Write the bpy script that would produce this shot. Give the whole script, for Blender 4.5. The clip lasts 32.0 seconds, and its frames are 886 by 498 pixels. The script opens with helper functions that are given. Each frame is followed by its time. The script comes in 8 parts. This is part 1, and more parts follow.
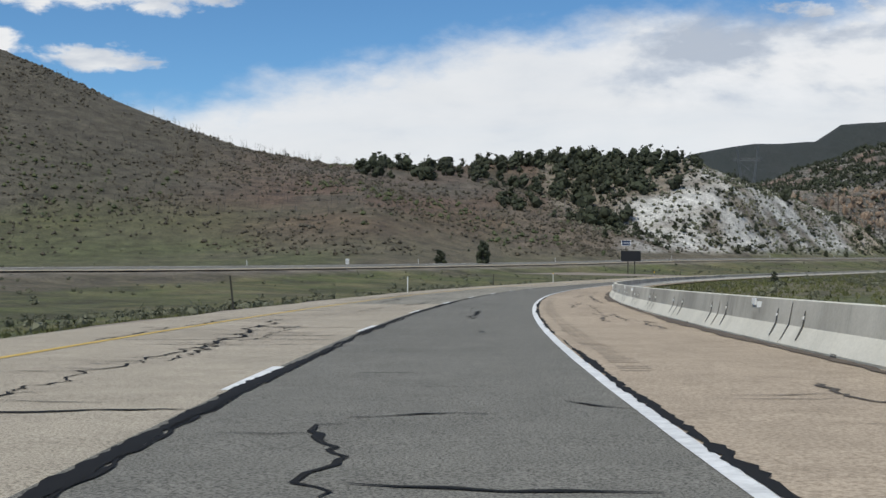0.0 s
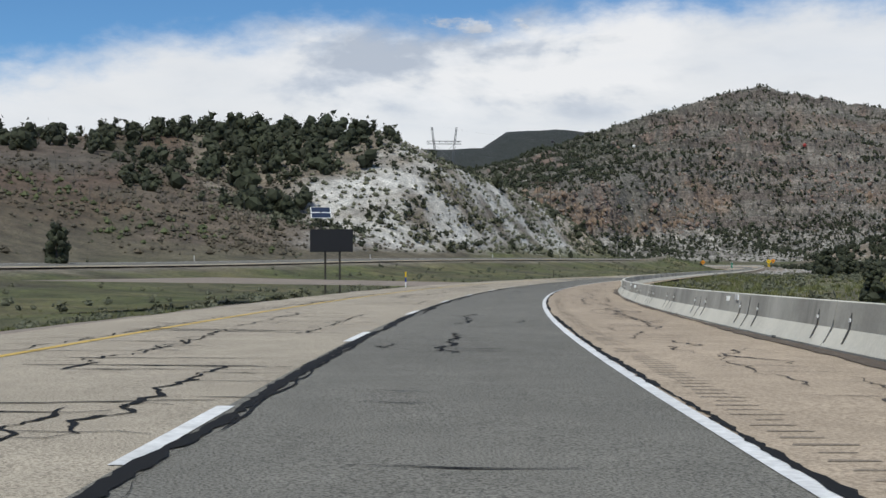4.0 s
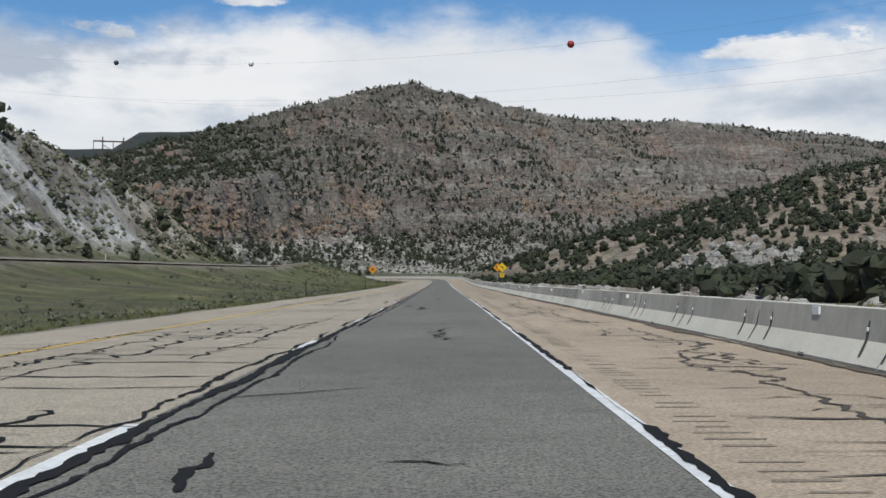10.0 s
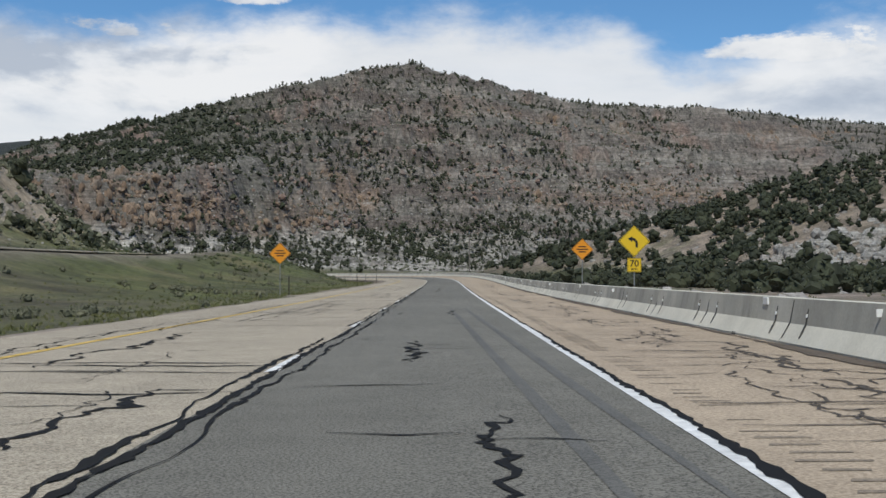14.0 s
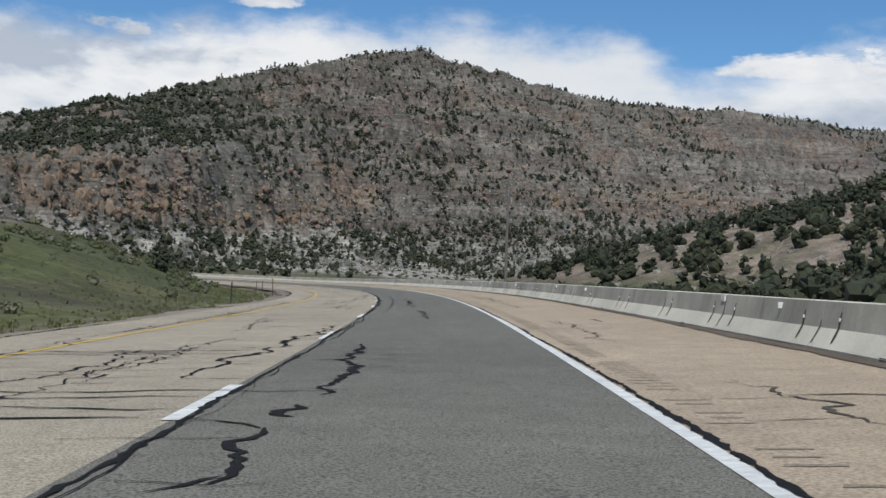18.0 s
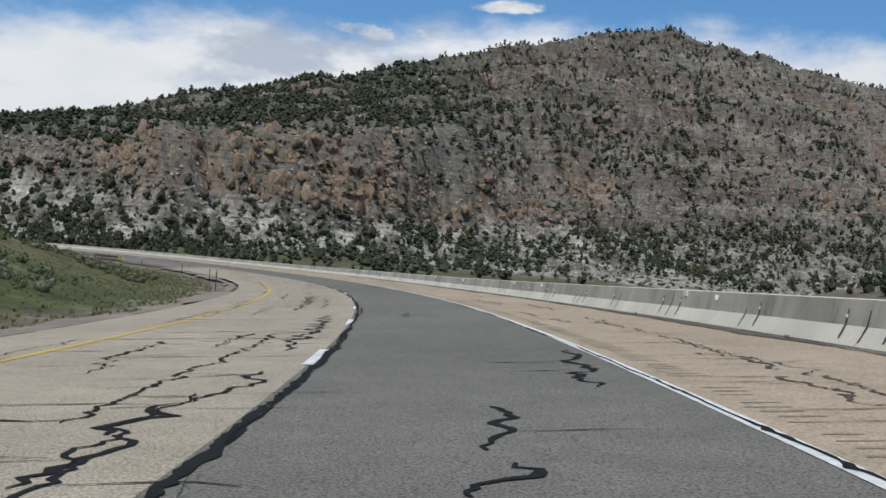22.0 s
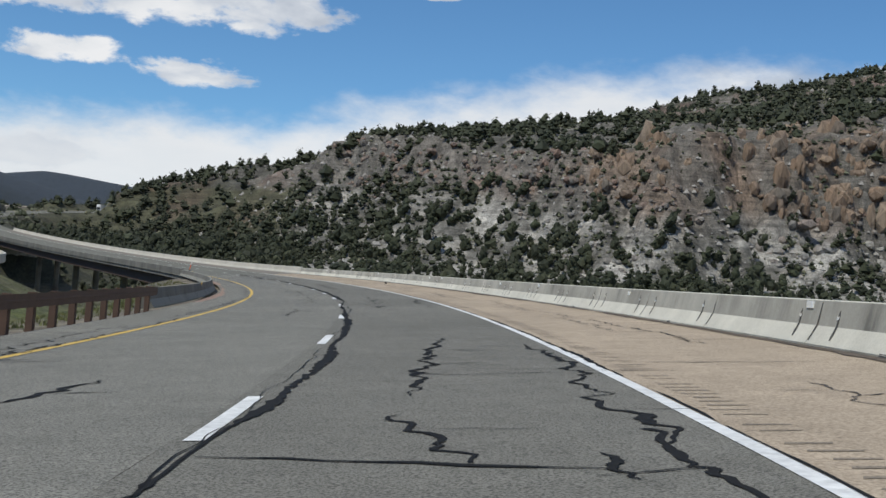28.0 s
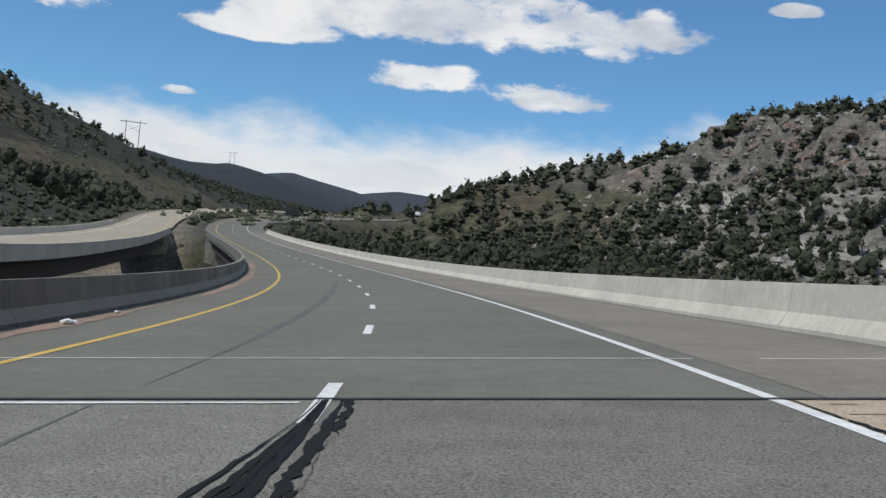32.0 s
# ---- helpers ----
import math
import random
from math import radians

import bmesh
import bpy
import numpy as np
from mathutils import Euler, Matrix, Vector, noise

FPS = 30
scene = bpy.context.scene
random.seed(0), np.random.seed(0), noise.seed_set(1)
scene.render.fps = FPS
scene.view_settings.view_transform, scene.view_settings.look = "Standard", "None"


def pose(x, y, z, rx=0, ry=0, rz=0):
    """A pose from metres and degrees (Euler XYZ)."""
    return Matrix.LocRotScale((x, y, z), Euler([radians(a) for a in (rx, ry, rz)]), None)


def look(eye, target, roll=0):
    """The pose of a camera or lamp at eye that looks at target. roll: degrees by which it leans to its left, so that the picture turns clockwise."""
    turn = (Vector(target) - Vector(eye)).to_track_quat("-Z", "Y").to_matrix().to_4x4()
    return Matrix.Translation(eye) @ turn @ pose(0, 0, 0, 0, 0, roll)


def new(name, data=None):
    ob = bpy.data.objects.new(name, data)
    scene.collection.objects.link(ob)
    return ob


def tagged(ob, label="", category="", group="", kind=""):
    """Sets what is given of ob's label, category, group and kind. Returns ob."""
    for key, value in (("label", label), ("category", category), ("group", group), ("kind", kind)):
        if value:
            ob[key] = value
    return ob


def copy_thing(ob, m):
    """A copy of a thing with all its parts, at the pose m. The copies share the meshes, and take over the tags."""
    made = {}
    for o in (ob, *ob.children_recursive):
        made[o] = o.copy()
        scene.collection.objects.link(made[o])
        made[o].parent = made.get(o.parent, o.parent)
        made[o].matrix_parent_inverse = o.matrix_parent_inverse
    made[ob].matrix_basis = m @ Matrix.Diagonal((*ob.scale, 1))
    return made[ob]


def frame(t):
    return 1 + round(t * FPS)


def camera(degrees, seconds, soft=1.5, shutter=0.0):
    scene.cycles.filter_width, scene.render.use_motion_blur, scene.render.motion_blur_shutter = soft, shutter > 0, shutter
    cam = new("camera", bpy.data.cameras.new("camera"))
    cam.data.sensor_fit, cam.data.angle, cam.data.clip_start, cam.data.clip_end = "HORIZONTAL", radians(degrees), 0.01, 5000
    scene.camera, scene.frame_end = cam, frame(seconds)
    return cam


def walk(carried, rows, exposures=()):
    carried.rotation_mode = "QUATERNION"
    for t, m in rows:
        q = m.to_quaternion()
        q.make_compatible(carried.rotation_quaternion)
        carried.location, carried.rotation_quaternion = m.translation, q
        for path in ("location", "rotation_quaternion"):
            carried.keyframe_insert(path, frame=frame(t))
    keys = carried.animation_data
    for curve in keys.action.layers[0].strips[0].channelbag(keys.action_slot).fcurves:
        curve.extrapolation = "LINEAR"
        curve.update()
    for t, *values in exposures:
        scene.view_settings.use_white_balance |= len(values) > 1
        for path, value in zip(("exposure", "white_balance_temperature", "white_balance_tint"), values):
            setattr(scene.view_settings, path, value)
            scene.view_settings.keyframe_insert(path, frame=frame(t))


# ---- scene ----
cam = camera(39.0, 32.0)
SPEED, EYE = 35.3, 1.04
# seconds, heading, pitch and roll of the camera
TURNS = [
    (0.0, 0.26, 0.55, -0.07), (0.5, -1.64, 0.49, -0.10), (1.0, -3.54, 0.52, -0.33), (1.5, -5.29, 0.91, -0.25),
    (2.0, -7.23, 0.75, -0.03), (2.5, -9.21, 0.37, 0.34), (3.0, -11.12, 0.97, 0.44), (3.5, -13.00, 0.87, 0.30),
    (5.5, -20.47, 1.22, 0.93), (6.0, -22.55, 1.17, 1.21), (6.5, -24.60, 1.32, 1.11), (7.0, -26.58, 1.22, 1.04),
    (7.5, -28.32, 1.28, 1.02), (8.0, -29.66, 1.22, 0.96), (8.5, -30.26, 1.31, 0.78), (9.0, -30.77, 1.31, 0.30),
    (9.5, -30.98, 1.39, 0.33), (10.0, -31.01, 1.38, 0.04), (10.5, -31.29, 1.24, -0.11), (11.0, -31.13, 1.18, -0.11),
    (11.5, -31.04, 1.38, -0.14), (12.0, -30.89, 1.17, 0.41), (12.5, -30.89, 1.39, -0.10), (13.0, -30.91, 1.37, -0.31),
    (13.5, -30.94, 1.33, -0.34), (14.0, -30.90, 1.32, -0.10), (14.5, -30.91, 1.34, -0.41), (16.5, -30.97, 1.60, -0.41),
    (17.0, -31.00, 1.78, -0.88), (17.5, -30.90, 1.76, -1.50), (18.0, -30.74, 1.72, -2.03), (18.5, -30.35, 1.60, -2.04),
    (19.0, -29.75, 1.76, -2.54), (19.5, -28.47, 1.69, -2.90), (20.0, -27.12, 1.45, -3.57), (20.5, -25.72, 1.33, -3.48),
    (21.0, -24.19, 1.55, -3.82), (21.5, -22.24, 1.59, -4.07), (22.0, -20.14, 1.41, -4.02), (22.5, -18.29, 1.35, -4.34),
    (23.0, -16.46, 1.36, -4.28), (23.5, -14.54, 1.31, -3.94), (24.0, -12.79, 1.31, -4.06), (24.5, -10.91, 1.59, -4.20),
    (25.0, -8.84, 1.59, -4.61), (25.5, -6.88, 1.37, -5.02), (27.5, 1.41, 1.97, -4.88), (28.0, 3.57, 2.02, -4.69),
    (28.5, 5.67, 1.92, -4.70), (29.0, 7.85, 1.89, -4.89), (29.5, 10.27, 1.83, -5.07), (30.0, 12.22, 1.66, -5.57),
    (30.5, 13.95, 1.95, -5.96), (31.0, 15.71, 1.88, -6.10), (31.5, 17.71, 1.86, -6.15), (32.0, 19.57, 1.63, -5.81),
]
# the camera's place across the lane: seconds, metres to the right of the lane's middle
DRIFT = [(0, 0.25), (1, 0.33), (2, 0.27), (3, 0.05), (5.5, -0.16), (7, -0.09), (8, 0.13), (9, 0.38), (11, 0.38), (13, 0.25), (14, 0.07), (17, 0.15), (18, 0.1), (19, -0.06), (20, -0.14), (21, -0.36), (22, -0.46), (23, -0.62), (24, -0.58), (25, -0.36), (26, -0.28), (28, -0.22), (29, -0.34), (30, -0.75), (32, -1.05)]

# the road's reference line, the lane's middle: its heading along its length
STEP = 2.0
S = np.arange(-400, 2000 + STEP, STEP)


def smooth(values, sigma):
    k = np.exp(-0.5 * (np.arange(-60, 61) * STEP / sigma) ** 2)
    return np.convolve(np.pad(values, 60, mode="edge"), k / k.sum(), mode="valid")


def keyed(pairs, at):
    return np.interp(at, [p[0] for p in pairs], [p[1] for p in pairs])


HEAD = keyed([(-400, 47.0)] + [(SPEED * r[0], r[1]) for r in TURNS] + [(1180, 25.2), (1215, 28.0), (1260, 30.4), (1320, 32.3), (1380, 33.0), (1420, 31.0), (1480, 27.0), (1560, 14.0), (1650, -4.0), (1750, -24.0), (2000, -45.0)], S)
HEAD = smooth(HEAD, 18.0)
GRADE = keyed([(-400, -1.0)] + [(SPEED * r[0], math.tan(radians(r[2] - 1.33)) * 100) for r in TURNS] + [(1180, 1.3), (1260, 2.6), (1400, 4.8), (1500, 7.0), (1700, 8.0), (2000, 5.0)], S)
GRADE = smooth(GRADE, 30.0)
BANK = keyed([(-400, 1.0)] + [(SPEED * r[0], r[3]) for r in TURNS] + [(1200, -5.0), (1400, -4.5), (1560, 1.0), (2000, 3.0)], S)
BANK = smooth(BANK, 18.0)
ZERO = int(400 / STEP)


def summed(v):
    c = np.concatenate([[0], np.cumsum(v[:-1] * STEP)])
    return c - c[ZERO]


RX, RY, RZ = summed(-np.sin(np.radians(HEAD))), summed(np.cos(np.radians(HEAD))), summed(GRADE / 100)


def road_points(s, u=0.0, h=0.0):
    """Places s metres along, u metres to the right of the lane's middle, h above the banked road (arrays)."""
    s = np.asarray(s, float)
    x, y, z, a, b = (np.interp(s, S, v) for v in (RX, RY, RZ, np.radians(HEAD), np.radians(BANK)))
    return np.stack(np.broadcast_arrays(x + u * np.cos(a), y + u * np.sin(a), z - u * np.tan(b) + h), -1)


def road(s, u=0.0, h=0.0):
    return Vector(road_points(s, u, h).tolist())


def heading(s):
    return float(np.interp(s, S, HEAD))


def seat(t, yaw, pitch, roll):
    p = road(SPEED * t, float(keyed(DRIFT, t)), EYE)
    return pose(p.x, p.y, p.z, 90 + pitch, roll, yaw)


walk(cam, [(row[0], seat(*row)) for row in TURNS])

# ---- light ----
SUN_BEARING, SUN_HEIGHT = -140.0, 58.0
sun = new("sun", bpy.data.lights.new("sun", "SUN"))
sun.data.energy, sun.data.angle, sun.data.color = 3.1, radians(0.53), (0.975, 0.955, 0.865)
SUN_WAY = Vector((math.sin(radians(SUN_BEARING)) * math.cos(radians(SUN_HEIGHT)), math.cos(radians(SUN_BEARING)) * math.cos(radians(SUN_HEIGHT)), math.sin(radians(SUN_HEIGHT))))
sun.matrix_world = look(SUN_WAY * 100, (0, 0, 0))
scene.view_settings.exposure = 0.0

world = bpy.data.worlds.new("sky")
scene.world = world
world.use_nodes = True


class Nodes:
    """Short hand for node trees."""

    def __init__(self, tree):
        self.tree = tree
        tree.nodes.clear()

    def node(self, kind, links=None, **values):
        n = self.tree.nodes.new(kind)
        for key, value in values.items():
            setattr(n, key, value)
        for key, value in (links or {}).items():
            self.put(n.inputs[key], value)
        return n

    def put(self, socket, value):
        if isinstance(value, bpy.types.NodeSocket):
            self.tree.links.new(value, socket)
        elif isinstance(value, bpy.types.Node):
            self.tree.links.new(value.outputs[0], socket)
        else:
            socket.default_value = value

    def math(self, op, a, b=0.0, c=0.0, clamp=False):
        return self.node("ShaderNodeMath", {0: a, 1: b, 2: c}, operation=op, use_clamp=clamp).outputs[0]

    def noise(self, vector, scale, detail=4.0, rough=0.55, distort=0.0):
        return self.node("ShaderNodeTexNoise", {"Vector": vector, "Scale": scale, "Detail": detail, "Roughness": rough, "Distortion": distort}).outputs["Fac"]

    def ramp(self, fac, stops):
        n = self.node("ShaderNodeValToRGB", {"Fac": fac})
        r = n.color_ramp
        while len(r.elements) < len(stops):
            r.elements.new(0.5)
        for e, (at, colour) in zip(r.elements, stops):
            e.position = at
            e.color = (*colour, 1.0) if not isinstance(colour, (int, float)) else (colour, colour, colour, 1.0)
        return n.outputs["Color"]

    def mix(self, fac, a, b):
        n = self.node("ShaderNodeMix", data_type="RGBA")
        self.put(n.inputs[0], fac)
        self.put(n.inputs[6], a if not isinstance(a, tuple) else (*a, 1.0))
        self.put(n.inputs[7], b if not isinstance(b, tuple) else (*b, 1.0))
        return n.outputs[2]

    def step(self, value, low, high):
        return self.node("ShaderNodeMapRange", {0: value, 1: low, 2: high}, interpolation_type="SMOOTHSTEP").outputs[0]


def make_sky():
    n = Nodes(world.node_tree)
    coord = n.node("ShaderNodeTexCoord").outputs["Generated"]
    xyz = n.node("ShaderNodeSeparateXYZ", {0: coord})
    x, y, z = xyz.outputs
    sky = n.node("ShaderNodeTexSky", sky_type="NISHITA", sun_disc=False, sun_elevation=radians(SUN_HEIGHT), sun_rotation=radians(SUN_BEARING), altitude=2000.0, air_density=1.0, dust_density=0.25, ozone_density=2.5)
    bearing = n.math("MULTIPLY", n.math("ARCTAN2", x, y), 57.29578)
    height = n.math("MULTIPLY", n.math("ARCSINE", z), 57.29578)
    flat = n.node("ShaderNodeCombineXYZ", {0: n.math("MULTIPLY", bearing, 0.1), 1: n.math("MULTIPLY", height, 0.2), 2: 0.0})
    puff = n.noise(flat, 1.5, 8.0, 0.58, 0.15)
    fine = n.noise(flat, 5.0, 6.0, 0.6, 0.2)
    edge = n.math("ADD", n.math("MULTIPLY", n.math("SUBTRACT", puff, 0.5), 1.5), n.math("MULTIPLY", n.math("SUBTRACT", fine, 0.5), 0.7))
    # the bank of cloud low over the mountains: its top by bearing
    top = n.node("ShaderNodeMapRange", {0: bearing, 1: -17.0, 2: 8.0, 3: 7.0, 4: 11.2}, interpolation_type="SMOOTHSTEP").outputs[0]
    for low, high, rise in ((8.0, 20.0, 0.9), (38.0, 42.0, -2.2), (43.5, 48.0, 1.9)):
        top = n.math("ADD", top, n.node("ShaderNodeMapRange", {0: bearing, 1: low, 2: high, 3: 0.0, 4: rise}, interpolation_type="SMOOTHSTEP").outputs[0])
    bank = n.math("ADD", n.math("SUBTRACT", top, height), n.math("MULTIPLY", edge, 2.6))
    cover = n.step(bank, -0.5, 1.9)
    veil = n.noise(n.node("ShaderNodeVectorMath", {0: flat, 1: (0.5, 1.5, 1.0)}, operation="MULTIPLY"), 1.3, 6.0, 0.6, 0.4)

    def cloud(b, h, wide, tall):
        dx = n.math("DIVIDE", n.math("SUBTRACT", bearing, b), wide)
        dy = n.math("DIVIDE", n.math("SUBTRACT", height, h), tall)
        low = n.math("MULTIPLY", n.math("MINIMUM", dy, 0.0), 1.6)
        dy = n.math("ADD", n.math("MAXIMUM", dy, 0.0), low)
        r = n.math("ADD", n.math("MULTIPLY", dx, dx), n.math("MULTIPLY", dy, dy))
        return n.step(n.math("ADD", n.math("SUBTRACT", 1.0, r), n.math("MULTIPLY", edge, 3.0)), 0.0, 0.6)

    single = 0.0
    for b, h, wide, tall in CLOUDS:
        single = n.math("MAXIMUM", single, cloud(b, h, wide, tall))
    cover = n.math("MAXIMUM", n.math("MULTIPLY", cover, n.ramp(veil, [(0.3, 0.93), (0.6, 1.0)])), single)
    # the rest of the sky, beyond the view: scattered cloud of the same kind
    plane = n.node("ShaderNodeVectorMath", {0: coord, 1: n.node("ShaderNodeCombineXYZ", {0: n.math("ADD", n.math("MAXIMUM", z, 0.0), 0.12), 1: n.math("ADD", n.math("MAXIMUM", z, 0.0), 0.12), 2: 1.0})}, operation="DIVIDE")
    wide = n.noise(plane, 0.9, 6.0, 0.6)
    away = n.step(height, 16.0, 24.0)
    cover = n.math("MAXIMUM", cover, n.math("MULTIPLY", n.step(wide, 0.52, 0.62), away))
    shade = n.noise(n.node("ShaderNodeVectorMath", {0: flat, 1: (0.7, 1.3, 1.0)}, operation="MULTIPLY"), 2.2, 5.0, 0.58, 0.3)
    # heaped cloud: bright tops, blue-grey undersides
    raised = n.node("ShaderNodeVectorMath", {0: flat, 1: (-0.12, 0.26, 0.0)}, operation="ADD")
    heap = n.math("SUBTRACT", n.noise(flat, 0.9, 8.0, 0.55, 0.2), n.noise(raised, 0.9, 8.0, 0.55, 0.2))
    heaped = n.math("MULTIPLY", n.math("MULTIPLY", n.step(bearing, 5.0, 10.0), n.step(bearing, 28.0, 21.0)), n.step(height, 6.0, 8.5))
    heaped = n.math("MAXIMUM", heaped, n.math("MULTIPLY", n.math("MULTIPLY", n.step(bearing, 41.0, 46.0), 0.45), n.step(height, 5.0, 7.5)))
    heaped = n.math("MULTIPLY", n.math("MAXIMUM", heaped, n.math("MULTIPLY", single, 0.55)), n.step(height, 5.4, 7.0))
    relief = n.math("ADD", n.math("MULTIPLY", heaped, 3.5), 0.4)
    tone = n.math("ADD", n.math("MULTIPLY", heap, relief), n.math("ADD", n.math("SUBTRACT", 0.56, n.math("MULTIPLY", single, 0.07)), n.math("MULTIPLY", n.math("SUBTRACT", shade, 0.5), n.math("ADD", 0.22, n.math("MULTIPLY", heaped, 0.6)))))
    body = n.ramp(tone, [(0.20, (0.56, 0.61, 0.69)), (0.40, (0.72, 0.76, 0.82)), (0.54, (0.90, 0.915, 0.93)), (0.72, (1.0, 1.0, 1.0))])
    tint = n.node("ShaderNodeMix", {0: 1.0, 6: sky.outputs[0], 7: (0.57, 0.84, 0.98, 1.0)}, data_type="RGBA", blend_type="MULTIPLY").outputs[2]
    back = n.node("ShaderNodeBackground", {0: tint, 1: 0.115})
    white = n.node("ShaderNodeBackground", {0: body, 1: 0.88})
    both = n.node("ShaderNodeMixShader", {0: n.math("MULTIPLY", cover, 0.94), 1: back, 2: white})
    n.node("ShaderNodeOutputWorld", {0: both})


# bearing, height, half width and half height of the single clouds, in degrees
CLOUDS = [(-20.5, 11.9, 10.2, 1.9), (-15.4, 8.8, 3.0, 0.95), (-21.4, 9.2, 3.0, 0.9), (-32.4, 7.4, 1.1, 0.3), (-37.8, 10.7, 2.6, 0.9), (-5.0, 13.4, 1.2, 0.4), (-28.5, 10.6, 3.5, 0.8), (-26.0, 4.6, 6.5, 1.1), (22.0, 12.4, 2.2, 0.4), (16.0, 10.9, 3.4, 1.0), (48.0, 10.2, 5.0, 1.2)]
make_sky()

# ---- materials ----
def material(name, build):
    m = bpy.data.materials.new(name)
    m.use_nodes = True
    n = Nodes(m.node_tree)
    out = n.node("ShaderNodeOutputMaterial")
    colour, rough, bump, metal = build(n)
    b = n.node("ShaderNodeBsdfPrincipled", {"Roughness": rough, "Metallic": metal})
    n.put(b.inputs["Base Color"], colour if not isinstance(colour, tuple) else (*colour, 1.0))
    if bump:
        height, strength, distance = bump
        n.put(b.inputs["Normal"], n.node("ShaderNodeBump", {"Height": height, "Strength": strength, "Distance": distance}))
    n.tree.links.new(b.outputs[0], out.inputs[0])
    return m


def place(n):
    return n.node("ShaderNodeNewGeometry").outputs["Position"]


def speckled(name, dark, light, scale, patch=0.15, rough=0.9, grain=0.6, relief=0.01, blotch=(0.8, 1.15)):
    """A grainy surface: fine speckle over slow patches."""

    def build(n):
        p = place(n)
        speck = n.noise(p, scale, 3.0, 0.7)
        slow = n.noise(p, patch, 5.0, 0.6)
        c = n.mix(n.step(speck, 0.5 - 0.22 * grain - 0.05, 0.5 + 0.22 * grain), dark, light)
        f = n.ramp(slow, [(0.3, blotch[0]), (0.7, blotch[1])])
        c = n.node("ShaderNodeMix", {0: 1.0, 6: c, 7: f}, data_type="RGBA", blend_type="MULTIPLY").outputs[2]
        mid = n.ramp(n.noise(p, patch * 11, 4.0, 0.65), [(0.3, 0.88), (0.7, 1.1)])
        c = n.node("ShaderNodeMix", {0: 1.0, 6: c, 7: mid}, data_type="RGBA", blend_type="MULTIPLY").outputs[2]
        return c, rough, (speck, 0.5, relief), 0.0

    return material(name, build)


def plain(name, colour, rough=0.6, metal=0.0, wear=0.12, scale=6.0):
    def build(n):
        p = place(n)
        f = n.noise(p, scale, 5.0, 0.65)
        lo, hi = tuple(v * (1 - wear) for v in colour), tuple(min(1.0, v * (1 + wear)) for v in colour)
        return n.mix(f, lo, hi), rough, (f, 0.15, 0.004), metal

    return material(name, build)


ASPHALT = speckled("asphalt", (0.066, 0.0625, 0.054), (0.236, 0.226, 0.195), 52.0, 0.12, 0.85, 0.42, 0.002, (0.88, 1.1))
PALE_ASPHALT = speckled("worn_asphalt", (0.080, 0.0765, 0.066), (0.268, 0.258, 0.224), 52.0, 0.12, 0.85, 0.42, 0.002, (0.88, 1.1))
OLD_PAVEMENT = speckled("worn_tan_pavement", (0.200, 0.172, 0.132), (0.482, 0.421, 0.331), 50.0, 0.14, 0.9, 0.42, 0.002, (0.88, 1.1))
GREY_PAVEMENT = speckled("worn_grey_pavement", (0.140, 0.129, 0.106), (0.345, 0.32, 0.265), 50.0, 0.14, 0.9, 0.42, 0.002, (0.86, 1.12))
SHOULDER = speckled("tan_shoulder", (0.265, 0.211, 0.154), (0.49, 0.396, 0.296), 29.0, 0.18, 0.92, 0.65, 0.006, (0.88, 1.1))
DECK = speckled("concrete_deck", (0.125, 0.122, 0.102), (0.187, 0.183, 0.152), 30.0, 0.2, 0.85, 0.8, 0.003, (0.88, 1.1))
DECK_SIDE = speckled("brown_deck_edge", (0.17, 0.15, 0.125), (0.26, 0.23, 0.195), 30.0, 0.25, 0.88, 0.8, 0.003, (0.85, 1.1))
SEALANT = plain("tar_sealant", (0.012, 0.0115, 0.011), 0.8, 0.0, 0.3, 9.0)
WHITE_PAINT = speckled("worn_white_paint", (0.60, 0.60, 0.585), (0.84, 0.84, 0.82), 7.0, 0.8, 0.7, 1.2, 0.003, (0.85, 1.05))
YELLOW_PAINT = speckled("worn_yellow_paint", (0.45, 0.30, 0.08), (0.75, 0.50, 0.09), 10.0, 0.8, 0.7, 1.2, 0.003, (0.85, 1.05))
GRAVEL = speckled("gravel", (0.17, 0.14, 0.115), (0.33, 0.28, 0.235), 9.0, 0.2, 0.95, 1.1, 0.03)


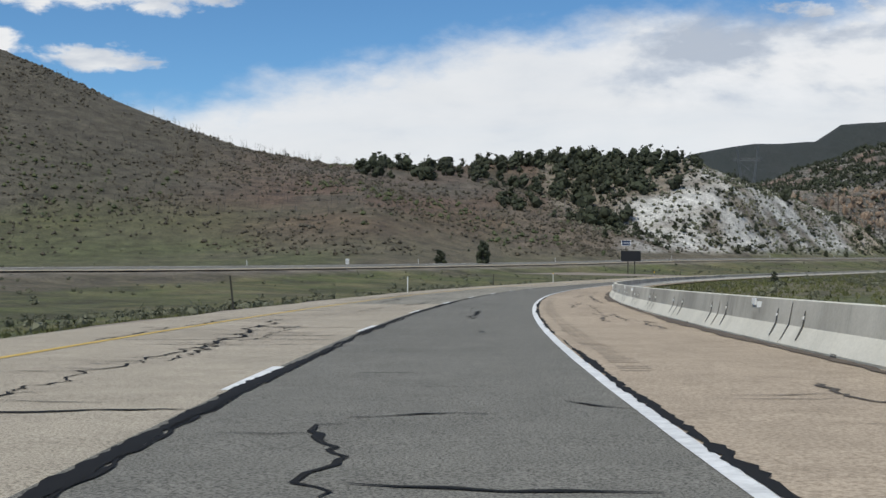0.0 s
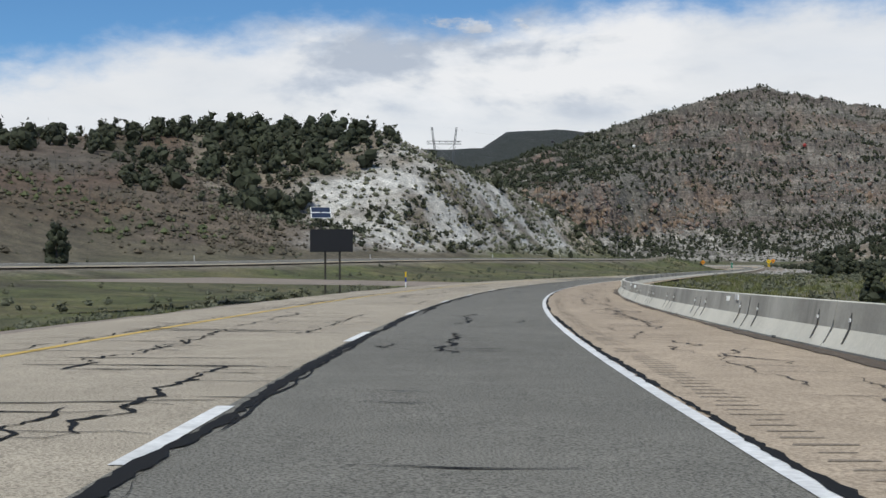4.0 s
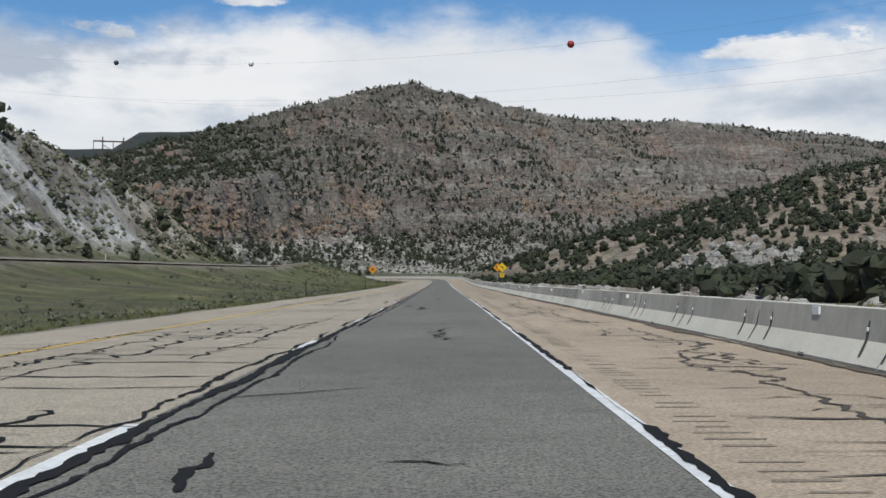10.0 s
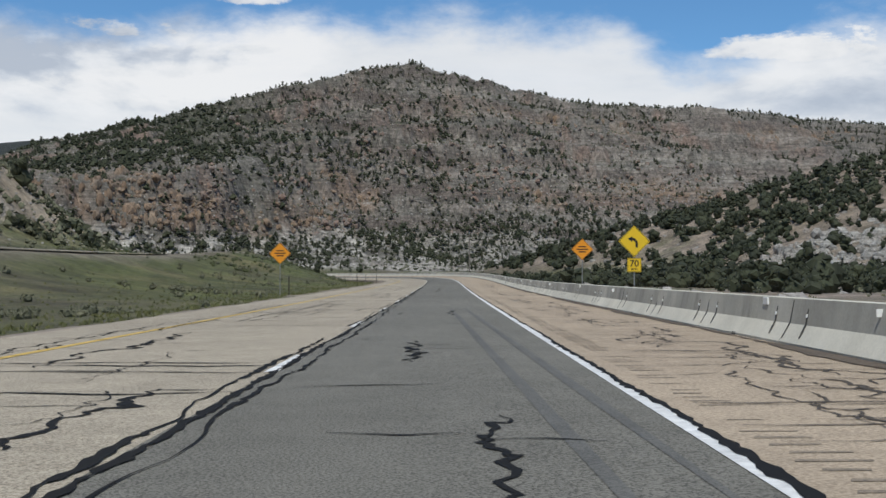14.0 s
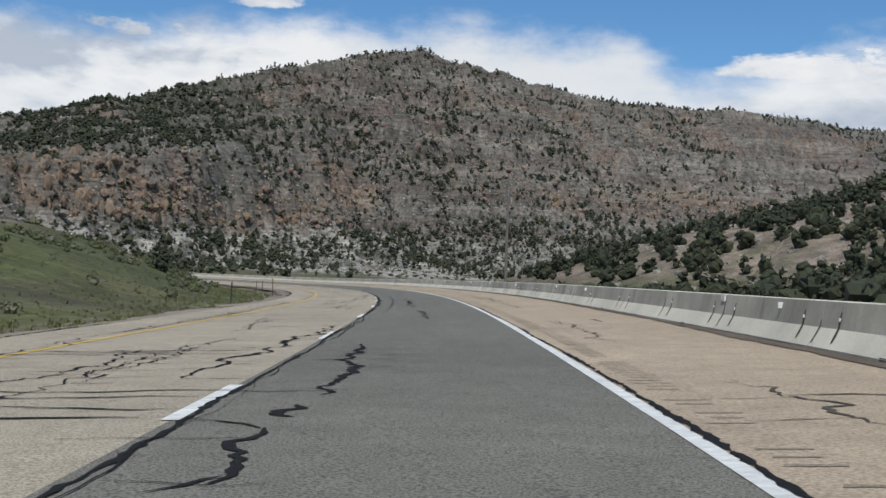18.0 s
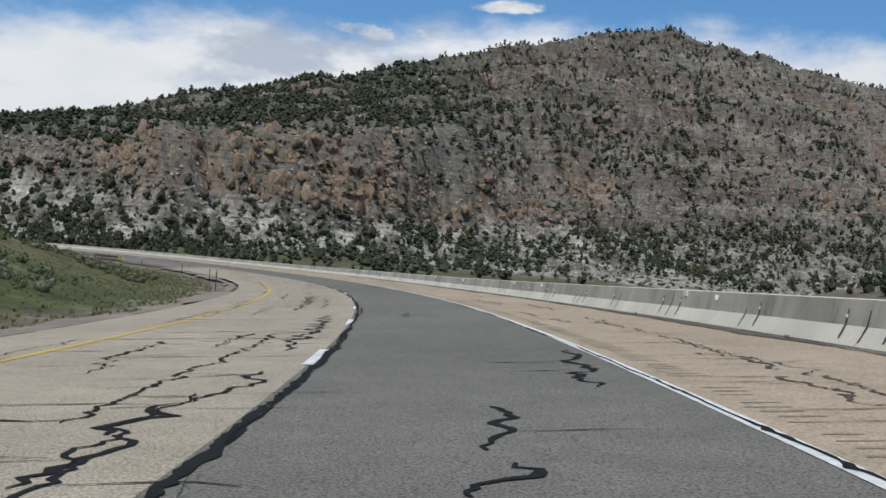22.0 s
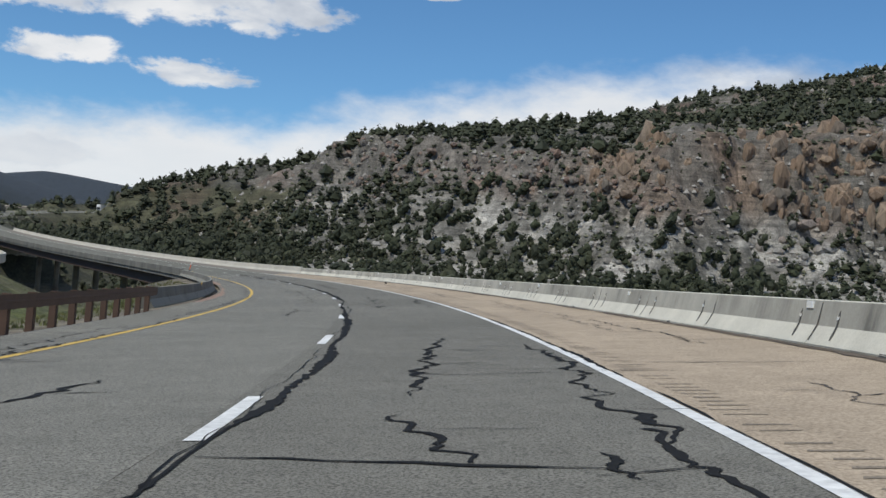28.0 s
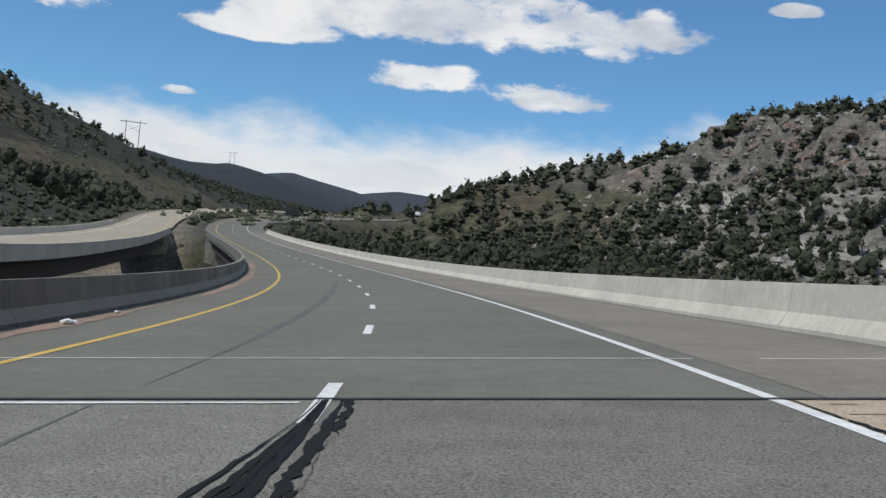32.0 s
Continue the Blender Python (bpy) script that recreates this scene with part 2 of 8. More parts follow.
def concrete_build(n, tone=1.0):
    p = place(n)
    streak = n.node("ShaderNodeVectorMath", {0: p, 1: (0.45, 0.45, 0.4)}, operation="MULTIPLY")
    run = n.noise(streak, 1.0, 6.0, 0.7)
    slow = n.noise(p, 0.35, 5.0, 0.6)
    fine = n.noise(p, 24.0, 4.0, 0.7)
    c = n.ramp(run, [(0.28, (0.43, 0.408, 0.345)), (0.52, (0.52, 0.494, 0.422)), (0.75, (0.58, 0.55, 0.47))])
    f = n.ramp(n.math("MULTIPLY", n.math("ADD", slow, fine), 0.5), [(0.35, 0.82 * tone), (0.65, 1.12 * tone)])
    c = n.node("ShaderNodeMix", {0: 1.0, 6: c, 7: f}, data_type="RGBA", blend_type="MULTIPLY").outputs[2]
    # dark runs of grime down the upright faces; the sloping foot is paler
    steep = n.step(n.node("ShaderNodeSeparateXYZ", {0: n.node("ShaderNodeNewGeometry").outputs["Normal"]}).outputs[2], 0.42, 0.28)
    drips = n.node("ShaderNodeVectorMath", {0: p, 1: (0.8, 0.8, 0.16)}, operation="MULTIPLY")
    drips = n.ramp(n.noise(drips, 1.0, 6.0, 0.7, 0.3), [(0.30, 0.50), (0.42, 0.80), (0.54, 0.93)])
    patches = n.ramp(n.noise(p, 0.22, 5.0, 0.65), [(0.35, 0.66), (0.65, 1.1)])
    dirty = n.node("ShaderNodeMix", {0: 1.0, 6: drips, 7: patches}, data_type="RGBA", blend_type="MULTIPLY").outputs[2]
    dirty = n.node("ShaderNodeMix", {0: 1.0, 6: c, 7: dirty}, data_type="RGBA", blend_type="MULTIPLY").outputs[2]
    paler = n.node("ShaderNodeMix", {0: 1.0, 6: c, 7: (1.2, 1.2, 1.19, 1.0)}, data_type="RGBA", blend_type="MULTIPLY").outputs[2]
    c = n.mix(steep, paler, dirty)
    return c, 0.88, (fine, 0.3, 0.004), 0.0


CONCRETE = material("weathered_concrete", concrete_build)
for m in (ASPHALT, PALE_ASPHALT, OLD_PAVEMENT, GREY_PAVEMENT, SHOULDER, DECK, DECK_SIDE, SEALANT, GRAVEL):
    m.node_tree.nodes["Principled BSDF"].inputs["Specular IOR Level"].default_value = 0.15


# ---- land ----
def lattice(ix, iy, seed):
    h = (ix.astype(np.int64) * 374761393 + iy.astype(np.int64) * 668265263 + seed * 974634777) & 0xFFFFFFFF
    h = ((h ^ (h >> 13)) * 1274126177) & 0xFFFFFFFF
    return ((h ^ (h >> 16)) & 0xFFFF) / 65535.0


def value_noise(x, y, seed):
    ix, iy = np.floor(x), np.floor(y)
    fx, fy = x - ix, y - iy
    fx, fy = fx * fx * (3 - 2 * fx), fy * fy * (3 - 2 * fy)
    a, b, c, d = lattice(ix, iy, seed), lattice(ix + 1, iy, seed), lattice(ix, iy + 1, seed), lattice(ix + 1, iy + 1, seed)
    return (a * (1 - fx) + b * fx) * (1 - fy) + (c * (1 - fx) + d * fx) * fy


def fbm(x, y, size, octaves=4, seed=0, gain=0.5):
    """Fractal noise between about -1 and 1, its largest waves size metres long."""
    total, amp, norm, f = 0.0, 1.0, 0.0, 1.0 / size
    for i in range(octaves):
        total = total + amp * (value_noise(x * f, y * f, seed + 17 * i) * 2 - 1)
        norm, amp, f = norm + amp, amp * gain, f * 2.03
    return total / norm * 1.5


def sstep(v, a, b):
    t = np.clip((v - a) / (b - a), 0, 1)
    return t * t * (3 - 2 * t)


def near_line(x, y, px, py):
    """Distance to a polyline, the place along it (in vertices) and the signed side (right positive)."""
    best, at, side = np.full(x.shape, 1e9), np.zeros(x.shape), np.zeros(x.shape)
    for i in range(len(px) - 1):
        ax, ay, bx, by = px[i], py[i], px[i + 1] - px[i], py[i + 1] - py[i]
        t = np.clip(((x - ax) * bx + (y - ay) * by) / (bx * bx + by * by), 0, 1)
        qx, qy = x - ax - t * bx, y - ay - t * by
        d = qx * qx + qy * qy
        m = d < best
        best = np.where(m, d, best)
        at = np.where(m, i + t, at)
        side = np.where(m, np.sign(bx * -qy + by * qx), side)
    return np.sqrt(best), at, side


def ridge(x, y, crest, soft=12.0):
    """A ridge: its crest as (x, y, z, slope of its sides)."""
    c = np.array(crest, float)
    d, at, side = near_line(x, y, c[:, 0], c[:, 1])
    i = np.arange(len(c))
    return np.interp(at, i, c[:, 2]) - np.interp(at, i, c[:, 3]) * (np.sqrt(d * d + soft * soft) - soft)


def blended(a, b, k):
    """A soft maximum."""
    h = np.clip(0.5 + 0.5 * (a - b) / k, 0, 1)
    return b * (1 - h) + a * h + k * h * (1 - h)


# the other carriageway
OPP = np.array([(-330, -100, 1.5), (-200, 30, 0.5), (-66, 200, -0.3), (18, 345, 0.3), (76, 425, 1.4), (128, 488, 2.0), (211, 607, 2.6), (245, 657, 3.0), (272, 706, 3.2), (293, 795, 2.9), (298, 895, 2.1), (290, 1000, 0.8), (261, 1095, 0.8), (219, 1180, 3.2), (173.5, 1263, 7.4), (124, 1350, 13.5), (80, 1440, 19.5), (56, 1530, 26.0), (70, 1640, 33.0), (130, 1760, 39.0)], float)


def curve_through(points, step):
    """A smooth line through points, at even steps."""
    p = np.array(points, float)
    out = []
    for i in range(len(p) - 1):
        a, b, c, d = p[max(i - 1, 0)], p[i], p[i + 1], p[min(i + 2, len(p) - 1)]
        k = max(2, int(np.linalg.norm(c - b) / step))
        t = (np.arange(k) / k)[:, None]
        out.append(0.5 * (2 * b + (c - a) * t + (2 * a - 5 * b + 4 * c - d) * t ** 2 + (3 * b - a - 3 * c + d) * t ** 3))
    return np.concatenate(out + [p[-1:]])


OPP_LINE = curve_through(OPP, 8.0)
OPP_LEN = np.concatenate([[0], np.cumsum(np.linalg.norm(np.diff(OPP_LINE[:, :2], axis=0), axis=1))])
OPP_HEAD = np.unwrap(np.arctan2(-np.gradient(OPP_LINE[:, 0]), np.gradient(OPP_LINE[:, 1])))


def opp_points(s, u=0.0, h=0.0):
    s = np.asarray(s, float)
    x, y, z, a = (np.interp(s, OPP_LEN, v) for v in (OPP_LINE[:, 0], OPP_LINE[:, 1], OPP_LINE[:, 2], OPP_HEAD))
    return np.stack(np.broadcast_arrays(x + u * np.cos(a), y + u * np.sin(a), z + h - np.interp(s, [300, 420, 900, 1050], [0.02, 0.055, 0.055, 0.02]) * u), -1)


BRIDGE = (1139.8, 1378.0)
OPP_BRIDGE = (float(np.interp(1030, OPP_LINE[:, 1], OPP_LEN)), float(np.interp(1258, OPP_LINE[:, 1], OPP_LEN)))

# the great mountainside across the valley: x, then y and z of its foot, the foot and rim of its cliffs, and its crest
FACE = np.array([
    (60, 1480, 6, 1520, 12, 1560, 16, 1680, 24), (184, 1440, 8, 1540, 42, 1556, 54, 1603, 60), (300, 1395, 11, 1462, 50, 1482, 70, 1560, 81),
    (400, 1368, 12, 1388, 33, 1408, 65, 1575, 103), (490, 1372, 12, 1402, 33, 1432, 83, 1615, 130.5), (580, 1405, 12, 1460, 34, 1490, 91, 1655, 160),
    (740, 1440, 16, 1525, 46, 1575, 98, 1705, 211), (930, 1510, 20, 1600, 62, 1670, 130, 1790, 264), (1150, 1470, 24, 1550, 88, 1600, 116, 1740, 226),
    (1500, 1420, 25, 1525, 94, 1600, 140, 1725, 232), (1900, 1400, 25, 1500, 90, 1580, 130, 1700, 224)], float)
HILL_WEST = [(-900, 900, 210, 0.36), (-420, 660, 172, 0.40), (-221, 611, 103, 0.37), (-160, 600, 79, 0.32), (-96, 592, 54, 0.25), (-51, 588, 45, 0.22), (-10, 595, 42, 0.26)]
HILL_WHITE = [(-10, 600, 45, 0.45), (60, 588, 49, 0.53), (103, 576, 48, 0.54), (165, 625, 33.5, 0.5), (220, 692, 24, 0.48), (240, 725, 19, 0.46), (262, 762, 10.5, 0.45), (288, 808, 0, 0.45)]
HILL_BACK = [(110, 605, 45, 0.45), (165, 720, 38, 0.4), (200, 830, 34, 0.35), (190, 950, 22, 0.3)]
HILL_EAST = [(900, 560, 110, 0.3), (700, 690, 74, 0.3), (600, 770, 53, 0.31), (560, 850, 32, 0.30), (520, 900, 15, 0.28), (490, 945, 2, 0.3)]
HILL_NORTH = [(20, 1080, 34, 0.30), (72, 1250, 28, 0.33), (70, 1345, 24, 0.32), (55, 1395, 22, 0.30), (35, 1452, 21, 0.28), (10, 1530, 21, 0.28), (-15, 1610, 20, 0.25)]
HILL_WOODED = [(-190, 1420, 122, 0.55), (-165, 1591, 101, 0.52), (-155, 1640, 83, 0.5), (-178, 1745, 71, 0.42), (-280, 1996, 74, 0.34), (-386, 2329, 82, 0.28), (-444, 2637, 84, 0.25)]
RANGES = [
    [(480, 4070, 190, 0.25), (631, 4051, 245, 0.3), (768, 4026, 340, 0.3), (973, 3981, 372, 0.3), (1150, 3930, 374, 0.3), (1225, 3908, 428, 0.4), (1373, 3859, 436, 0.4), (1695, 3725, 385, 0.3), (2200, 3400, 300, 0.3)],
    [(-1500, 2800, 250, 0.3), (-988, 3018, 195, 0.3), (-909, 3067, 176, 0.28), (-857, 3098, 187, 0.28), (-792, 3133, 176, 0.28), (-700, 3180, 140, 0.28), (-560, 3250, 90, 0.25)],
    [(-1095, 3652, 217, 0.28), (-1026, 3687, 232, 0.28), (-892, 3751, 204, 0.28), (-760, 3820, 165, 0.28), (-600, 3900, 120, 0.25)],
    [(-1149, 4294, 229, 0.28), (-1018, 4349, 259, 0.28), (-896, 4396, 249, 0.28), (-802, 4429, 241, 0.28), (-600, 4450, 215, 0.25), (0, 4400, 230, 0.25), (600, 4300, 250, 0.3)],
    [(1900, 1500, 230, 0.3), (2100, 300, 240, 0.3), (1700, -800, 200, 0.3)],
    [(-1400, 600, 240, 0.3), (-1500, -600, 230, 0.3), (-300, -1700, 190, 0.25), (1000, -1700, 190, 0.25)]]


def wild(x, y):
    """The land before the roads were cut, and how much of it is cliff."""
    base = np.interp(y, [-3000, -500, 900, 1040, 1090, 1165, 1235, 1320, 1400, 1800, 2600, 4500], [30, -1.5, -2.5, -7, -11, -11, -9, 2, 9, 28, 50, 90])
    base = base + 0.5 * fbm(x, y, 60, 3, 5)
    z = base
    for crest in RANGES:
        z = blended(z, ridge(x, y, crest, 60) + np.where((x < 100) | (y > 3000), 7, 22) * fbm(x, y, 420, 5, 61), 30 * (x >= 100) + 8 * (x < 100))
    z = blended(z, ridge(x, y, HILL_WEST, 25) + 4.0 * fbm(x, y, 130, 5, 7), 10)
    z = blended(z, ridge(x, y, HILL_WHITE, 8) + 1.8 * fbm(x, y, 40, 5, 9), 3)
    z = blended(z, ridge(x, y, HILL_BACK, 14) + 2.5 * fbm(x, y, 60, 4, 10), 4)
    z = blended(z, ridge(x, y, HILL_EAST, 14) + 3.0 * fbm(x, y, 70, 5, 11), 5)
    z = blended(z, ridge(x, y, HILL_NORTH, 10) + 2.2 * fbm(x, y, 110, 5, 13), 8)
    z = blended(z, ridge(x, y, HILL_WOODED, 12) + 5.0 * fbm(x, y, 110, 5, 15), 8)
    # the mountainside, with buttresses and gullies
    wave = 19 * fbm(x, y * 0.35, 80, 5, 21, 0.6) + 20 * fbm(x, y * 0.5, 230, 2, 23) * sstep(x, 420, 620)
    # broken faces: buttresses, clefts and blocks
    flute = 9.0 * (0.3 - np.abs(fbm(x, y * 0.3, 26, 3, 37, 0.6))) + 3.2 * fbm(x, y * 0.45, 9, 2, 38)
    yy = y + wave + flute * sstep(x, 300, 420)
    k = [np.interp(x, FACE[:, 0], FACE[:, i]) for i in range(1, 9)]
    far = np.maximum(0, x - 1950) * 0.4 + np.maximum(0, 60 - x) * 0.5
    rim = k[5] + 9 * fbm(x, y, 60, 4, 25)
    z1 = k[1] + (yy - k[0]) * 0.15
    t2 = np.clip((yy - k[0]) / (k[2] - k[0]), 0, 1)
    t3 = np.clip((yy - k[2]) / (k[4] - k[2]), 0, 1)
    t4 = np.clip((yy - k[4]) / (k[6] - k[4]), 0, 1)
    a = np.where(yy < k[0], z1, k[1] + (k[3] - k[1]) * t2 ** 1.25)
    # ledges in the cliff
    led = t3 * 4 + 0.35 * fbm(x, y, 45, 3, 27)
    led = (np.floor(led) + sstep(led - np.floor(led), 0.25, 0.75)) / 4
    cliffy = np.clip(0.65 + 0.8 * fbm(x, y * 0.3, 120, 3, 29), 0, 1)
    t3 = t3 * (1 - cliffy) + np.clip(led, 0, 1) * cliffy
    a = a + (rim - k[3]) * t3
    # broken bands higher up
    bands = t4 * 5 + 0.5 * fbm(x, y, 90, 3, 31)
    part_up = bands - np.floor(bands)
    riser = sstep(part_up, 0.24, 0.34) * (1 - sstep(part_up, 0.66, 0.76))
    bands = (np.floor(bands) + sstep(part_up, 0.3, 0.7)) / 5
    mixing = np.clip(fbm(x, y, 160, 3, 33) * 1.1 + 0.35 + 0.4 * sstep(x, 680, 780), 0, 0.92)
    t4 = t4 * (1 - mixing) + np.clip(bands, 0, 1) * mixing
    t4 = np.where(yy >= k[6], 1, t4)
    a = a + (k[7] - rim) * t4
    a = a - np.maximum(0, yy - k[6]) * 0.35 - far
    a = a + (1.4 * fbm(x, y, 18, 3, 35) + 2.2 * fbm(x, y, 55, 2, 36)) * sstep(yy, 1340, 1420)
    a = a + (2.0 * (0.3 - np.abs(fbm(x, y, 13, 3, 39, 0.6))) + 0.9 * fbm(x, y, 6, 2, 40)) * sstep(yy, 1380, 1420) * (1 - 0.6 * sstep(t4, 0.25, 0.6) * (x < 760))
    cliffy = cliffy * sstep(x, 190, 230)
    rock = cliffy * sstep(yy, k[2] - 6, k[2] + 4) * (1 - sstep(yy, k[4], k[4] + 16))
    rock = np.maximum(rock, mixing * riser * (t4 > 0.02) * (t4 < 0.95))
    z = blended(z, a, 4)
    return z, rock * (a > base + 6), a


SL = np.arange(-300, 1900, 10.0)
OWN_LINE = road_points(SL)


def land(x, y):
    shape = x.shape
    x, y = x.ravel(), y.ravel()
    z, rock, a = wild(x, y)
    d1, at1, side1 = near_line(x, y, OWN_LINE[:, 0], OWN_LINE[:, 1])
    d2, at2, side2 = near_line(x, y, OPP_LINE[:, 0], OPP_LINE[:, 1])
    s1 = np.interp(at1, np.arange(len(SL)), SL)
    s2 = np.interp(at2, np.arange(len(OPP_LEN)), OPP_LEN)
    # the low knoll between the carriageways
    knoll = np.interp(s1, [680, 760, 815, 890, 990], [0.0, 2.7, 1.9, 1.4, 0.0]) * np.exp(-((d1 - 30) / 13) ** 2) * (side1 < 0) * (1 + 0.35 * fbm(x, y, 30, 4, 41))
    z = z + knoll
    u = d1 * side1
    bank = np.tan(np.radians(np.interp(s1, S, BANK)))
    bed1 = np.interp(s1, S, RZ) - np.clip(u, -10, 8) * bank - 0.22 - 0.05 * np.clip(d1 - 8, 0, 30)
    off = sstep(s1, BRIDGE[0] - 2, BRIDGE[0] + 3) * (1 - sstep(s1, BRIDGE[1] - 3, BRIDGE[1] + 2))
    reach = np.where(side1 > 0, 22.0, 26.0)
    w1 = (1 - sstep(d1, 10.0, reach)) * (1 - off)
    bed2 = np.interp(s2, OPP_LEN, OPP_LINE[:, 2]) - 0.22 - np.interp(s2, [300, 420, 900, 1050], [0.02, 0.055, 0.055, 0.02]) * np.clip(d2 * side2, -9, 9) - 0.05 * np.clip(d2 * side2 - 6.2, 0, 8)
    off2 = sstep(s2, OPP_BRIDGE[0] - 2, OPP_BRIDGE[0] + 3) * (1 - sstep(s2, OPP_BRIDGE[1] - 3, OPP_BRIDGE[1] + 2))
    w2 = (1 - sstep(d2, 8.0, np.interp(y, [430, 480, 760, 820], [26.0, 40.0, 40.0, 26.0]))) * (1 - off2)
    z = z * (1 - w2) + bed2 * w2
    z = z * (1 - w1) + bed1 * w1
    # the median slopes from one road to the other
    e1, e2 = np.maximum(0, d1 - 11), np.maximum(0, d2 - 8)
    middle = (bed1 * e2 + bed2 * e1) / (e1 + e2 + 1e-6) + 0.3 * fbm(x, y, 14, 4, 43) * sstep(d1, 11, 20) * sstep(d2, 12, 24) - 3.6 * e1 * e2 / ((e1 + e2) ** 2 + 1.0) * (1 - sstep(s1, 640, 720)) + knoll * sstep(d1, 12, 20) - 0.4 * sstep(d1, 10, 18) * sstep(d2, 9, 16)
    inside = (side1 < 0) * (side2 > 0) * (1 - sstep(s1, 960, 1060)) * (1 - sstep(d1 + d2, 130, 220))
    z = z * (1 - inside) + middle * inside
    # ground stays under the decks
    under = (d1 < 14) & (off > 0.02)
    z = np.where(under, np.minimum(z, np.interp(s1, S, RZ) - 2.5 - 6 * sstep(s1, BRIDGE[0], BRIDGE[0] + 25) * (1 - sstep(s1, BRIDGE[1] - 30, BRIDGE[1]))), z)
    under2 = (d2 < 12) & (off2 > 0.02)
    z = np.where(under2, np.minimum(z, np.interp(s2, OPP_LEN, OPP_LINE[:, 2]) - 4.0), z)
    return [v.reshape(shape) for v in (z, rock, a, d1 * side1, s1, d2)]


def lines(*runs):
    out = []
    for a, b, n in runs:
        out.append(np.linspace(a, b, n, endpoint=False))
    return np.concatenate(out + [[runs[-1][1]]])


GX = lines((-4600, -1200, 24), (-1200, -260, 38), (-260, 230, 98), (230, 660, 172), (660, 1300, 160), (1300, 1500, 22), (1500, 2400, 24), (2400, 4600, 12))
GY = lines((-4600, -900, 22), (-900, -60, 28), (-60, 1340, 250), (1340, 1480, 56), (1480, 1700, 74), (1700, 1800, 18), (1800, 2600, 32), (2600, 4700, 26))
MX, MY = np.meshgrid(GX, GY)
MZ, ROCK, _, OWN_U, OWN_S, OPP_D = land(MX, MY)


def ground_z(x, y):
    x, y = np.asarray(x, float), np.asarray(y, float)
    i = np.clip(np.searchsorted(GX, x) - 1, 0, len(GX) - 2)
    j = np.clip(np.searchsorted(GY, y) - 1, 0, len(GY) - 2)
    fx, fy = (x - GX[i]) / (GX[i + 1] - GX[i]), (y - GY[j]) / (GY[j + 1] - GY[j])
    return (MZ[j, i] * (1 - fx) + MZ[j, i + 1] * fx) * (1 - fy) + (MZ[j + 1, i] * (1 - fx) + MZ[j + 1, i + 1] * fx) * fy


def ground_slope(x, y, e=4.0):
    return np.hypot(ground_z(x + e, y) - ground_z(x - e, y), ground_z(x, y + e) - ground_z(x, y - e)) / (2 * e)


# dull red rock in the mountainside: from x to x, from height to height, how much
RED_ROCK = [(378, 402, 45, 66, 0.9), (400, 520, 40, 84, 1.0), (520, 640, 38, 62, 0.75), (620, 690, 50, 74, 0.8), (700, 770, 62, 108, 0.9), (960, 1110, 82, 104, 0.8), (1090, 1250, 90, 112, 0.75), (940, 1080, 192, 216, 0.75), (1060, 1200, 182, 204, 0.75), (1380, 1620, 184, 208, 0.7)]


def red_rock(x, y, z):
    x, z = x + 22 * fbm(x, y, 38, 3, 101), z + 12 * fbm(x, y, 30, 3, 102)
    out = np.zeros(x.shape)
    for x0, x1, z0, z1, much in RED_ROCK:
        out = np.maximum(out, much * sstep(x, x0 - 10, x0 + 10) * (1 - sstep(x, x1 - 10, x1 + 10)) * sstep(z, z0 - 5, z0 + 4) * (1 - sstep(z, z1 - 5, z1 + 5)))
    return out * (y > 1360)


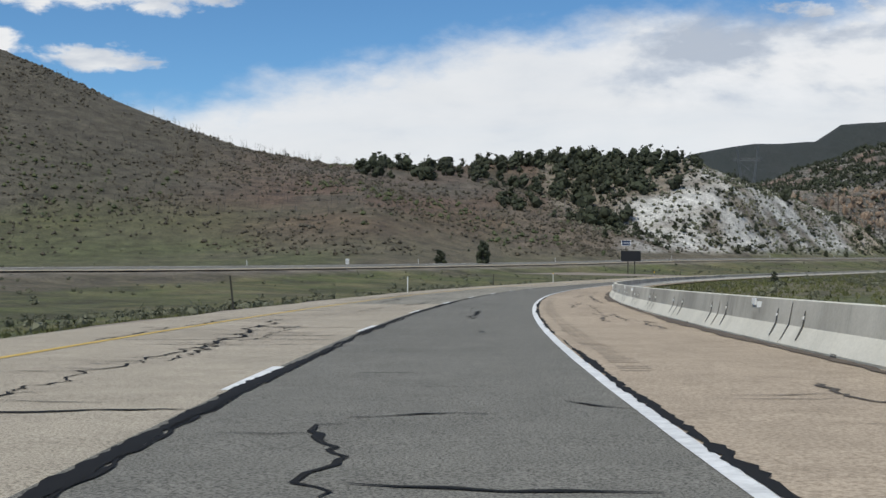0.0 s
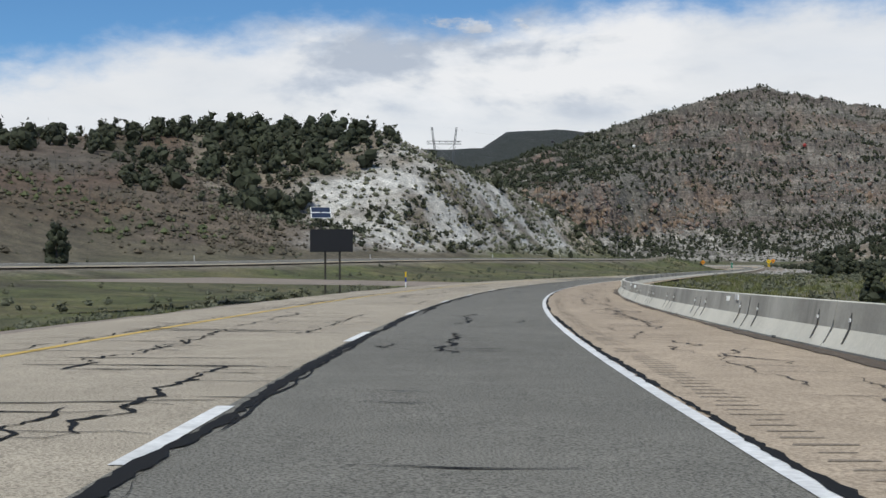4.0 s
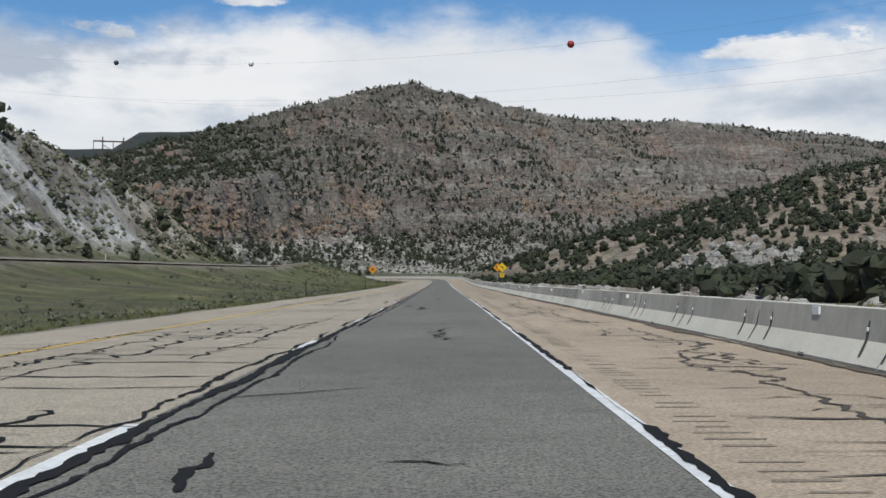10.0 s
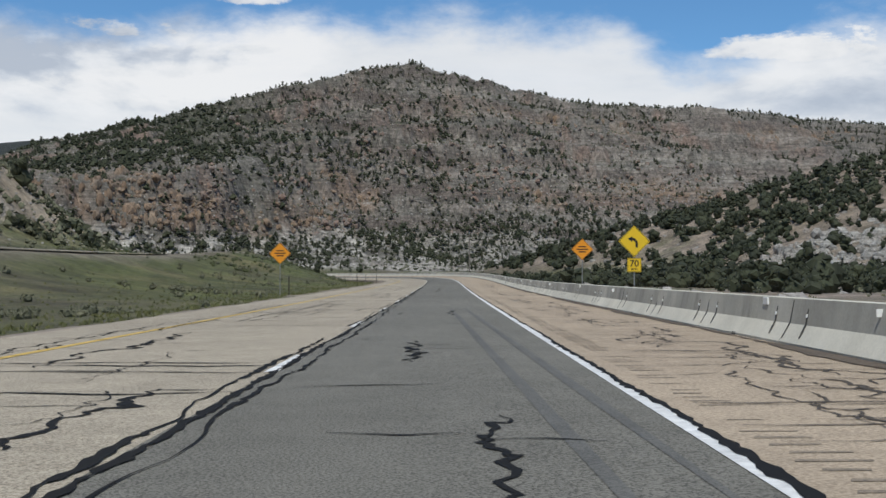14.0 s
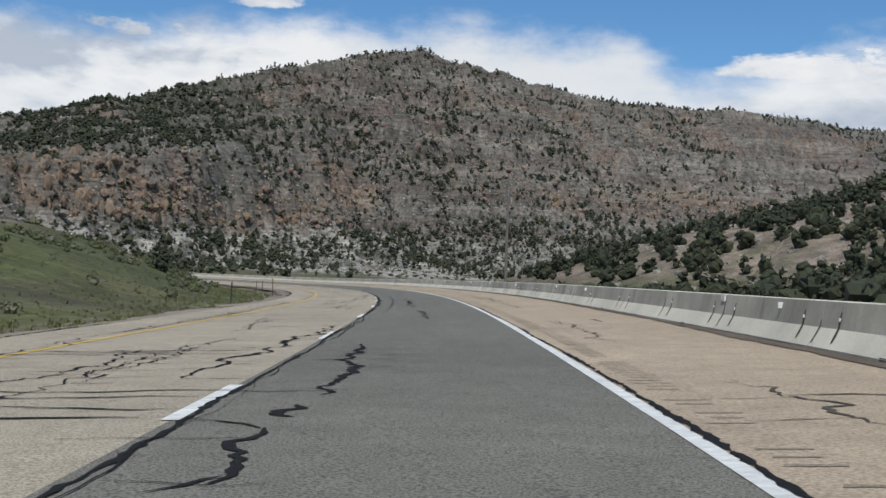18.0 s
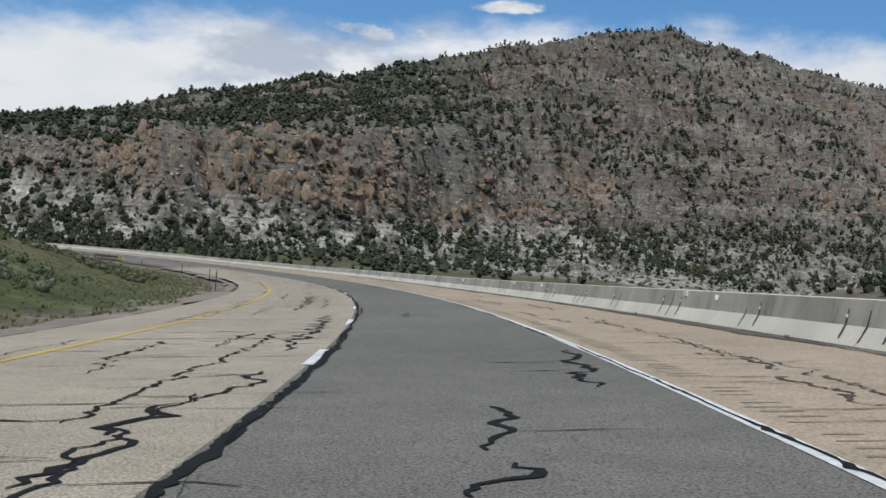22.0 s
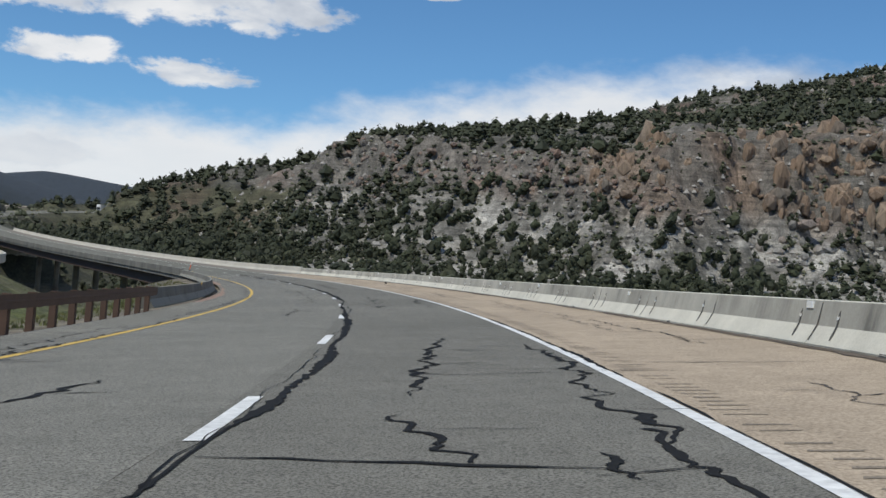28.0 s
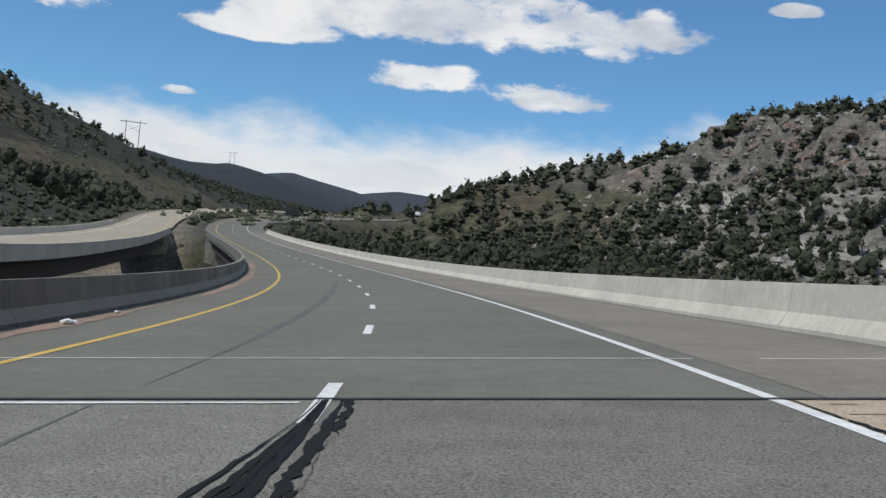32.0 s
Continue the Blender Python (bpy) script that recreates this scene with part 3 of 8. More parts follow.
def soil_colours(x, y, z, rock, u, s, d2):
    """The earth's own colour, place by place, with haze mixed into the far ranges."""
    def c(*v):
        return np.array(v, float)

    def over(col, new_col, m):
        return col * (1 - m[..., None]) + new_col * m[..., None]

    n1, n2, n3 = fbm(x, y, 90, 4, 51), fbm(x, y, 22, 4, 53), fbm(x, y, 240, 3, 55)
    col = np.zeros(x.shape + (3,)) + c(0.135, 0.115, 0.075)
    col = over(col, c(0.105, 0.112, 0.05), sstep(n1, -0.35, 0.35))
    n4 = fbm(x, y, 9, 3, 56)
    # brown brush on the burnt western hill
    west = (x < 60) * sstep(z, 4, 16) * (y < 1000)
    col = over(col, c(0.098, 0.086, 0.062), west * 0.9)
    col = over(col, c(0.155, 0.098, 0.070), west * sstep(x, -130, -40) * np.clip(0.8 + n2, 0, 1) * 0.85)
    col = over(col, c(0.14, 0.122, 0.098), west * sstep(n1, 0.15, 0.6) * 0.6)
    col = over(col, c(0.118, 0.120, 0.05), west * (1 - sstep(z + 7 * n1, 12, 26)) * 0.9 * (1 - 0.75 * sstep(x, -100, -45)))
    # white marl
    white = sstep(x - np.maximum(z, 12) - 14 * sstep(z, 34, 46) + 9 * n2, 48, 62) * (x < 300) * (y > 440) * (y < 800) * sstep(z, 3.5, 6)
    col = over(col, c(0.23, 0.195, 0.15), (x > 40) * (x < 300) * (y > 440) * (y < 800) * sstep(z, 3.5, 6))
    col = over(col, c(0.15, 0.118, 0.085), (x > 20) * (1 - sstep(x + 8 * n2, 78, 92)) * (y > 430) * (y < 520) * sstep(z, 3.5, 6) * np.clip(0.9 + 0.6 * n4, 0, 1))
    col = over(col, c(0.61, 0.59, 0.54), white * np.clip(0.55 + 1.7 * fbm(x, y, 10, 4, 59), 0, 1))
    tan = sstep(x, 195, 215) * (x < 300) * (y > 440) * (y < 800) * sstep(z, 3.5, 5)
    col = over(col, c(0.45, 0.36, 0.255), tan * np.clip(0.6 + 0.7 * n1, 0, 1))
    # the eastern hill: pinkish earth
    east = (x > 380) * (y < 1000) * sstep(z, 1, 6)
    col = over(col, c(0.31, 0.25, 0.195), east * np.clip(0.8 + 0.6 * n4, 0, 1))
    # the mountainside
    far = sstep(y, 1330, 1365) * (z > 4) * (x > 30)
    n5, n6 = fbm(x, y, 34, 4, 57), fbm(x, y, 11, 3, 58)
    col = over(col, c(0.142, 0.134, 0.116), far)
    # pale talus at the foot and in runs between the rocks
    col = over(col, c(0.43, 0.405, 0.36), far * (1 - sstep(z + 16 * n1, 30, 54)) * np.clip(0.42 + 1.7 * n6 + 0.9 * n2, 0, 1) * (1 - 0.5 * sstep(x, 700, 900)))
    col = over(col, c(0.255, 0.232, 0.20), far * sstep(z, 30, 60) * sstep(n6 + 0.4 * n5, 0.05, 0.45) * 0.6)
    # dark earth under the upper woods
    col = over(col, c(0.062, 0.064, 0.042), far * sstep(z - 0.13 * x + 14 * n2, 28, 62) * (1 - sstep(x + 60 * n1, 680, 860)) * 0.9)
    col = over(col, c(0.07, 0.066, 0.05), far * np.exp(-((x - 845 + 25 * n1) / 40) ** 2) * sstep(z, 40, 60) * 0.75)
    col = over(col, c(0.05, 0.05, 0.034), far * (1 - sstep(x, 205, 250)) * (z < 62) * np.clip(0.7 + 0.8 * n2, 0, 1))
    # bare rock: brown and dull red
    red = far * rock
    col = over(col, c(0.185, 0.163, 0.140), red * np.clip(0.8 + 0.7 * n1, 0, 1))
    col = over(col, c(0.245, 0.165, 0.128), red * sstep(n2 + 0.9 * n1, 0.25, 0.75) * 0.75)
    col = over(col, c(0.265, 0.240, 0.205), far * sstep(x, 900, 980) * sstep(z, 104, 116) * (1 - sstep(z + 8 * n1, 165, 182)) * np.clip(0.35 + 1.3 * n6, 0, 1))
    col = over(col, c(0.228, 0.166, 0.122), red_rock(x, y, z) * np.clip(0.55 + 0.9 * n6 + 0.5 * n2, 0, 1))
    # level beds across the slopes under the summit
    beds = np.sin(z * 0.16 + n1 * 1.6)
    col = over(col, c(0.130, 0.100, 0.086), far * sstep(beds, 0.0, 0.7) * sstep(x, 620, 760) * np.clip(0.6 + 1.2 * n3, 0, 1) * 0.6)
    col = over(col, c(0.25, 0.218, 0.186), far * sstep(np.sin(z * 0.16 + n1 * 1.6 + 2.6), 0.8, 0.97) * sstep(x, 620, 760) * np.clip(0.35 + 1.3 * n3 + 0.8 * n5, 0, 1))
    # the distant ranges: wooded; farther ones bluer and paler, haze put into the colour
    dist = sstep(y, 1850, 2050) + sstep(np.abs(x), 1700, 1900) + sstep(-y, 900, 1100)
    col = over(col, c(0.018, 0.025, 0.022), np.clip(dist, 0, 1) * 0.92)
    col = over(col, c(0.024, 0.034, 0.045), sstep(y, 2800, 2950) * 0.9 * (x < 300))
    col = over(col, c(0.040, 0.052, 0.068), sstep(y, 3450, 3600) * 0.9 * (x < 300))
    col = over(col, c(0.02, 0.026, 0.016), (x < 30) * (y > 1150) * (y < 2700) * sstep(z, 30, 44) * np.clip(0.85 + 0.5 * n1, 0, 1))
    # northern hillside: grassy
    north = (x < 240) * (y > 1010) * (y < 1700) * (z > 1)
    col = over(col, c(0.082, 0.080, 0.042), north * (z < 45) * 0.9)
    col = over(col, c(0.12, 0.085, 0.06), north * sstep(n1 + 0.4 * n2, 0.25, 0.7) * 0.7)
    col = over(col, c(0.075, 0.072, 0.042), (x > 40) * (x < 240) * sstep(y, 1225, 1250) * (1 - sstep(y, 1425, 1450)) * (z < 24) * 0.85)
    # the river flat beyond the barrier: straw and green, with a bare pale bank
    flat = (u > 6.5) * (u < 160) * (s < 420) * (z < 6)
    col = over(col, c(0.19, 0.175, 0.085), flat * np.clip(0.7 + 0.6 * n2, 0, 1))
    col = over(col, c(0.12, 0.135, 0.05), flat * sstep(n2 + 0.5 * n4, 0.05, 0.5) * 0.8)
    col = over(col, c(0.40, 0.33, 0.25), np.exp(-((x - 100) / 20) ** 2 - ((y - 218) / 26) ** 2) * np.clip(1.2 + n2, 0, 1))
    strip = (u > 6.5) * (u < 140) * sstep(s, 380, 440) * (1 - sstep(s, 820, 900))
    col = over(col, c(0.33, 0.27, 0.215), strip * np.clip(0.7 + 0.8 * n4, 0, 1))
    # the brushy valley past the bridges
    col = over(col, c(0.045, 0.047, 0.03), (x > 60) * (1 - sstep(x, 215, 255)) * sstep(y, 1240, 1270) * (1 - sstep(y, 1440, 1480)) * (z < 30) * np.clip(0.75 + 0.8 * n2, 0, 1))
    # green verge and median, gravel by the roads
    verge = (np.abs(u) < 75) * (s < 1120) * (z < 7) * (u < 0)
    col = over(col, c(0.108, 0.122, 0.038), verge * np.clip(0.8 + 0.6 * n2, 0, 1))
    col = over(col, c(0.205, 0.172, 0.085), verge * sstep(n4 + 0.4 * n2, 0.15, 0.65) * 0.6)
    col = over(col, c(0.085, 0.066, 0.044), verge * sstep(-n4 - 0.3 * n1, 0.3, 0.75) * 0.5)
    edge_at = np.interp(s, [540, 600], [7.4, 9.2])
    edge = (1 - sstep(np.abs(u + 1), edge_at + 0.6 * n2, edge_at + 1.6 + 1.2 * n2)) * (s < BRIDGE[0])
    col = over(col, c(0.28, 0.235, 0.185), edge * 0.9)
    edge2 = 1 - sstep(d2, 8.0, 10.5)
    col = over(col, c(0.26, 0.22, 0.175), edge2 * 0.8)
    return np.clip(col, 0.01, 0.9)


def earth_build(n):
    p = place(n)
    soil = n.node("ShaderNodeAttribute", attribute_name="soil").outputs["Color"]
    fine = n.noise(p, 1.6, 6.0, 0.7)
    mid = n.noise(p, 0.16, 6.0, 0.68)
    stretched = n.node("ShaderNodeVectorMath", {0: p, 1: (0.35, 0.35, 0.06)}, operation="MULTIPLY")
    cracks = n.noise(stretched, 1.0, 7.0, 0.72, 0.4)
    f = n.ramp(fine, [(0.3, 0.45), (0.7, 1.45)])
    g = n.ramp(mid, [(0.32, 0.5), (0.68, 1.4)])
    c = n.node("ShaderNodeMix", {0: 1.0, 6: soil, 7: f}, data_type="RGBA", blend_type="MULTIPLY").outputs[2]
    c = n.node("ShaderNodeMix", {0: 1.0, 6: c, 7: g}, data_type="RGBA", blend_type="MULTIPLY").outputs[2]
    steep = n.node("ShaderNodeSeparateXYZ", {0: n.node("ShaderNodeNewGeometry").outputs["Normal"]}).outputs[2]
    north = n.step(n.node("ShaderNodeSeparateXYZ", {0: p}).outputs[1], 1290.0, 1340.0)
    cliff = n.math("MULTIPLY", n.step(steep, 0.78, 0.6), north)
    dark = n.ramp(cracks, [(0.38, 0.55), (0.5, 1.0), (0.66, 1.25)])
    c2 = n.node("ShaderNodeMix", {0: 1.0, 6: c, 7: dark}, data_type="RGBA", blend_type="MULTIPLY").outputs[2]
    c = n.mix(cliff, c, c2)
    layers = n.noise(n.node("ShaderNodeVectorMath", {0: p, 1: (0.025, 0.025, 0.55)}, operation="MULTIPLY"), 1.0, 6.0, 0.7, 0.5)
    c3 = n.node("ShaderNodeMix", {0: 1.0, 6: c, 7: n.ramp(layers, [(0.36, 0.6), (0.5, 1.0), (0.64, 1.25)])}, data_type="RGBA", blend_type="MULTIPLY").outputs[2]
    c = n.mix(n.math("MULTIPLY", north, n.step(steep, 0.95, 0.85)), c, c3)
    h = n.math("ADD", fine, n.math("MULTIPLY", mid, 4.0))
    h = n.math("ADD", h, n.math("MULTIPLY", cracks, 3.0))
    return c, 0.95, (h, 0.7, 0.6), 0.0


EARTH = material("earth", earth_build)


def mesh_object(name, verts, faces, mat=None, parent=None, smooth_faces=False, label=""):
    me = bpy.data.meshes.new(name)
    me.from_pydata(verts, [], faces)
    if mat:
        me.materials.append(mat)
    if smooth_faces:
        me.polygons.foreach_set("use_smooth", np.ones(len(me.polygons), bool))
    me.update()
    ob = new(name, me)
    if parent:
        ob.parent = parent
    if label:
        tagged(ob, label)
    return ob


def grid_faces(rows, cols):
    i = np.arange(rows - 1)[:, None] * cols + np.arange(cols - 1)[None, :]
    return np.stack([i, i + 1, i + 1 + cols, i + cols], -1).reshape(-1, 4)


def fast_mesh(name, verts, faces, mat, smooth_faces=False):
    """A mesh from arrays of vertices and of faces with one count of corners."""
    me = bpy.data.meshes.new(name)
    n, k = faces.shape
    me.vertices.add(len(verts))
    me.vertices.foreach_set("co", np.asarray(verts, np.float32).ravel())
    me.loops.add(n * k)
    me.loops.foreach_set("vertex_index", np.asarray(faces, np.int32).ravel())
    me.polygons.add(n)
    me.polygons.foreach_set("loop_start", np.arange(0, n * k, k, dtype=np.int32))
    me.polygons.foreach_set("loop_total", np.full(n, k, np.int32))
    me.polygons.foreach_set("use_smooth", np.full(n, smooth_faces, bool))
    me.materials.append(mat)
    me.update(calc_edges=True)
    return me


land_mesh = fast_mesh("ground", np.stack([MX, MY, MZ], -1).reshape(-1, 3), grid_faces(*MX.shape), EARTH, True)
soil = np.ones((MX.size, 4), np.float32)
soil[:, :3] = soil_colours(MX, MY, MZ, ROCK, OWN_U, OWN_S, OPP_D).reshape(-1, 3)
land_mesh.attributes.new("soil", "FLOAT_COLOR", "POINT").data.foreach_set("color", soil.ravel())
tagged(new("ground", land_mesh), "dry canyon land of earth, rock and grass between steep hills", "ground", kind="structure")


# ---- roads ----
def ribbon(name, along, points, u0, u1, h, mat, cols=2, parent=None, thick=0.0):
    """A strip of pavement along a road, from u0 to u1 across."""
    us = np.linspace(u0, u1, cols)
    v = np.stack([points(along, u, h) for u in us], 1)
    ob = new(name, fast_mesh(name, v.reshape(-1, 3), grid_faces(len(along), cols), mat, True))
    if parent:
        ob.parent = parent
    return ob


def run(a, b, step=4.0):
    return np.linspace(a, b, max(2, int((b - a) / step) + 1))


highway = tagged(new("highway"), "two-lane highway carriageway of dark asphalt and worn tan pavement", "road", kind="structure")
CHANGE = 965.0
ribbon("right_lane", run(-200, BRIDGE[0]), road_points, -1.83, 1.83, 0.0, ASPHALT, 3, highway)
ribbon("left_lane", run(-200, 48), road_points, -5.9, -1.83, 0.0, OLD_PAVEMENT, 3, highway)
ribbon("left_lane", run(48, 113), road_points, -5.9, -1.83, 0.0, GREY_PAVEMENT, 3, highway)
ribbon("left_lane", run(113, 272), road_points, -5.9, -1.83, 0.0, OLD_PAVEMENT, 3, highway)
ribbon("left_lane", run(272, 312), road_points, -5.9, -1.83, 0.0, GREY_PAVEMENT, 3, highway)
ribbon("left_lane", run(312, CHANGE), road_points, -5.9, -1.83, 0.0, OLD_PAVEMENT, 3, highway)
ribbon("left_lane", run(CHANGE, BRIDGE[0]), road_points, -5.9, -1.83, 0.0, PALE_ASPHALT, 3, highway)
ribbon("left_shoulder", run(-200, CHANGE), road_points, -7.7, -5.9, 0.0, OLD_PAVEMENT, 2, highway)
ribbon("left_shoulder", run(CHANGE, BRIDGE[0]), road_points, -7.7, -5.9, 0.0, PALE_ASPHALT, 2, highway)
ribbon("right_shoulder", run(-200, BRIDGE[0]), road_points, 1.83, 6.6, 0.0, SHOULDER, 3, highway)
ribbon("lane_edge", run(150, 420), road_points, 1.83, 2.0, 0.003, ASPHALT, 1, highway)
ribbon("bridge_deck", run(*BRIDGE), road_points, -8.6, 6.0, 0.0, DECK, 5, highway)
ribbon("deck_shoulder", run(BRIDGE[0], 1420), road_points, 2.3, 5.2, 0.004, DECK_SIDE, 2, highway)
ribbon("far_road", run(BRIDGE[1], 1900, 6.0), road_points, -8.2, 6.0, 0.0, DECK, 3, highway)
along = run(-200, 1700)
line = keyed([(-200, 1.76), (600, 1.76), (720, 1.83), (1700, 1.83)], along)
ribbon("edge_line", along, road_points, line - 0.065, line + 0.065, 0.006, WHITE_PAINT, 2, highway)
ribbon("median_line", run(-200, 1700), road_points, -5.78, -5.63, 0.006, YELLOW_PAINT, 2, highway)
DASHES = ([-10, 0, 17, 26, 37, 57, 80, 86, 89, 92, 140], [-113, 11.5, 222.4, 334.1, 470.7, 719.1, 996.5, 1067.3, 1102.6, 1138.2, 1706])
for i in range(-10, 130):
    a = float(np.interp(i, *DASHES))
    mid = keyed([(-200, -1.83), (800, -1.83), (885, -1.69), (1002, -1.69), (1032, -1.77), (1070, -1.80), (1100, -1.74), (1130, -1.83)], a)
    ribbon("lane_dash", run(a, a + 3.05, 1.0), road_points, mid - 0.07, mid + 0.07, 0.007, WHITE_PAINT, 2, highway)

opposite = tagged(new("opposite_carriageway"), "pale carriageway of the other direction beyond the median", "road", kind="structure")
OPP_CHANGE = float(np.interp(1010, OPP_LINE[:, 1], OPP_LEN))
ribbon("pavement", run(20, OPP_CHANGE, 6.0), opp_points, -5.5, 3.0, 0.02, ASPHALT, 3, opposite)
ribbon("shoulder", run(20, OPP_CHANGE, 6.0), opp_points, 3.0, 6.0, 0.02, OLD_PAVEMENT, 2, opposite)
ribbon("pavement", run(OPP_CHANGE, OPP_LEN[-1] - 5, 6.0), opp_points, -5.5, 5.5, 0.02, OLD_PAVEMENT, 3, opposite)
ribbon("edge_line", run(20, OPP_LEN[-1] - 5, 6.0), opp_points, -3.6, -3.45, 0.03, WHITE_PAINT, 2, opposite)
ribbon("edge_line", run(20, OPP_LEN[-1] - 5, 6.0), opp_points, 3.9, 4.05, 0.03, YELLOW_PAINT, 2, opposite)

# ---- barriers ----
SHAPE = [(0.0, 0.0), (0.0, 0.04), (0.18, 0.31), (0.255, 0.69), (0.27, 0.70), (0.39, 0.70), (0.405, 0.69), (0.48, 0.31), (0.66, 0.04), (0.66, 0.0)]
BAR = [(-60, 5.05), (15, 5.05), (230, 5.2), (510, 5.2), (620, 5.45), (690, 5.68), (900, 5.48), (1005, 5.75), (1090, 5.7), (1140, 5.5), (1420, 5.4)]


def bar_points(s, u=0.0, h=0.0):
    """Places beside the right-hand barrier, u metres to the right of its foot."""
    return road_points(s, keyed(BAR, s) + u, h)



def barrier_mesh(name, points, a, b, u, side, shape, mat, step=2.0, bottom=0.0):
    """A length of concrete barrier with closed ends; its foot's near edge lies u across, and it thickens outwards by side."""
    along = run(a, b, step)
    rows = [points(along, u + side * w, h + bottom) for w, h in shape]
    v = np.stack(rows, 1).reshape(-1, 3)
    k = len(shape)
    faces = [tuple(f) for f in grid_faces(len(along), k)]
    faces += [tuple(range(k))[::-1], tuple(range((len(along) - 1) * k, len(along) * k))]
    return v.tolist(), faces


right_barrier = tagged(new("concrete_barrier"), "weathered grey concrete median barrier beside the paved shoulder", "barrier")
UNIT = 6.1
s0 = -60.0
while s0 < BRIDGE[0] - 1:
    v, f = barrier_mesh("segment", bar_points, s0 + 0.012, min(s0 + UNIT, BRIDGE[0]) - 0.012, 0.0, 1, SHAPE, CONCRETE, 3.0)
    mesh_object("segment", v, f, CONCRETE, right_barrier)
    s0 += UNIT


# ---- plants and stones ----
def foliage_build(dark, light):
    def build(n):
        g = n.node("ShaderNodeNewGeometry")
        p = g.outputs["Position"]
        f = n.noise(p, 1.1, 4.0, 0.7)
        slow = n.noise(p, 0.03, 3.0, 0.6)
        c = n.mix(n.math("ADD", n.math("MULTIPLY", g.outputs["Random Per Island"], 0.6), n.math("MULTIPLY", f, 0.45)), dark, light)
        tint = n.mix(slow, (1.15, 1.0, 0.8), (0.85, 1.0, 1.05))
        c = n.node("ShaderNodeMix", {0: 1.0, 6: c, 7: tint}, data_type="RGBA", blend_type="MULTIPLY").outputs[2]
        return c, 0.8, (f, 0.6, 0.15), 0.0

    return build


NEEDLES = material("juniper_foliage", foliage_build((0.010, 0.013, 0.006), (0.055, 0.064, 0.031)))
SAGE = material("sage_foliage", foliage_build((0.055, 0.06, 0.036), (0.19, 0.19, 0.13)))
BRUSH = material("brown_brush", foliage_build((0.05, 0.043, 0.031), (0.14, 0.118, 0.086)))
GREEN = material("green_brush", foliage_build((0.035, 0.045, 0.016), (0.12, 0.14, 0.06)))
GRASS = material("grass_blades", foliage_build((0.062, 0.075, 0.024), (0.195, 0.195, 0.075)))
BARK = plain("grey_bark", (0.13, 0.105, 0.085), 0.9, 0.0, 0.35, 12.0)
BURNT = plain("burnt_wood", (0.12, 0.11, 0.10), 0.9, 0.0, 0.4, 12.0)
STONE = speckled("pale_stone", (0.22, 0.20, 0.18), (0.42, 0.395, 0.36), 2.0, 0.3, 0.93, 1.0, 0.04)

GOLD = (1 + 5 ** 0.5) / 2
ICO_V = np.array([(-1, GOLD, 0), (1, GOLD, 0), (-1, -GOLD, 0), (1, -GOLD, 0), (0, -1, GOLD), (0, 1, GOLD), (0, -1, -GOLD), (0, 1, -GOLD), (GOLD, 0, -1), (GOLD, 0, 1), (-GOLD, 0, -1), (-GOLD, 0, 1)]) / math.hypot(1, GOLD)
ICO_F = np.array([(0, 11, 5), (0, 5, 1), (0, 1, 7), (0, 7, 10), (0, 10, 11), (1, 5, 9), (5, 11, 4), (11, 10, 2), (10, 7, 6), (7, 1, 8), (3, 9, 4), (3, 4, 2), (3, 2, 6), (3, 6, 8), (3, 8, 9), (4, 9, 5), (2, 4, 11), (6, 2, 10), (8, 6, 7), (9, 8, 1)])
OCT_V = np.array([(1, 0, 0), (0, 1, 0), (-1, 0, 0), (0, -1, 0), (0, 0, 1), (0, 0, -0.6)], float)
OCT_F = np.array([(0, 1, 4), (1, 2, 4), (2, 3, 4), (3, 0, 4), (1, 0, 5), (2, 1, 5), (3, 2, 5), (0, 3, 5)])
RNG = np.random.default_rng(7)


def joined(pieces):
    v, f, at = [], [], 0
    for a, b in pieces:
        v.append(a)
        f.append(b + at)
        at += len(a)
    return np.concatenate(v), np.concatenate(f)


def rod(a, b, r0, r1, sides=5):
    """A tapered rod of triangles from a to b."""
    a, b = np.array(a, float), np.array(b, float)
    w = (b - a) / np.linalg.norm(b - a)
    e = np.cross(w, (0.3, 0.9, 0.1))
    e /= np.linalg.norm(e)
    g = np.cross(w, e)
    t = np.arange(sides) * 2 * np.pi / sides
    ring = np.cos(t)[:, None] * e + np.sin(t)[:, None] * g
    v = np.concatenate([a + ring * r0, b + ring * r1, [b]])
    f = []
    for i in range(sides):
        j = (i + 1) % sides
        f += [(i, j, sides + j), (i, sides + j, sides + i), (sides + i, sides + j, 2 * sides)]
    return v, np.array(f)


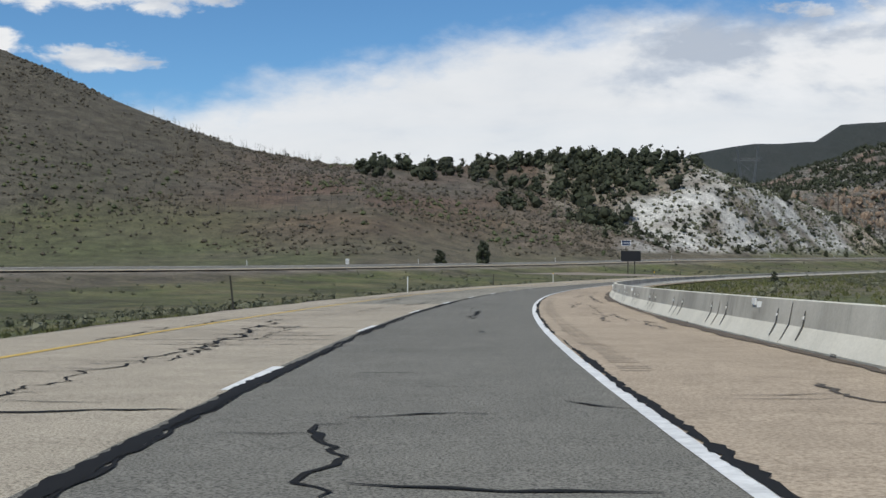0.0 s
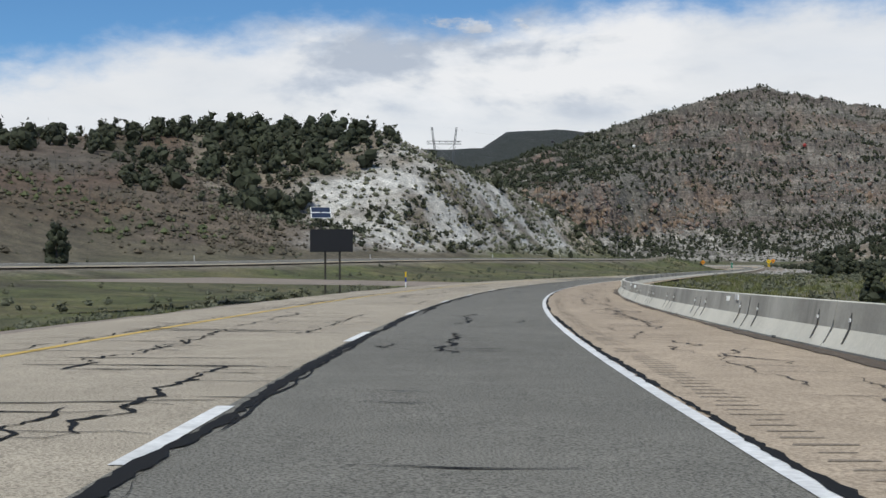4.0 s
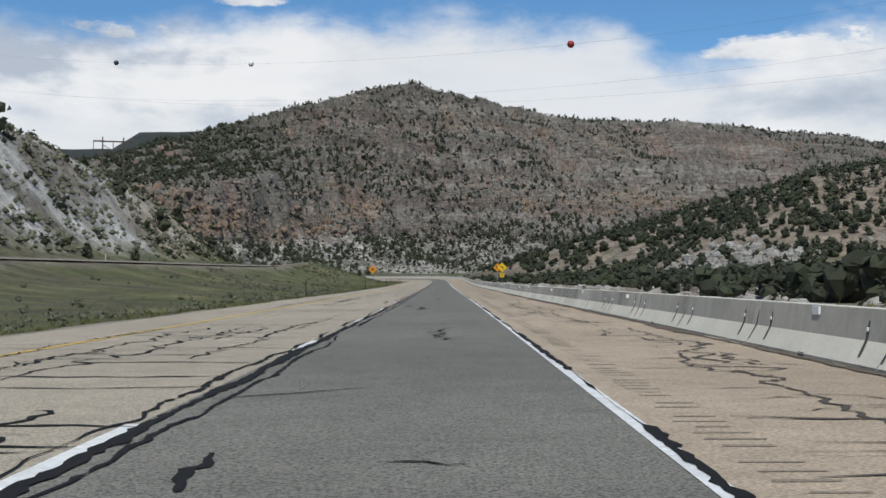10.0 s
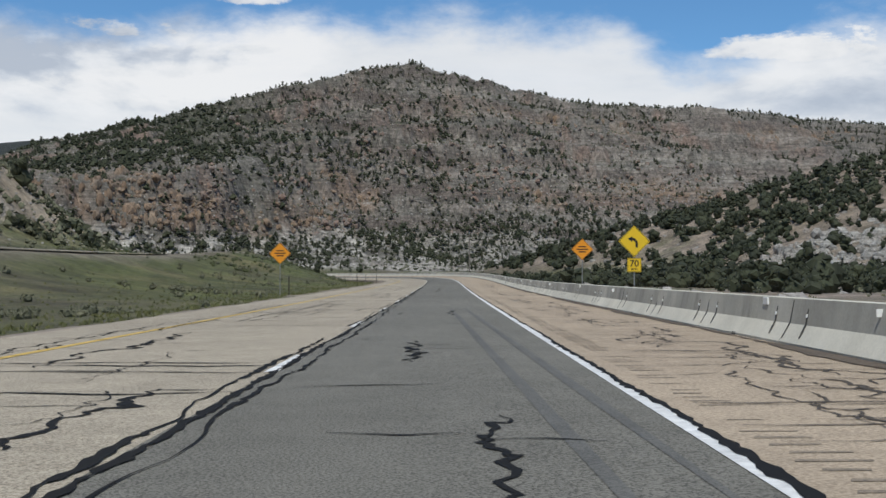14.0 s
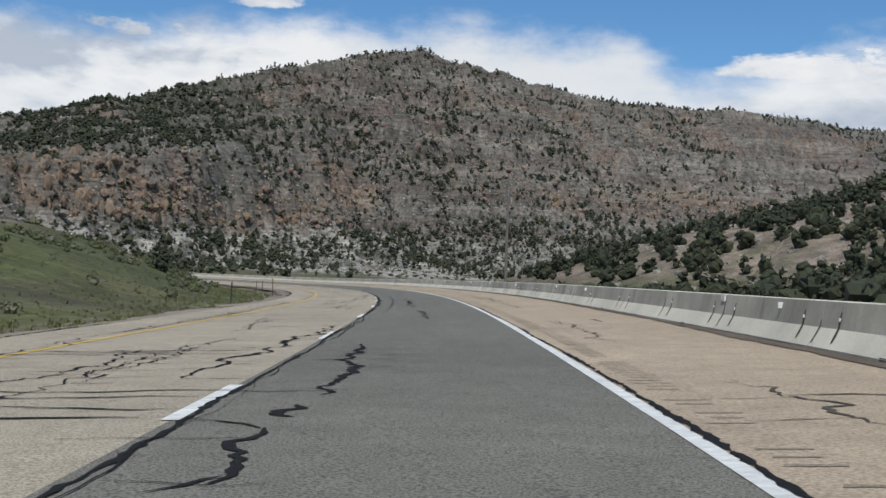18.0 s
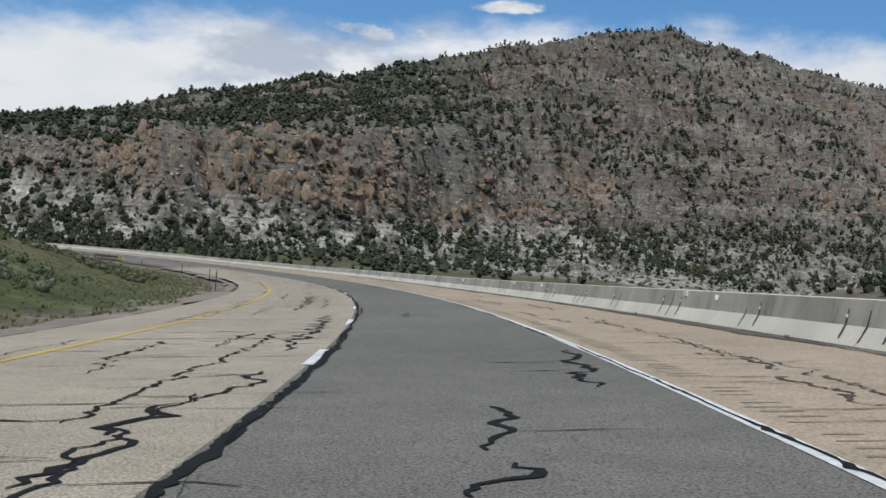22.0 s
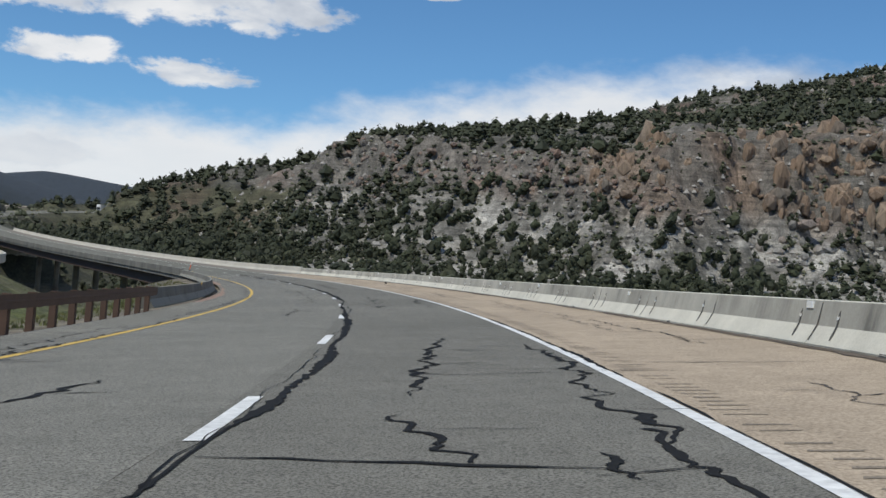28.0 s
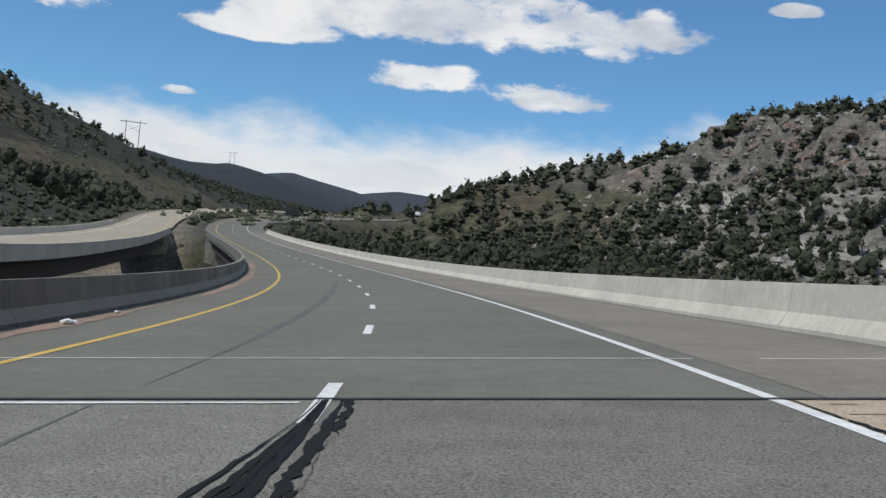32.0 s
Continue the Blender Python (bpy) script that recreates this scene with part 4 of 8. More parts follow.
def crown(clumps, width, height, foot, lumpy, rng, taper=0.35, leaves=0, fine=True):
    """The foliage of a tree one metre high: ragged clumps in an uneven egg."""
    out = []
    lean = rng.normal(0, 0.05, 2)
    for i in range(clumps):
        h = foot + (height - foot) * ((i + rng.random()) / clumps)
        k = (h - foot) / (height - foot)
        reach = width * 0.5 * (1 - taper * k) * math.sqrt(max(0.05, 1 - (2 * k - 0.8) ** 2 * 0.42))
        a, r = rng.random() * 2 * math.pi, reach * math.sqrt(rng.random()) * 0.8
        c = np.array([math.cos(a) * r + lean[0] * h, math.sin(a) * r + lean[1] * h, h])
        size = lumpy * (0.75 + 0.6 * rng.random()) * (1.1 - 0.5 * k)
        shape, faces = (ICO_V, ICO_F) if fine else (OCT_V * 1.15, OCT_F)
        v = shape * (size * (0.7 + 0.6 * rng.random((len(shape), 1)))) * (1.0, 1.0, 0.8)
        q = rng.random() * 6.28
        v = v @ np.array([(math.cos(q), -math.sin(q), 0), (math.sin(q), math.cos(q), 0), (0, 0, 1)])
        out.append((v + c, faces))
        for _ in range(leaves):
            d = rng.normal(0, 1, 3)
            d /= np.linalg.norm(d)
            m = c + d * size * (0.85 + 0.35 * rng.random())
            e = rng.normal(0, size * 0.28, (3, 3))
            out.append((m + e, np.array([(0, 1, 2)])))
    return joined(out)


def trunk(rng, height=0.55, thick=0.06):
    out = [rod((0, 0, -0.08), (rng.normal(0, 0.03), rng.normal(0, 0.03), height), thick, thick * 0.45)]
    for i in range(4):
        a, h = rng.random() * 6.28, height * (0.35 + 0.5 * rng.random())
        out.append(rod((0, 0, h), (math.cos(a) * 0.25, math.sin(a) * 0.25, h + 0.2), thick * 0.4, thick * 0.15, 3))
    return joined(out)


def scatter(name, variants, x, y, size, mat, label, category, sink=0.05, stretch=None, z=None):
    """Many copies of small shapes joined into one sheet of stuff."""
    zs = ground_z(x, y) if z is None else z
    turn = RNG.random(len(x)) * 2 * np.pi
    which = RNG.integers(0, len(variants), len(x))
    vs, fs, at = [], [], 0
    for k, (v, f) in enumerate(variants):
        m = np.where(which == k)[0]
        if len(m) == 0:
            continue
        c, s = np.cos(turn[m])[:, None], np.sin(turn[m])[:, None]
        sz = size[m][:, None]
        st = 1.0 if stretch is None else stretch[m][:, None]
        px = (v[None, :, 0] * c - v[None, :, 1] * s) * sz + x[m][:, None]
        py = (v[None, :, 0] * s + v[None, :, 1] * c) * sz + y[m][:, None]
        pz = (v[None, :, 2] - sink) * sz * st + zs[m][:, None]
        vs.append(np.stack([px, py, pz], -1).reshape(-1, 3))
        fs.append((f[None] + (np.arange(len(m)) * len(v))[:, None, None] + at).reshape(-1, 3))
        at += len(m) * len(v)
    ob = new(name, fast_mesh(name, np.concatenate(vs), np.concatenate(fs), mat, False))
    return tagged(ob, label, category, kind="stuff")


def spots(n, x0, x1, y0, y1, keep):
    """Random places in a rectangle, kept by a chance from 0 to 1."""
    x, y = RNG.uniform(x0, x1, n), RNG.uniform(y0, y1, n)
    m = RNG.random(n) < keep(x, y)
    return x[m], y[m]


def face_zone(x, y):
    k = [np.interp(x, FACE[:, 0], FACE[:, i]) for i in (1, 3, 5, 7)]
    return (y - k[0]) / 20, (y - k[1]) / (k[2] - k[1]), (y - k[2]) / (k[3] - k[2])


def clear_of_roads(x, y, own, opp):
    d1 = near_line(x, y, OWN_LINE[:, 0], OWN_LINE[:, 1])[0]
    d2 = near_line(x, y, OPP_LINE[:, 0], OPP_LINE[:, 1])[0]
    return (d1 > own) & (d2 > opp)


def keep_face(x, y):
    foot, cliff, up = face_zone(x, y)
    n = fbm(x, y, 70, 4, 71) + 0.6 * fbm(x, y, 170, 2, 72) * sstep(x, 420, 560)
    p = np.where(foot < 0, np.where(x > 235, 0.2 + 0.5 * n, 0.04), np.where(cliff < 0, 0.5 + 0.5 * n, np.where(cliff < 1, 0.16 + 0.15 * n, 0.5 + 0.6 * n)))
    p = np.where((cliff >= 1) & (x < 720), p + 0.1 + 0.7 * sstep(up, 0.05, 0.4), p)
    gully = np.exp(-((x - 845 + 25 * fbm(x, y, 60, 2, 70)) / 42) ** 2)
    p = np.where(cliff >= 0.3, p + 0.7 * gully, p)
    p = np.where((x < 400) & (foot > 0.3), p + 0.6 * (1 - sstep(x, 245, 330)) + 0.1 * (cliff > 1), p)
    p = np.where((cliff < 0) & (x > 400) & (x < 620), p + 0.1, p)
    p = np.where((x < 260) & (y < 1600), 0.55 + 0.5 * n, p)
    p = np.where((x < 980) & (up > 0.5), p + 0.45 * sstep(up, 0.5, 0.75), p)
    p = np.where((x > 560) & (cliff < 1), p + 0.1, p)
    p = np.where((x > 700) & (cliff >= 1) & (up < 0.85), 0.34 + 0.95 * n, p)
    p = np.where(up > 1.3, 0.0, np.where(up > 0.9, 0.95, p))
    return np.clip(p, 0, 1) * (foot > np.where(x > 235, -4.5, -7.0))


def tree(core, leaves, width, rng, spread=0.42, leaf=0.09, foot=0.02, shape=(ICO_V, ICO_F)):
    """The crown of a tree one metre high: uneven lobes under a ragged coat of foliage, round on top."""
    out, lobes, a = [], [], rng.random() * 6.28
    for i in range(core):
        k = (i + 0.5) / core
        a += 2.4 + rng.normal(0, 0.5)
        off = width / 2 * spread * (1 - 0.6 * k) if core > 1 else 0.0
        r = width * (0.40 - 0.15 * k) * rng.uniform(0.85, 1.15)
        rz = max(r * rng.uniform(0.8, 1.05), 0.42 / core)
        c = np.array([math.cos(a) * off, math.sin(a) * off, foot + 0.14 + (0.96 - rz - foot - 0.14) * k])
        lobes.append((c, np.array([r, r, rz])))
        out.append((shape[0] * rng.uniform(0.66, 1.16, (len(shape[0]), 1)) * lobes[-1][1] + c, shape[1]))
    for i in range(leaves):
        c, r = lobes[int(rng.integers(0, core))]
        d = rng.normal(0, 1, 3)
        d[2] = abs(d[2]) - 0.35
        d /= np.linalg.norm(d)
        e = rng.normal(0, leaf, (3, 3)) * (1, 1, 0.8)
        out.append((c + d * r * rng.uniform(0.9, 1.22) + e, np.array([(0, 1, 2)])))
    return joined(out)


mid_trees = [tree(3, 30, 1.05 - 0.06 * i, RNG, 0.45, 0.085) for i in range(8)]
tiny_trees = [tree(2, 13, 1.1 - 0.06 * i, RNG, 0.4, 0.11, shape=(OCT_V * 1.1, OCT_F)) for i in range(8)]
small_trees = [tree(3, 20, 1.1 - 0.06 * i, RNG, 0.45, 0.095, shape=(OCT_V * 1.12, OCT_F)) for i in range(8)]
fx, fy = spots(36000, 40, 1900, 1290, 1800, keep_face)
m = clear_of_roads(fx, fy, 16, 14) & (RNG.random(len(fx)) > 0.7 * red_rock(fx, fy, ground_z(fx, fy)))
fx, fy = fx[m], fy[m]
for name, kinds, m, label in (("mountain_woods", mid_trees, (fx < 450) & (fy < 1440), "dark green pinyon and juniper trees scattered at the mountain's foot"), ("slope_woods", small_trees, (fx < 640) & ((fx >= 450) | (fy >= 1440)), "dark green pinyon and juniper trees scattered over the rocky mountainside"), ("summit_woods", tiny_trees, fx >= 640, "dark junipers dotting the layered slopes below the summit")):
    scatter(name, kinds, fx[m], fy[m], (2.8 + 4.6 * RNG.random(m.sum()) ** 1.4) * np.where(face_zone(fx[m], fy[m])[2] > 0.5, np.where(fx[m] < 430, 0.66, np.where(fx[m] < 640, 0.85, 0.75)), 1.0), NEEDLES, label, "woods", 0.05, RNG.uniform(0.95, 1.45, m.sum()))

ex, ey = spots(9800, 385, 860, 540, 1000, lambda x, y: np.clip(0.92 + 1.1 * fbm(x, y, 28, 3, 73) + 0.3 * sstep(ground_z(x, y), 12, 30), 0, 1) * (ground_z(x, y) > np.where(y > 740, 2.5, -3.5)) * (1 - 0.85 * np.exp(-((x - 455) / 26) ** 2 - ((y - 690) / 36) ** 2)))
m = clear_of_roads(ex, ey, 22, 30)
ex, ey = ex[m], ey[m]
for name, kinds, m, label in (("hillside_woods", mid_trees, ex < 540, "dense dark green juniper woods on the pinkish hillside"), ("upper_woods", tiny_trees, ex >= 540, "dark juniper woods covering the hill's upper slope")):
    scatter(name, kinds, ex[m], ey[m], RNG.uniform(3.0, 6.2, m.sum()), NEEDLES, label, "woods", 0.05, RNG.uniform(0.85, 1.3, m.sum()))

hx, hy = spots(5200, -40, 235, 490, 720, lambda x, y: np.where(x - np.maximum(ground_z(x, y), 12) < 57 + 20 * sstep(ground_z(x, y), 32, 44) + 8 * fbm(x, y, 25, 3, 74), np.clip(0.75 + 1.2 * fbm(x, y, 22, 3, 75), 0, 1) * sstep(x, 8, 42) * (ground_z(x, y) > 10) + 0.16 * (ground_z(x, y) > 36), np.where(y > 640, 0.035, 0.012)) * (ground_z(x, y) > 6))
m = clear_of_roads(hx, hy, 24, 16)
hx, hy = hx[m], hy[m]
scatter("hilltop_pines", mid_trees, hx, hy, 3.0 + 5.0 * RNG.random(len(hx)) ** 1.3, NEEDLES, "dark green pines and junipers crowding the hill's shoulder", "woods", 0.05, RNG.uniform(0.9, 1.3, len(hx)))

nx, ny = spots(8000, -480, 200, 1020, 2700, lambda x, y: np.clip(sstep(ground_z(x, y), 34, 48) * 1.2 * (x < 30) + 0.07 + 0.4 * fbm(x, y, 60, 3, 77), 0, 1) * (ground_z(x, y) > 5))
m = clear_of_roads(nx, ny, 22, 18)
nx, ny = nx[m], ny[m]
scatter("northern_woods", tiny_trees, nx, ny, RNG.uniform(3.0, 6.0, len(nx)), NEEDLES, "dark junipers along the grassy hillside above the bridges", "woods", 0.05, RNG.uniform(0.85, 1.25, len(nx)))

ks, ku = RNG.uniform(390, 860, 2200), 24 + RNG.exponential(45, 2200)
kp = road_points(ks, ku)
m = clear_of_roads(kp[:, 0], kp[:, 1], 10, 12) & (RNG.random(2200) < np.clip(0.6 + 1.1 * fbm(kp[:, 0], kp[:, 1], 24, 3, 98), 0, 1))
scatter("foot_woods", mid_trees, kp[m, 0], kp[m, 1], 1.2 + 3.0 * RNG.random(m.sum()) ** 1.5, NEEDLES, "dark junipers over pale earth beyond the concrete barrier", "woods")
ks, ku = RNG.uniform(400, 800, 1500), 10 + RNG.exponential(40, 1500)
kp = road_points(ks, ku)
foot_rocks = kp[RNG.random(1500) < np.clip(0.3 + 1.2 * fbm(kp[:, 0], kp[:, 1], 30, 3, 99), 0, 1)]

vx, vy = spots(2000, 90, 300, 1240, 1480, lambda x, y: np.clip(0.75 + 0.9 * fbm(x, y, 30, 3, 96), 0, 1) * sstep(y - 0.3 * x, 1170, 1230))
m = clear_of_roads(vx, vy, 15, 12) & (near_line(vx, vy, OWN_LINE[:, 0], OWN_LINE[:, 1])[2] > 0)
scatter("valley_woods", mid_trees, vx[m], vy[m], RNG.uniform(2.2, 5.5, m.sum()), NEEDLES, "dark brushy woods filling the valley bottom past the bridges", "woods")

wx, wy = spots(1600, 200, 640, 1362, 1500, lambda x, y: np.clip(0.6 + 0.8 * fbm(x, y, 30, 3, 78), 0, 1) * (face_zone(x, y)[0] > 0))
scatter("foot_scrub", tiny_trees, wx, wy, RNG.uniform(1.2, 3.0, len(wx)), NEEDLES, "small dark junipers between the rocks at the mountain's foot", "scrub")

# shrubs
def bush(leaves, rng, leaf=0.16, core=True):
    """A ragged dome of foliage about a metre across."""
    out = [(ICO_V * rng.uniform(0.28, 0.42, (12, 1)) * (1, 1, 0.85) + (0, 0, 0.22), ICO_F)]
    if not core:
        out = []
    for i in range(leaves):
        d = rng.normal(0, 1, 3)
        d = d / np.linalg.norm(d) * (0.5, 0.5, 0.42) * rng.uniform(0.7, 1.15)
        out.append((np.array([d[0], d[1], abs(d[2]) + 0.2]) + rng.normal(0, leaf, (3, 3)), np.array([(0, 1, 2)])))
    return joined(out)


shrubs = [bush(18, RNG) for _ in range(6)]
fine_shrubs = [bush(44, RNG, 0.085) for _ in range(6)]


def soft_bush(rng):
    """A small rounded clump: a low-sided core in a thin coat of leaves."""
    out = [(OCT_V * rng.uniform(0.36, 0.52, (6, 1)) + (0, 0, 0.24), OCT_F)]
    for i in range(12):
        d = rng.normal(0, 1, 3)
        d = d / np.linalg.norm(d) * 0.46
        out.append((np.array([d[0], d[1], abs(d[2]) * 0.8 + 0.16]) + rng.normal(0, 0.1, (3, 3)), np.array([(0, 1, 2)])))
    return joined(out)


soft_shrubs = [soft_bush(RNG) for _ in range(8)]
wx, wy = spots(30000, -420, 60, 300, 640, lambda x, y: np.clip(0.45 + 0.7 * fbm(x, y, 50, 3, 81), 0, 1) * (ground_z(x, y) > 2.5))
m = clear_of_roads(wx, wy, 14, 10)
scatter("hill_brush", soft_shrubs, wx[m], wy[m], 0.6 + 1.5 * RNG.random(m.sum()) ** 2, BRUSH, "brown and grey brush covering the burnt western hill", "brush")
wx, wy = spots(9000, -420, 60, 300, 640, lambda x, y: np.clip(-0.1 + 1.5 * fbm(x, y, 38, 4, 97), 0, 1) * (ground_z(x, y) > 2.5))
m = clear_of_roads(wx, wy, 14, 10)
scatter("hill_scrub", soft_shrubs, wx[m], wy[m], 0.8 + 2.0 * RNG.random(m.sum()) ** 1.5, GREEN, "dark olive scrub in clumps on the western hill", "brush")
wx, wy = spots(1500, 20, 110, 430, 540, lambda x, y: np.clip(0.55 + 0.9 * fbm(x, y, 14, 3, 103), 0, 1) * (ground_z(x, y) > 4.2))
m = clear_of_roads(wx, wy, 14, 8.5)
scatter("cut_brush", soft_shrubs, wx[m], wy[m], RNG.uniform(0.4, 1.5, m.sum()), BRUSH, "brown and olive brush on the cut bank above the road", "brush")
wx, wy = spots(24000, 40, 290, 470, 780, lambda x, y: np.clip(0.5 + 0.6 * fbm(x, y, 18, 3, 82), 0, 1) * np.clip(0.15 + 1.0 * ground_slope(x, y), 0, 1) * (ground_z(x, y) > 4))
m = clear_of_roads(wx, wy, 14, 9)
scatter("slope_shrubs", soft_shrubs, wx[m], wy[m], RNG.uniform(0.5, 1.9, m.sum()) * 1.15, SAGE, "grey-green shrubs dotting the white slope", "shrubs")
wx, wy = spots(15000, 60, 290, 470, 780, lambda x, y: np.clip(0.48 + 1.2 * fbm(x, y, 15, 3, 86), 0, 1) * np.clip(0.2 + 1.2 * ground_slope(x, y), 0, 1) * (ground_z(x, y) > 4))
m = clear_of_roads(wx, wy, 14, 9) & (RNG.random(len(wx)) > np.interp(wx, [115, 150, 190, 215], [0.0, 0.55, 0.55, 0.1]))
scatter("dark_shrubs", shrubs, wx[m], wy[m], 0.6 + 2.6 * RNG.random(m.sum()) ** 2.4, NEEDLES, "dark green shrubs and young junipers on the white slope", "shrubs")
wx, wy = spots(5200, 50, 400, 1240, 1470, lambda x, y: np.clip(0.6 + 0.8 * fbm(x, y, 30, 3, 76), 0, 1) * (ground_z(x, y) > -8))
m = clear_of_roads(wx, wy, 11, 9)
scatter("valley_brush", soft_shrubs, wx[m], wy[m], RNG.uniform(1.0, 3.6, m.sum()), NEEDLES, "dark green brush filling the valley beyond the bridges", "brush")
small = [joined([((OCT_V * RNG.uniform(0.35, 0.6, (6, 1))) + (RNG.normal(0, 0.25), RNG.normal(0, 0.25), 0.3), OCT_F) for _ in range(2)]) for _ in range(5)]
wx, wy = spots(5000, 60, 1400, 1345, 1790, lambda x, y: np.clip(0.7 + 0.5 * fbm(x, y, 40, 3, 80), 0, 1))
scatter("mountain_scrub", small, wx, wy, RNG.uniform(1.4, 3.2, len(wx)), NEEDLES, "dark scrub and young junipers dotting the mountainside", "scrub")
wx, wy = spots(5000, 60, 1300, 1345, 1780, lambda x, y: 0.7 * np.ones_like(x))
scatter("mountain_shrubs", small, wx, wy, RNG.uniform(1.0, 2.6, len(wx)), SAGE, "small grey shrubs among the rocks of the mountainside", "shrubs")
wx, wy = spots(5500, -140, 420, -20, 1120, lambda x, y: np.clip(0.4 + 0.8 * fbm(x, y, 35, 3, 83), 0, 1) * (ground_z(x, y) < 9))
m = clear_of_roads(wx, wy, 12.5, 9)
scatter("sagebrush", shrubs, wx[m], wy[m], RNG.uniform(0.35, 1.1, m.sum()), SAGE, "low grey-green sagebrush in the grassy median", "shrubs")
wx, wy = spots(3000, -60, 230, 1040, 1600, lambda x, y: np.ones_like(x))
m = clear_of_roads(wx, wy, 14, 10) & (near_line(wx, wy, OWN_LINE[:, 0], OWN_LINE[:, 1])[2] < 0)
scatter("bank_shrubs", soft_shrubs, wx[m], wy[m], RNG.uniform(0.6, 2.2, m.sum()), SAGE, "low shrubs on the grassy banks", "shrubs")

ks, ku = RNG.uniform(690, 1000, 2600), -15 - 45 * RNG.random(2600)
kp = road_points(ks, ku)
m = clear_of_roads(kp[:, 0], kp[:, 1], 13, 9) & (RNG.random(2600) < np.clip(0.6 + fbm(kp[:, 0], kp[:, 1], 20, 3, 84), 0, 1))
m2 = m & (RNG.random(2600) < 0.35)
scatter("knoll_sage", fine_shrubs, kp[m2, 0] + 0.8, kp[m2, 1] + 0.5, RNG.uniform(0.5, 1.3, m2.sum()), SAGE, "grey-green sage clumps over the low knoll in the median", "shrubs")
scatter("knoll_brush", fine_shrubs, kp[m, 0], kp[m, 1], RNG.uniform(0.35, 1.0, m.sum()), GREEN, "low green brush over the low knoll in the median", "brush")

ks, ku = RNG.uniform(-10, 690, 5200), -11 - RNG.exponential(24, 5200)
kp = road_points(ks, ku)
m = clear_of_roads(kp[:, 0], kp[:, 1], 9.5, 8) & (RNG.random(5200) < np.clip(0.05 + 1.1 * fbm(kp[:, 0], kp[:, 1], 16, 3, 88), 0, 1))
scatter("median_sage", fine_shrubs, kp[m, 0], kp[m, 1], RNG.uniform(0.3, 1.0, m.sum()), SAGE, "pale grey-green sage clumps in the grass beside the road", "shrubs")

# grass
tuft = []
for _ in range(5):
    blades = []
    for i in range(9):
        a, r, h = RNG.random() * 6.28, RNG.random() * 0.5, RNG.uniform(0.5, 1.0)
        c = np.array([math.cos(a) * r, math.sin(a) * r, 0])
        w = RNG.normal(0, 0.1, 2)
        blades.append((np.array([c + (w[0], w[1], 0), c - (w[0], w[1], 0), c + (RNG.normal(0, 0.25), RNG.normal(0, 0.25), h)]), np.array([(0, 1, 2)])))
    tuft.append(joined(blades))
gs = RNG.uniform(-10, 1130, 19000)
gu = np.where(RNG.random(19000) < 0.93, np.where(gs < 570, -8.3, -9.6) - RNG.exponential(9, 19000), 7.2 + RNG.exponential(10, 19000))
gp = road_points(gs, gu)
m = clear_of_roads(gp[:, 0], gp[:, 1], 6.9, 7.5) & (np.abs(gu) < 70) & ((gu > 0) | (gu < np.where(gs < 570, -8.2, -9.4)))
scatter("verge_grass", tuft, gp[m, 0], gp[m, 1], RNG.uniform(0.10, 0.24, m.sum()), GRASS, "green and straw-coloured grass along the verge and median", "grass", 0.02)

gs, gu = RNG.uniform(-10, 420, 7000), 6.6 + RNG.exponential(22, 7000)
gp = road_points(gs, gu)
m = clear_of_roads(gp[:, 0], gp[:, 1], 6.4, 8)
scatter("flat_grass", tuft, gp[m, 0], gp[m, 1], RNG.uniform(0.2, 0.5, m.sum()), GRASS, "straw and green grass on the flat beyond the barrier", "grass", 0.02)
gs, gu = RNG.uniform(60, 420, 1500), 8 + RNG.exponential(30, 1500)
gp = road_points(gs, gu)
m = RNG.random(1500) < np.clip(0.2 + fbm(gp[:, 0], gp[:, 1], 20, 3, 94), 0, 1)
scatter("flat_sage", fine_shrubs, gp[m, 0], gp[m, 1], RNG.uniform(0.4, 1.2, m.sum()), SAGE, "grey-green sage clumps on the flat beyond the barrier", "shrubs")

# burnt trunks on the western hill
stick = []
for _ in range(4):
    bits = [rod((0, 0, -0.05), (RNG.normal(0, 0.06), RNG.normal(0, 0.06), 1.0), 0.018, 0.005, 3)]
    for i in range(5):
        h, a = RNG.uniform(0.3, 0.9), RNG.random() * 6.28
        bits.append(rod((0, 0, h), (math.cos(a) * 0.16, math.sin(a) * 0.16, h + 0.12), 0.008, 0.003, 3))
    stick.append(joined(bits))
bx, by = spots(3400, -420, 60, 430, 680, lambda x, y: np.clip(0.5 + 0.7 * fbm(x, y, 60, 3, 85), 0, 1) * (ground_z(x, y) > 14))
scatter("burnt_trunks", stick, bx, by, RNG.uniform(2.0, 4.6, len(bx)), BURNT, "bare grey trunks of burnt trees standing on the hill", "dead trees", 0.0)

tufts = [(OCT_V * RNG.uniform(0.3, 0.6, (6, 1)) * (1, 1, 0.8) + (0, 0, 0.2), OCT_F) for _ in range(8)]
wx, wy = spots(34000, 230, 1250, 1362, 1760, lambda x, y: np.clip(0.45 + 0.9 * fbm(x, y, 24, 3, 100), 0, 1) * (face_zone(x, y)[0] > 0) * (face_zone(x, y)[2] < 1))
scatter("mountain_sage", tufts, wx, wy, 0.8 + 1.9 * RNG.random(len(wx)) ** 1.6, SAGE, "grey-green sage dotted all over the stony mountainside", "shrubs", 0.1)

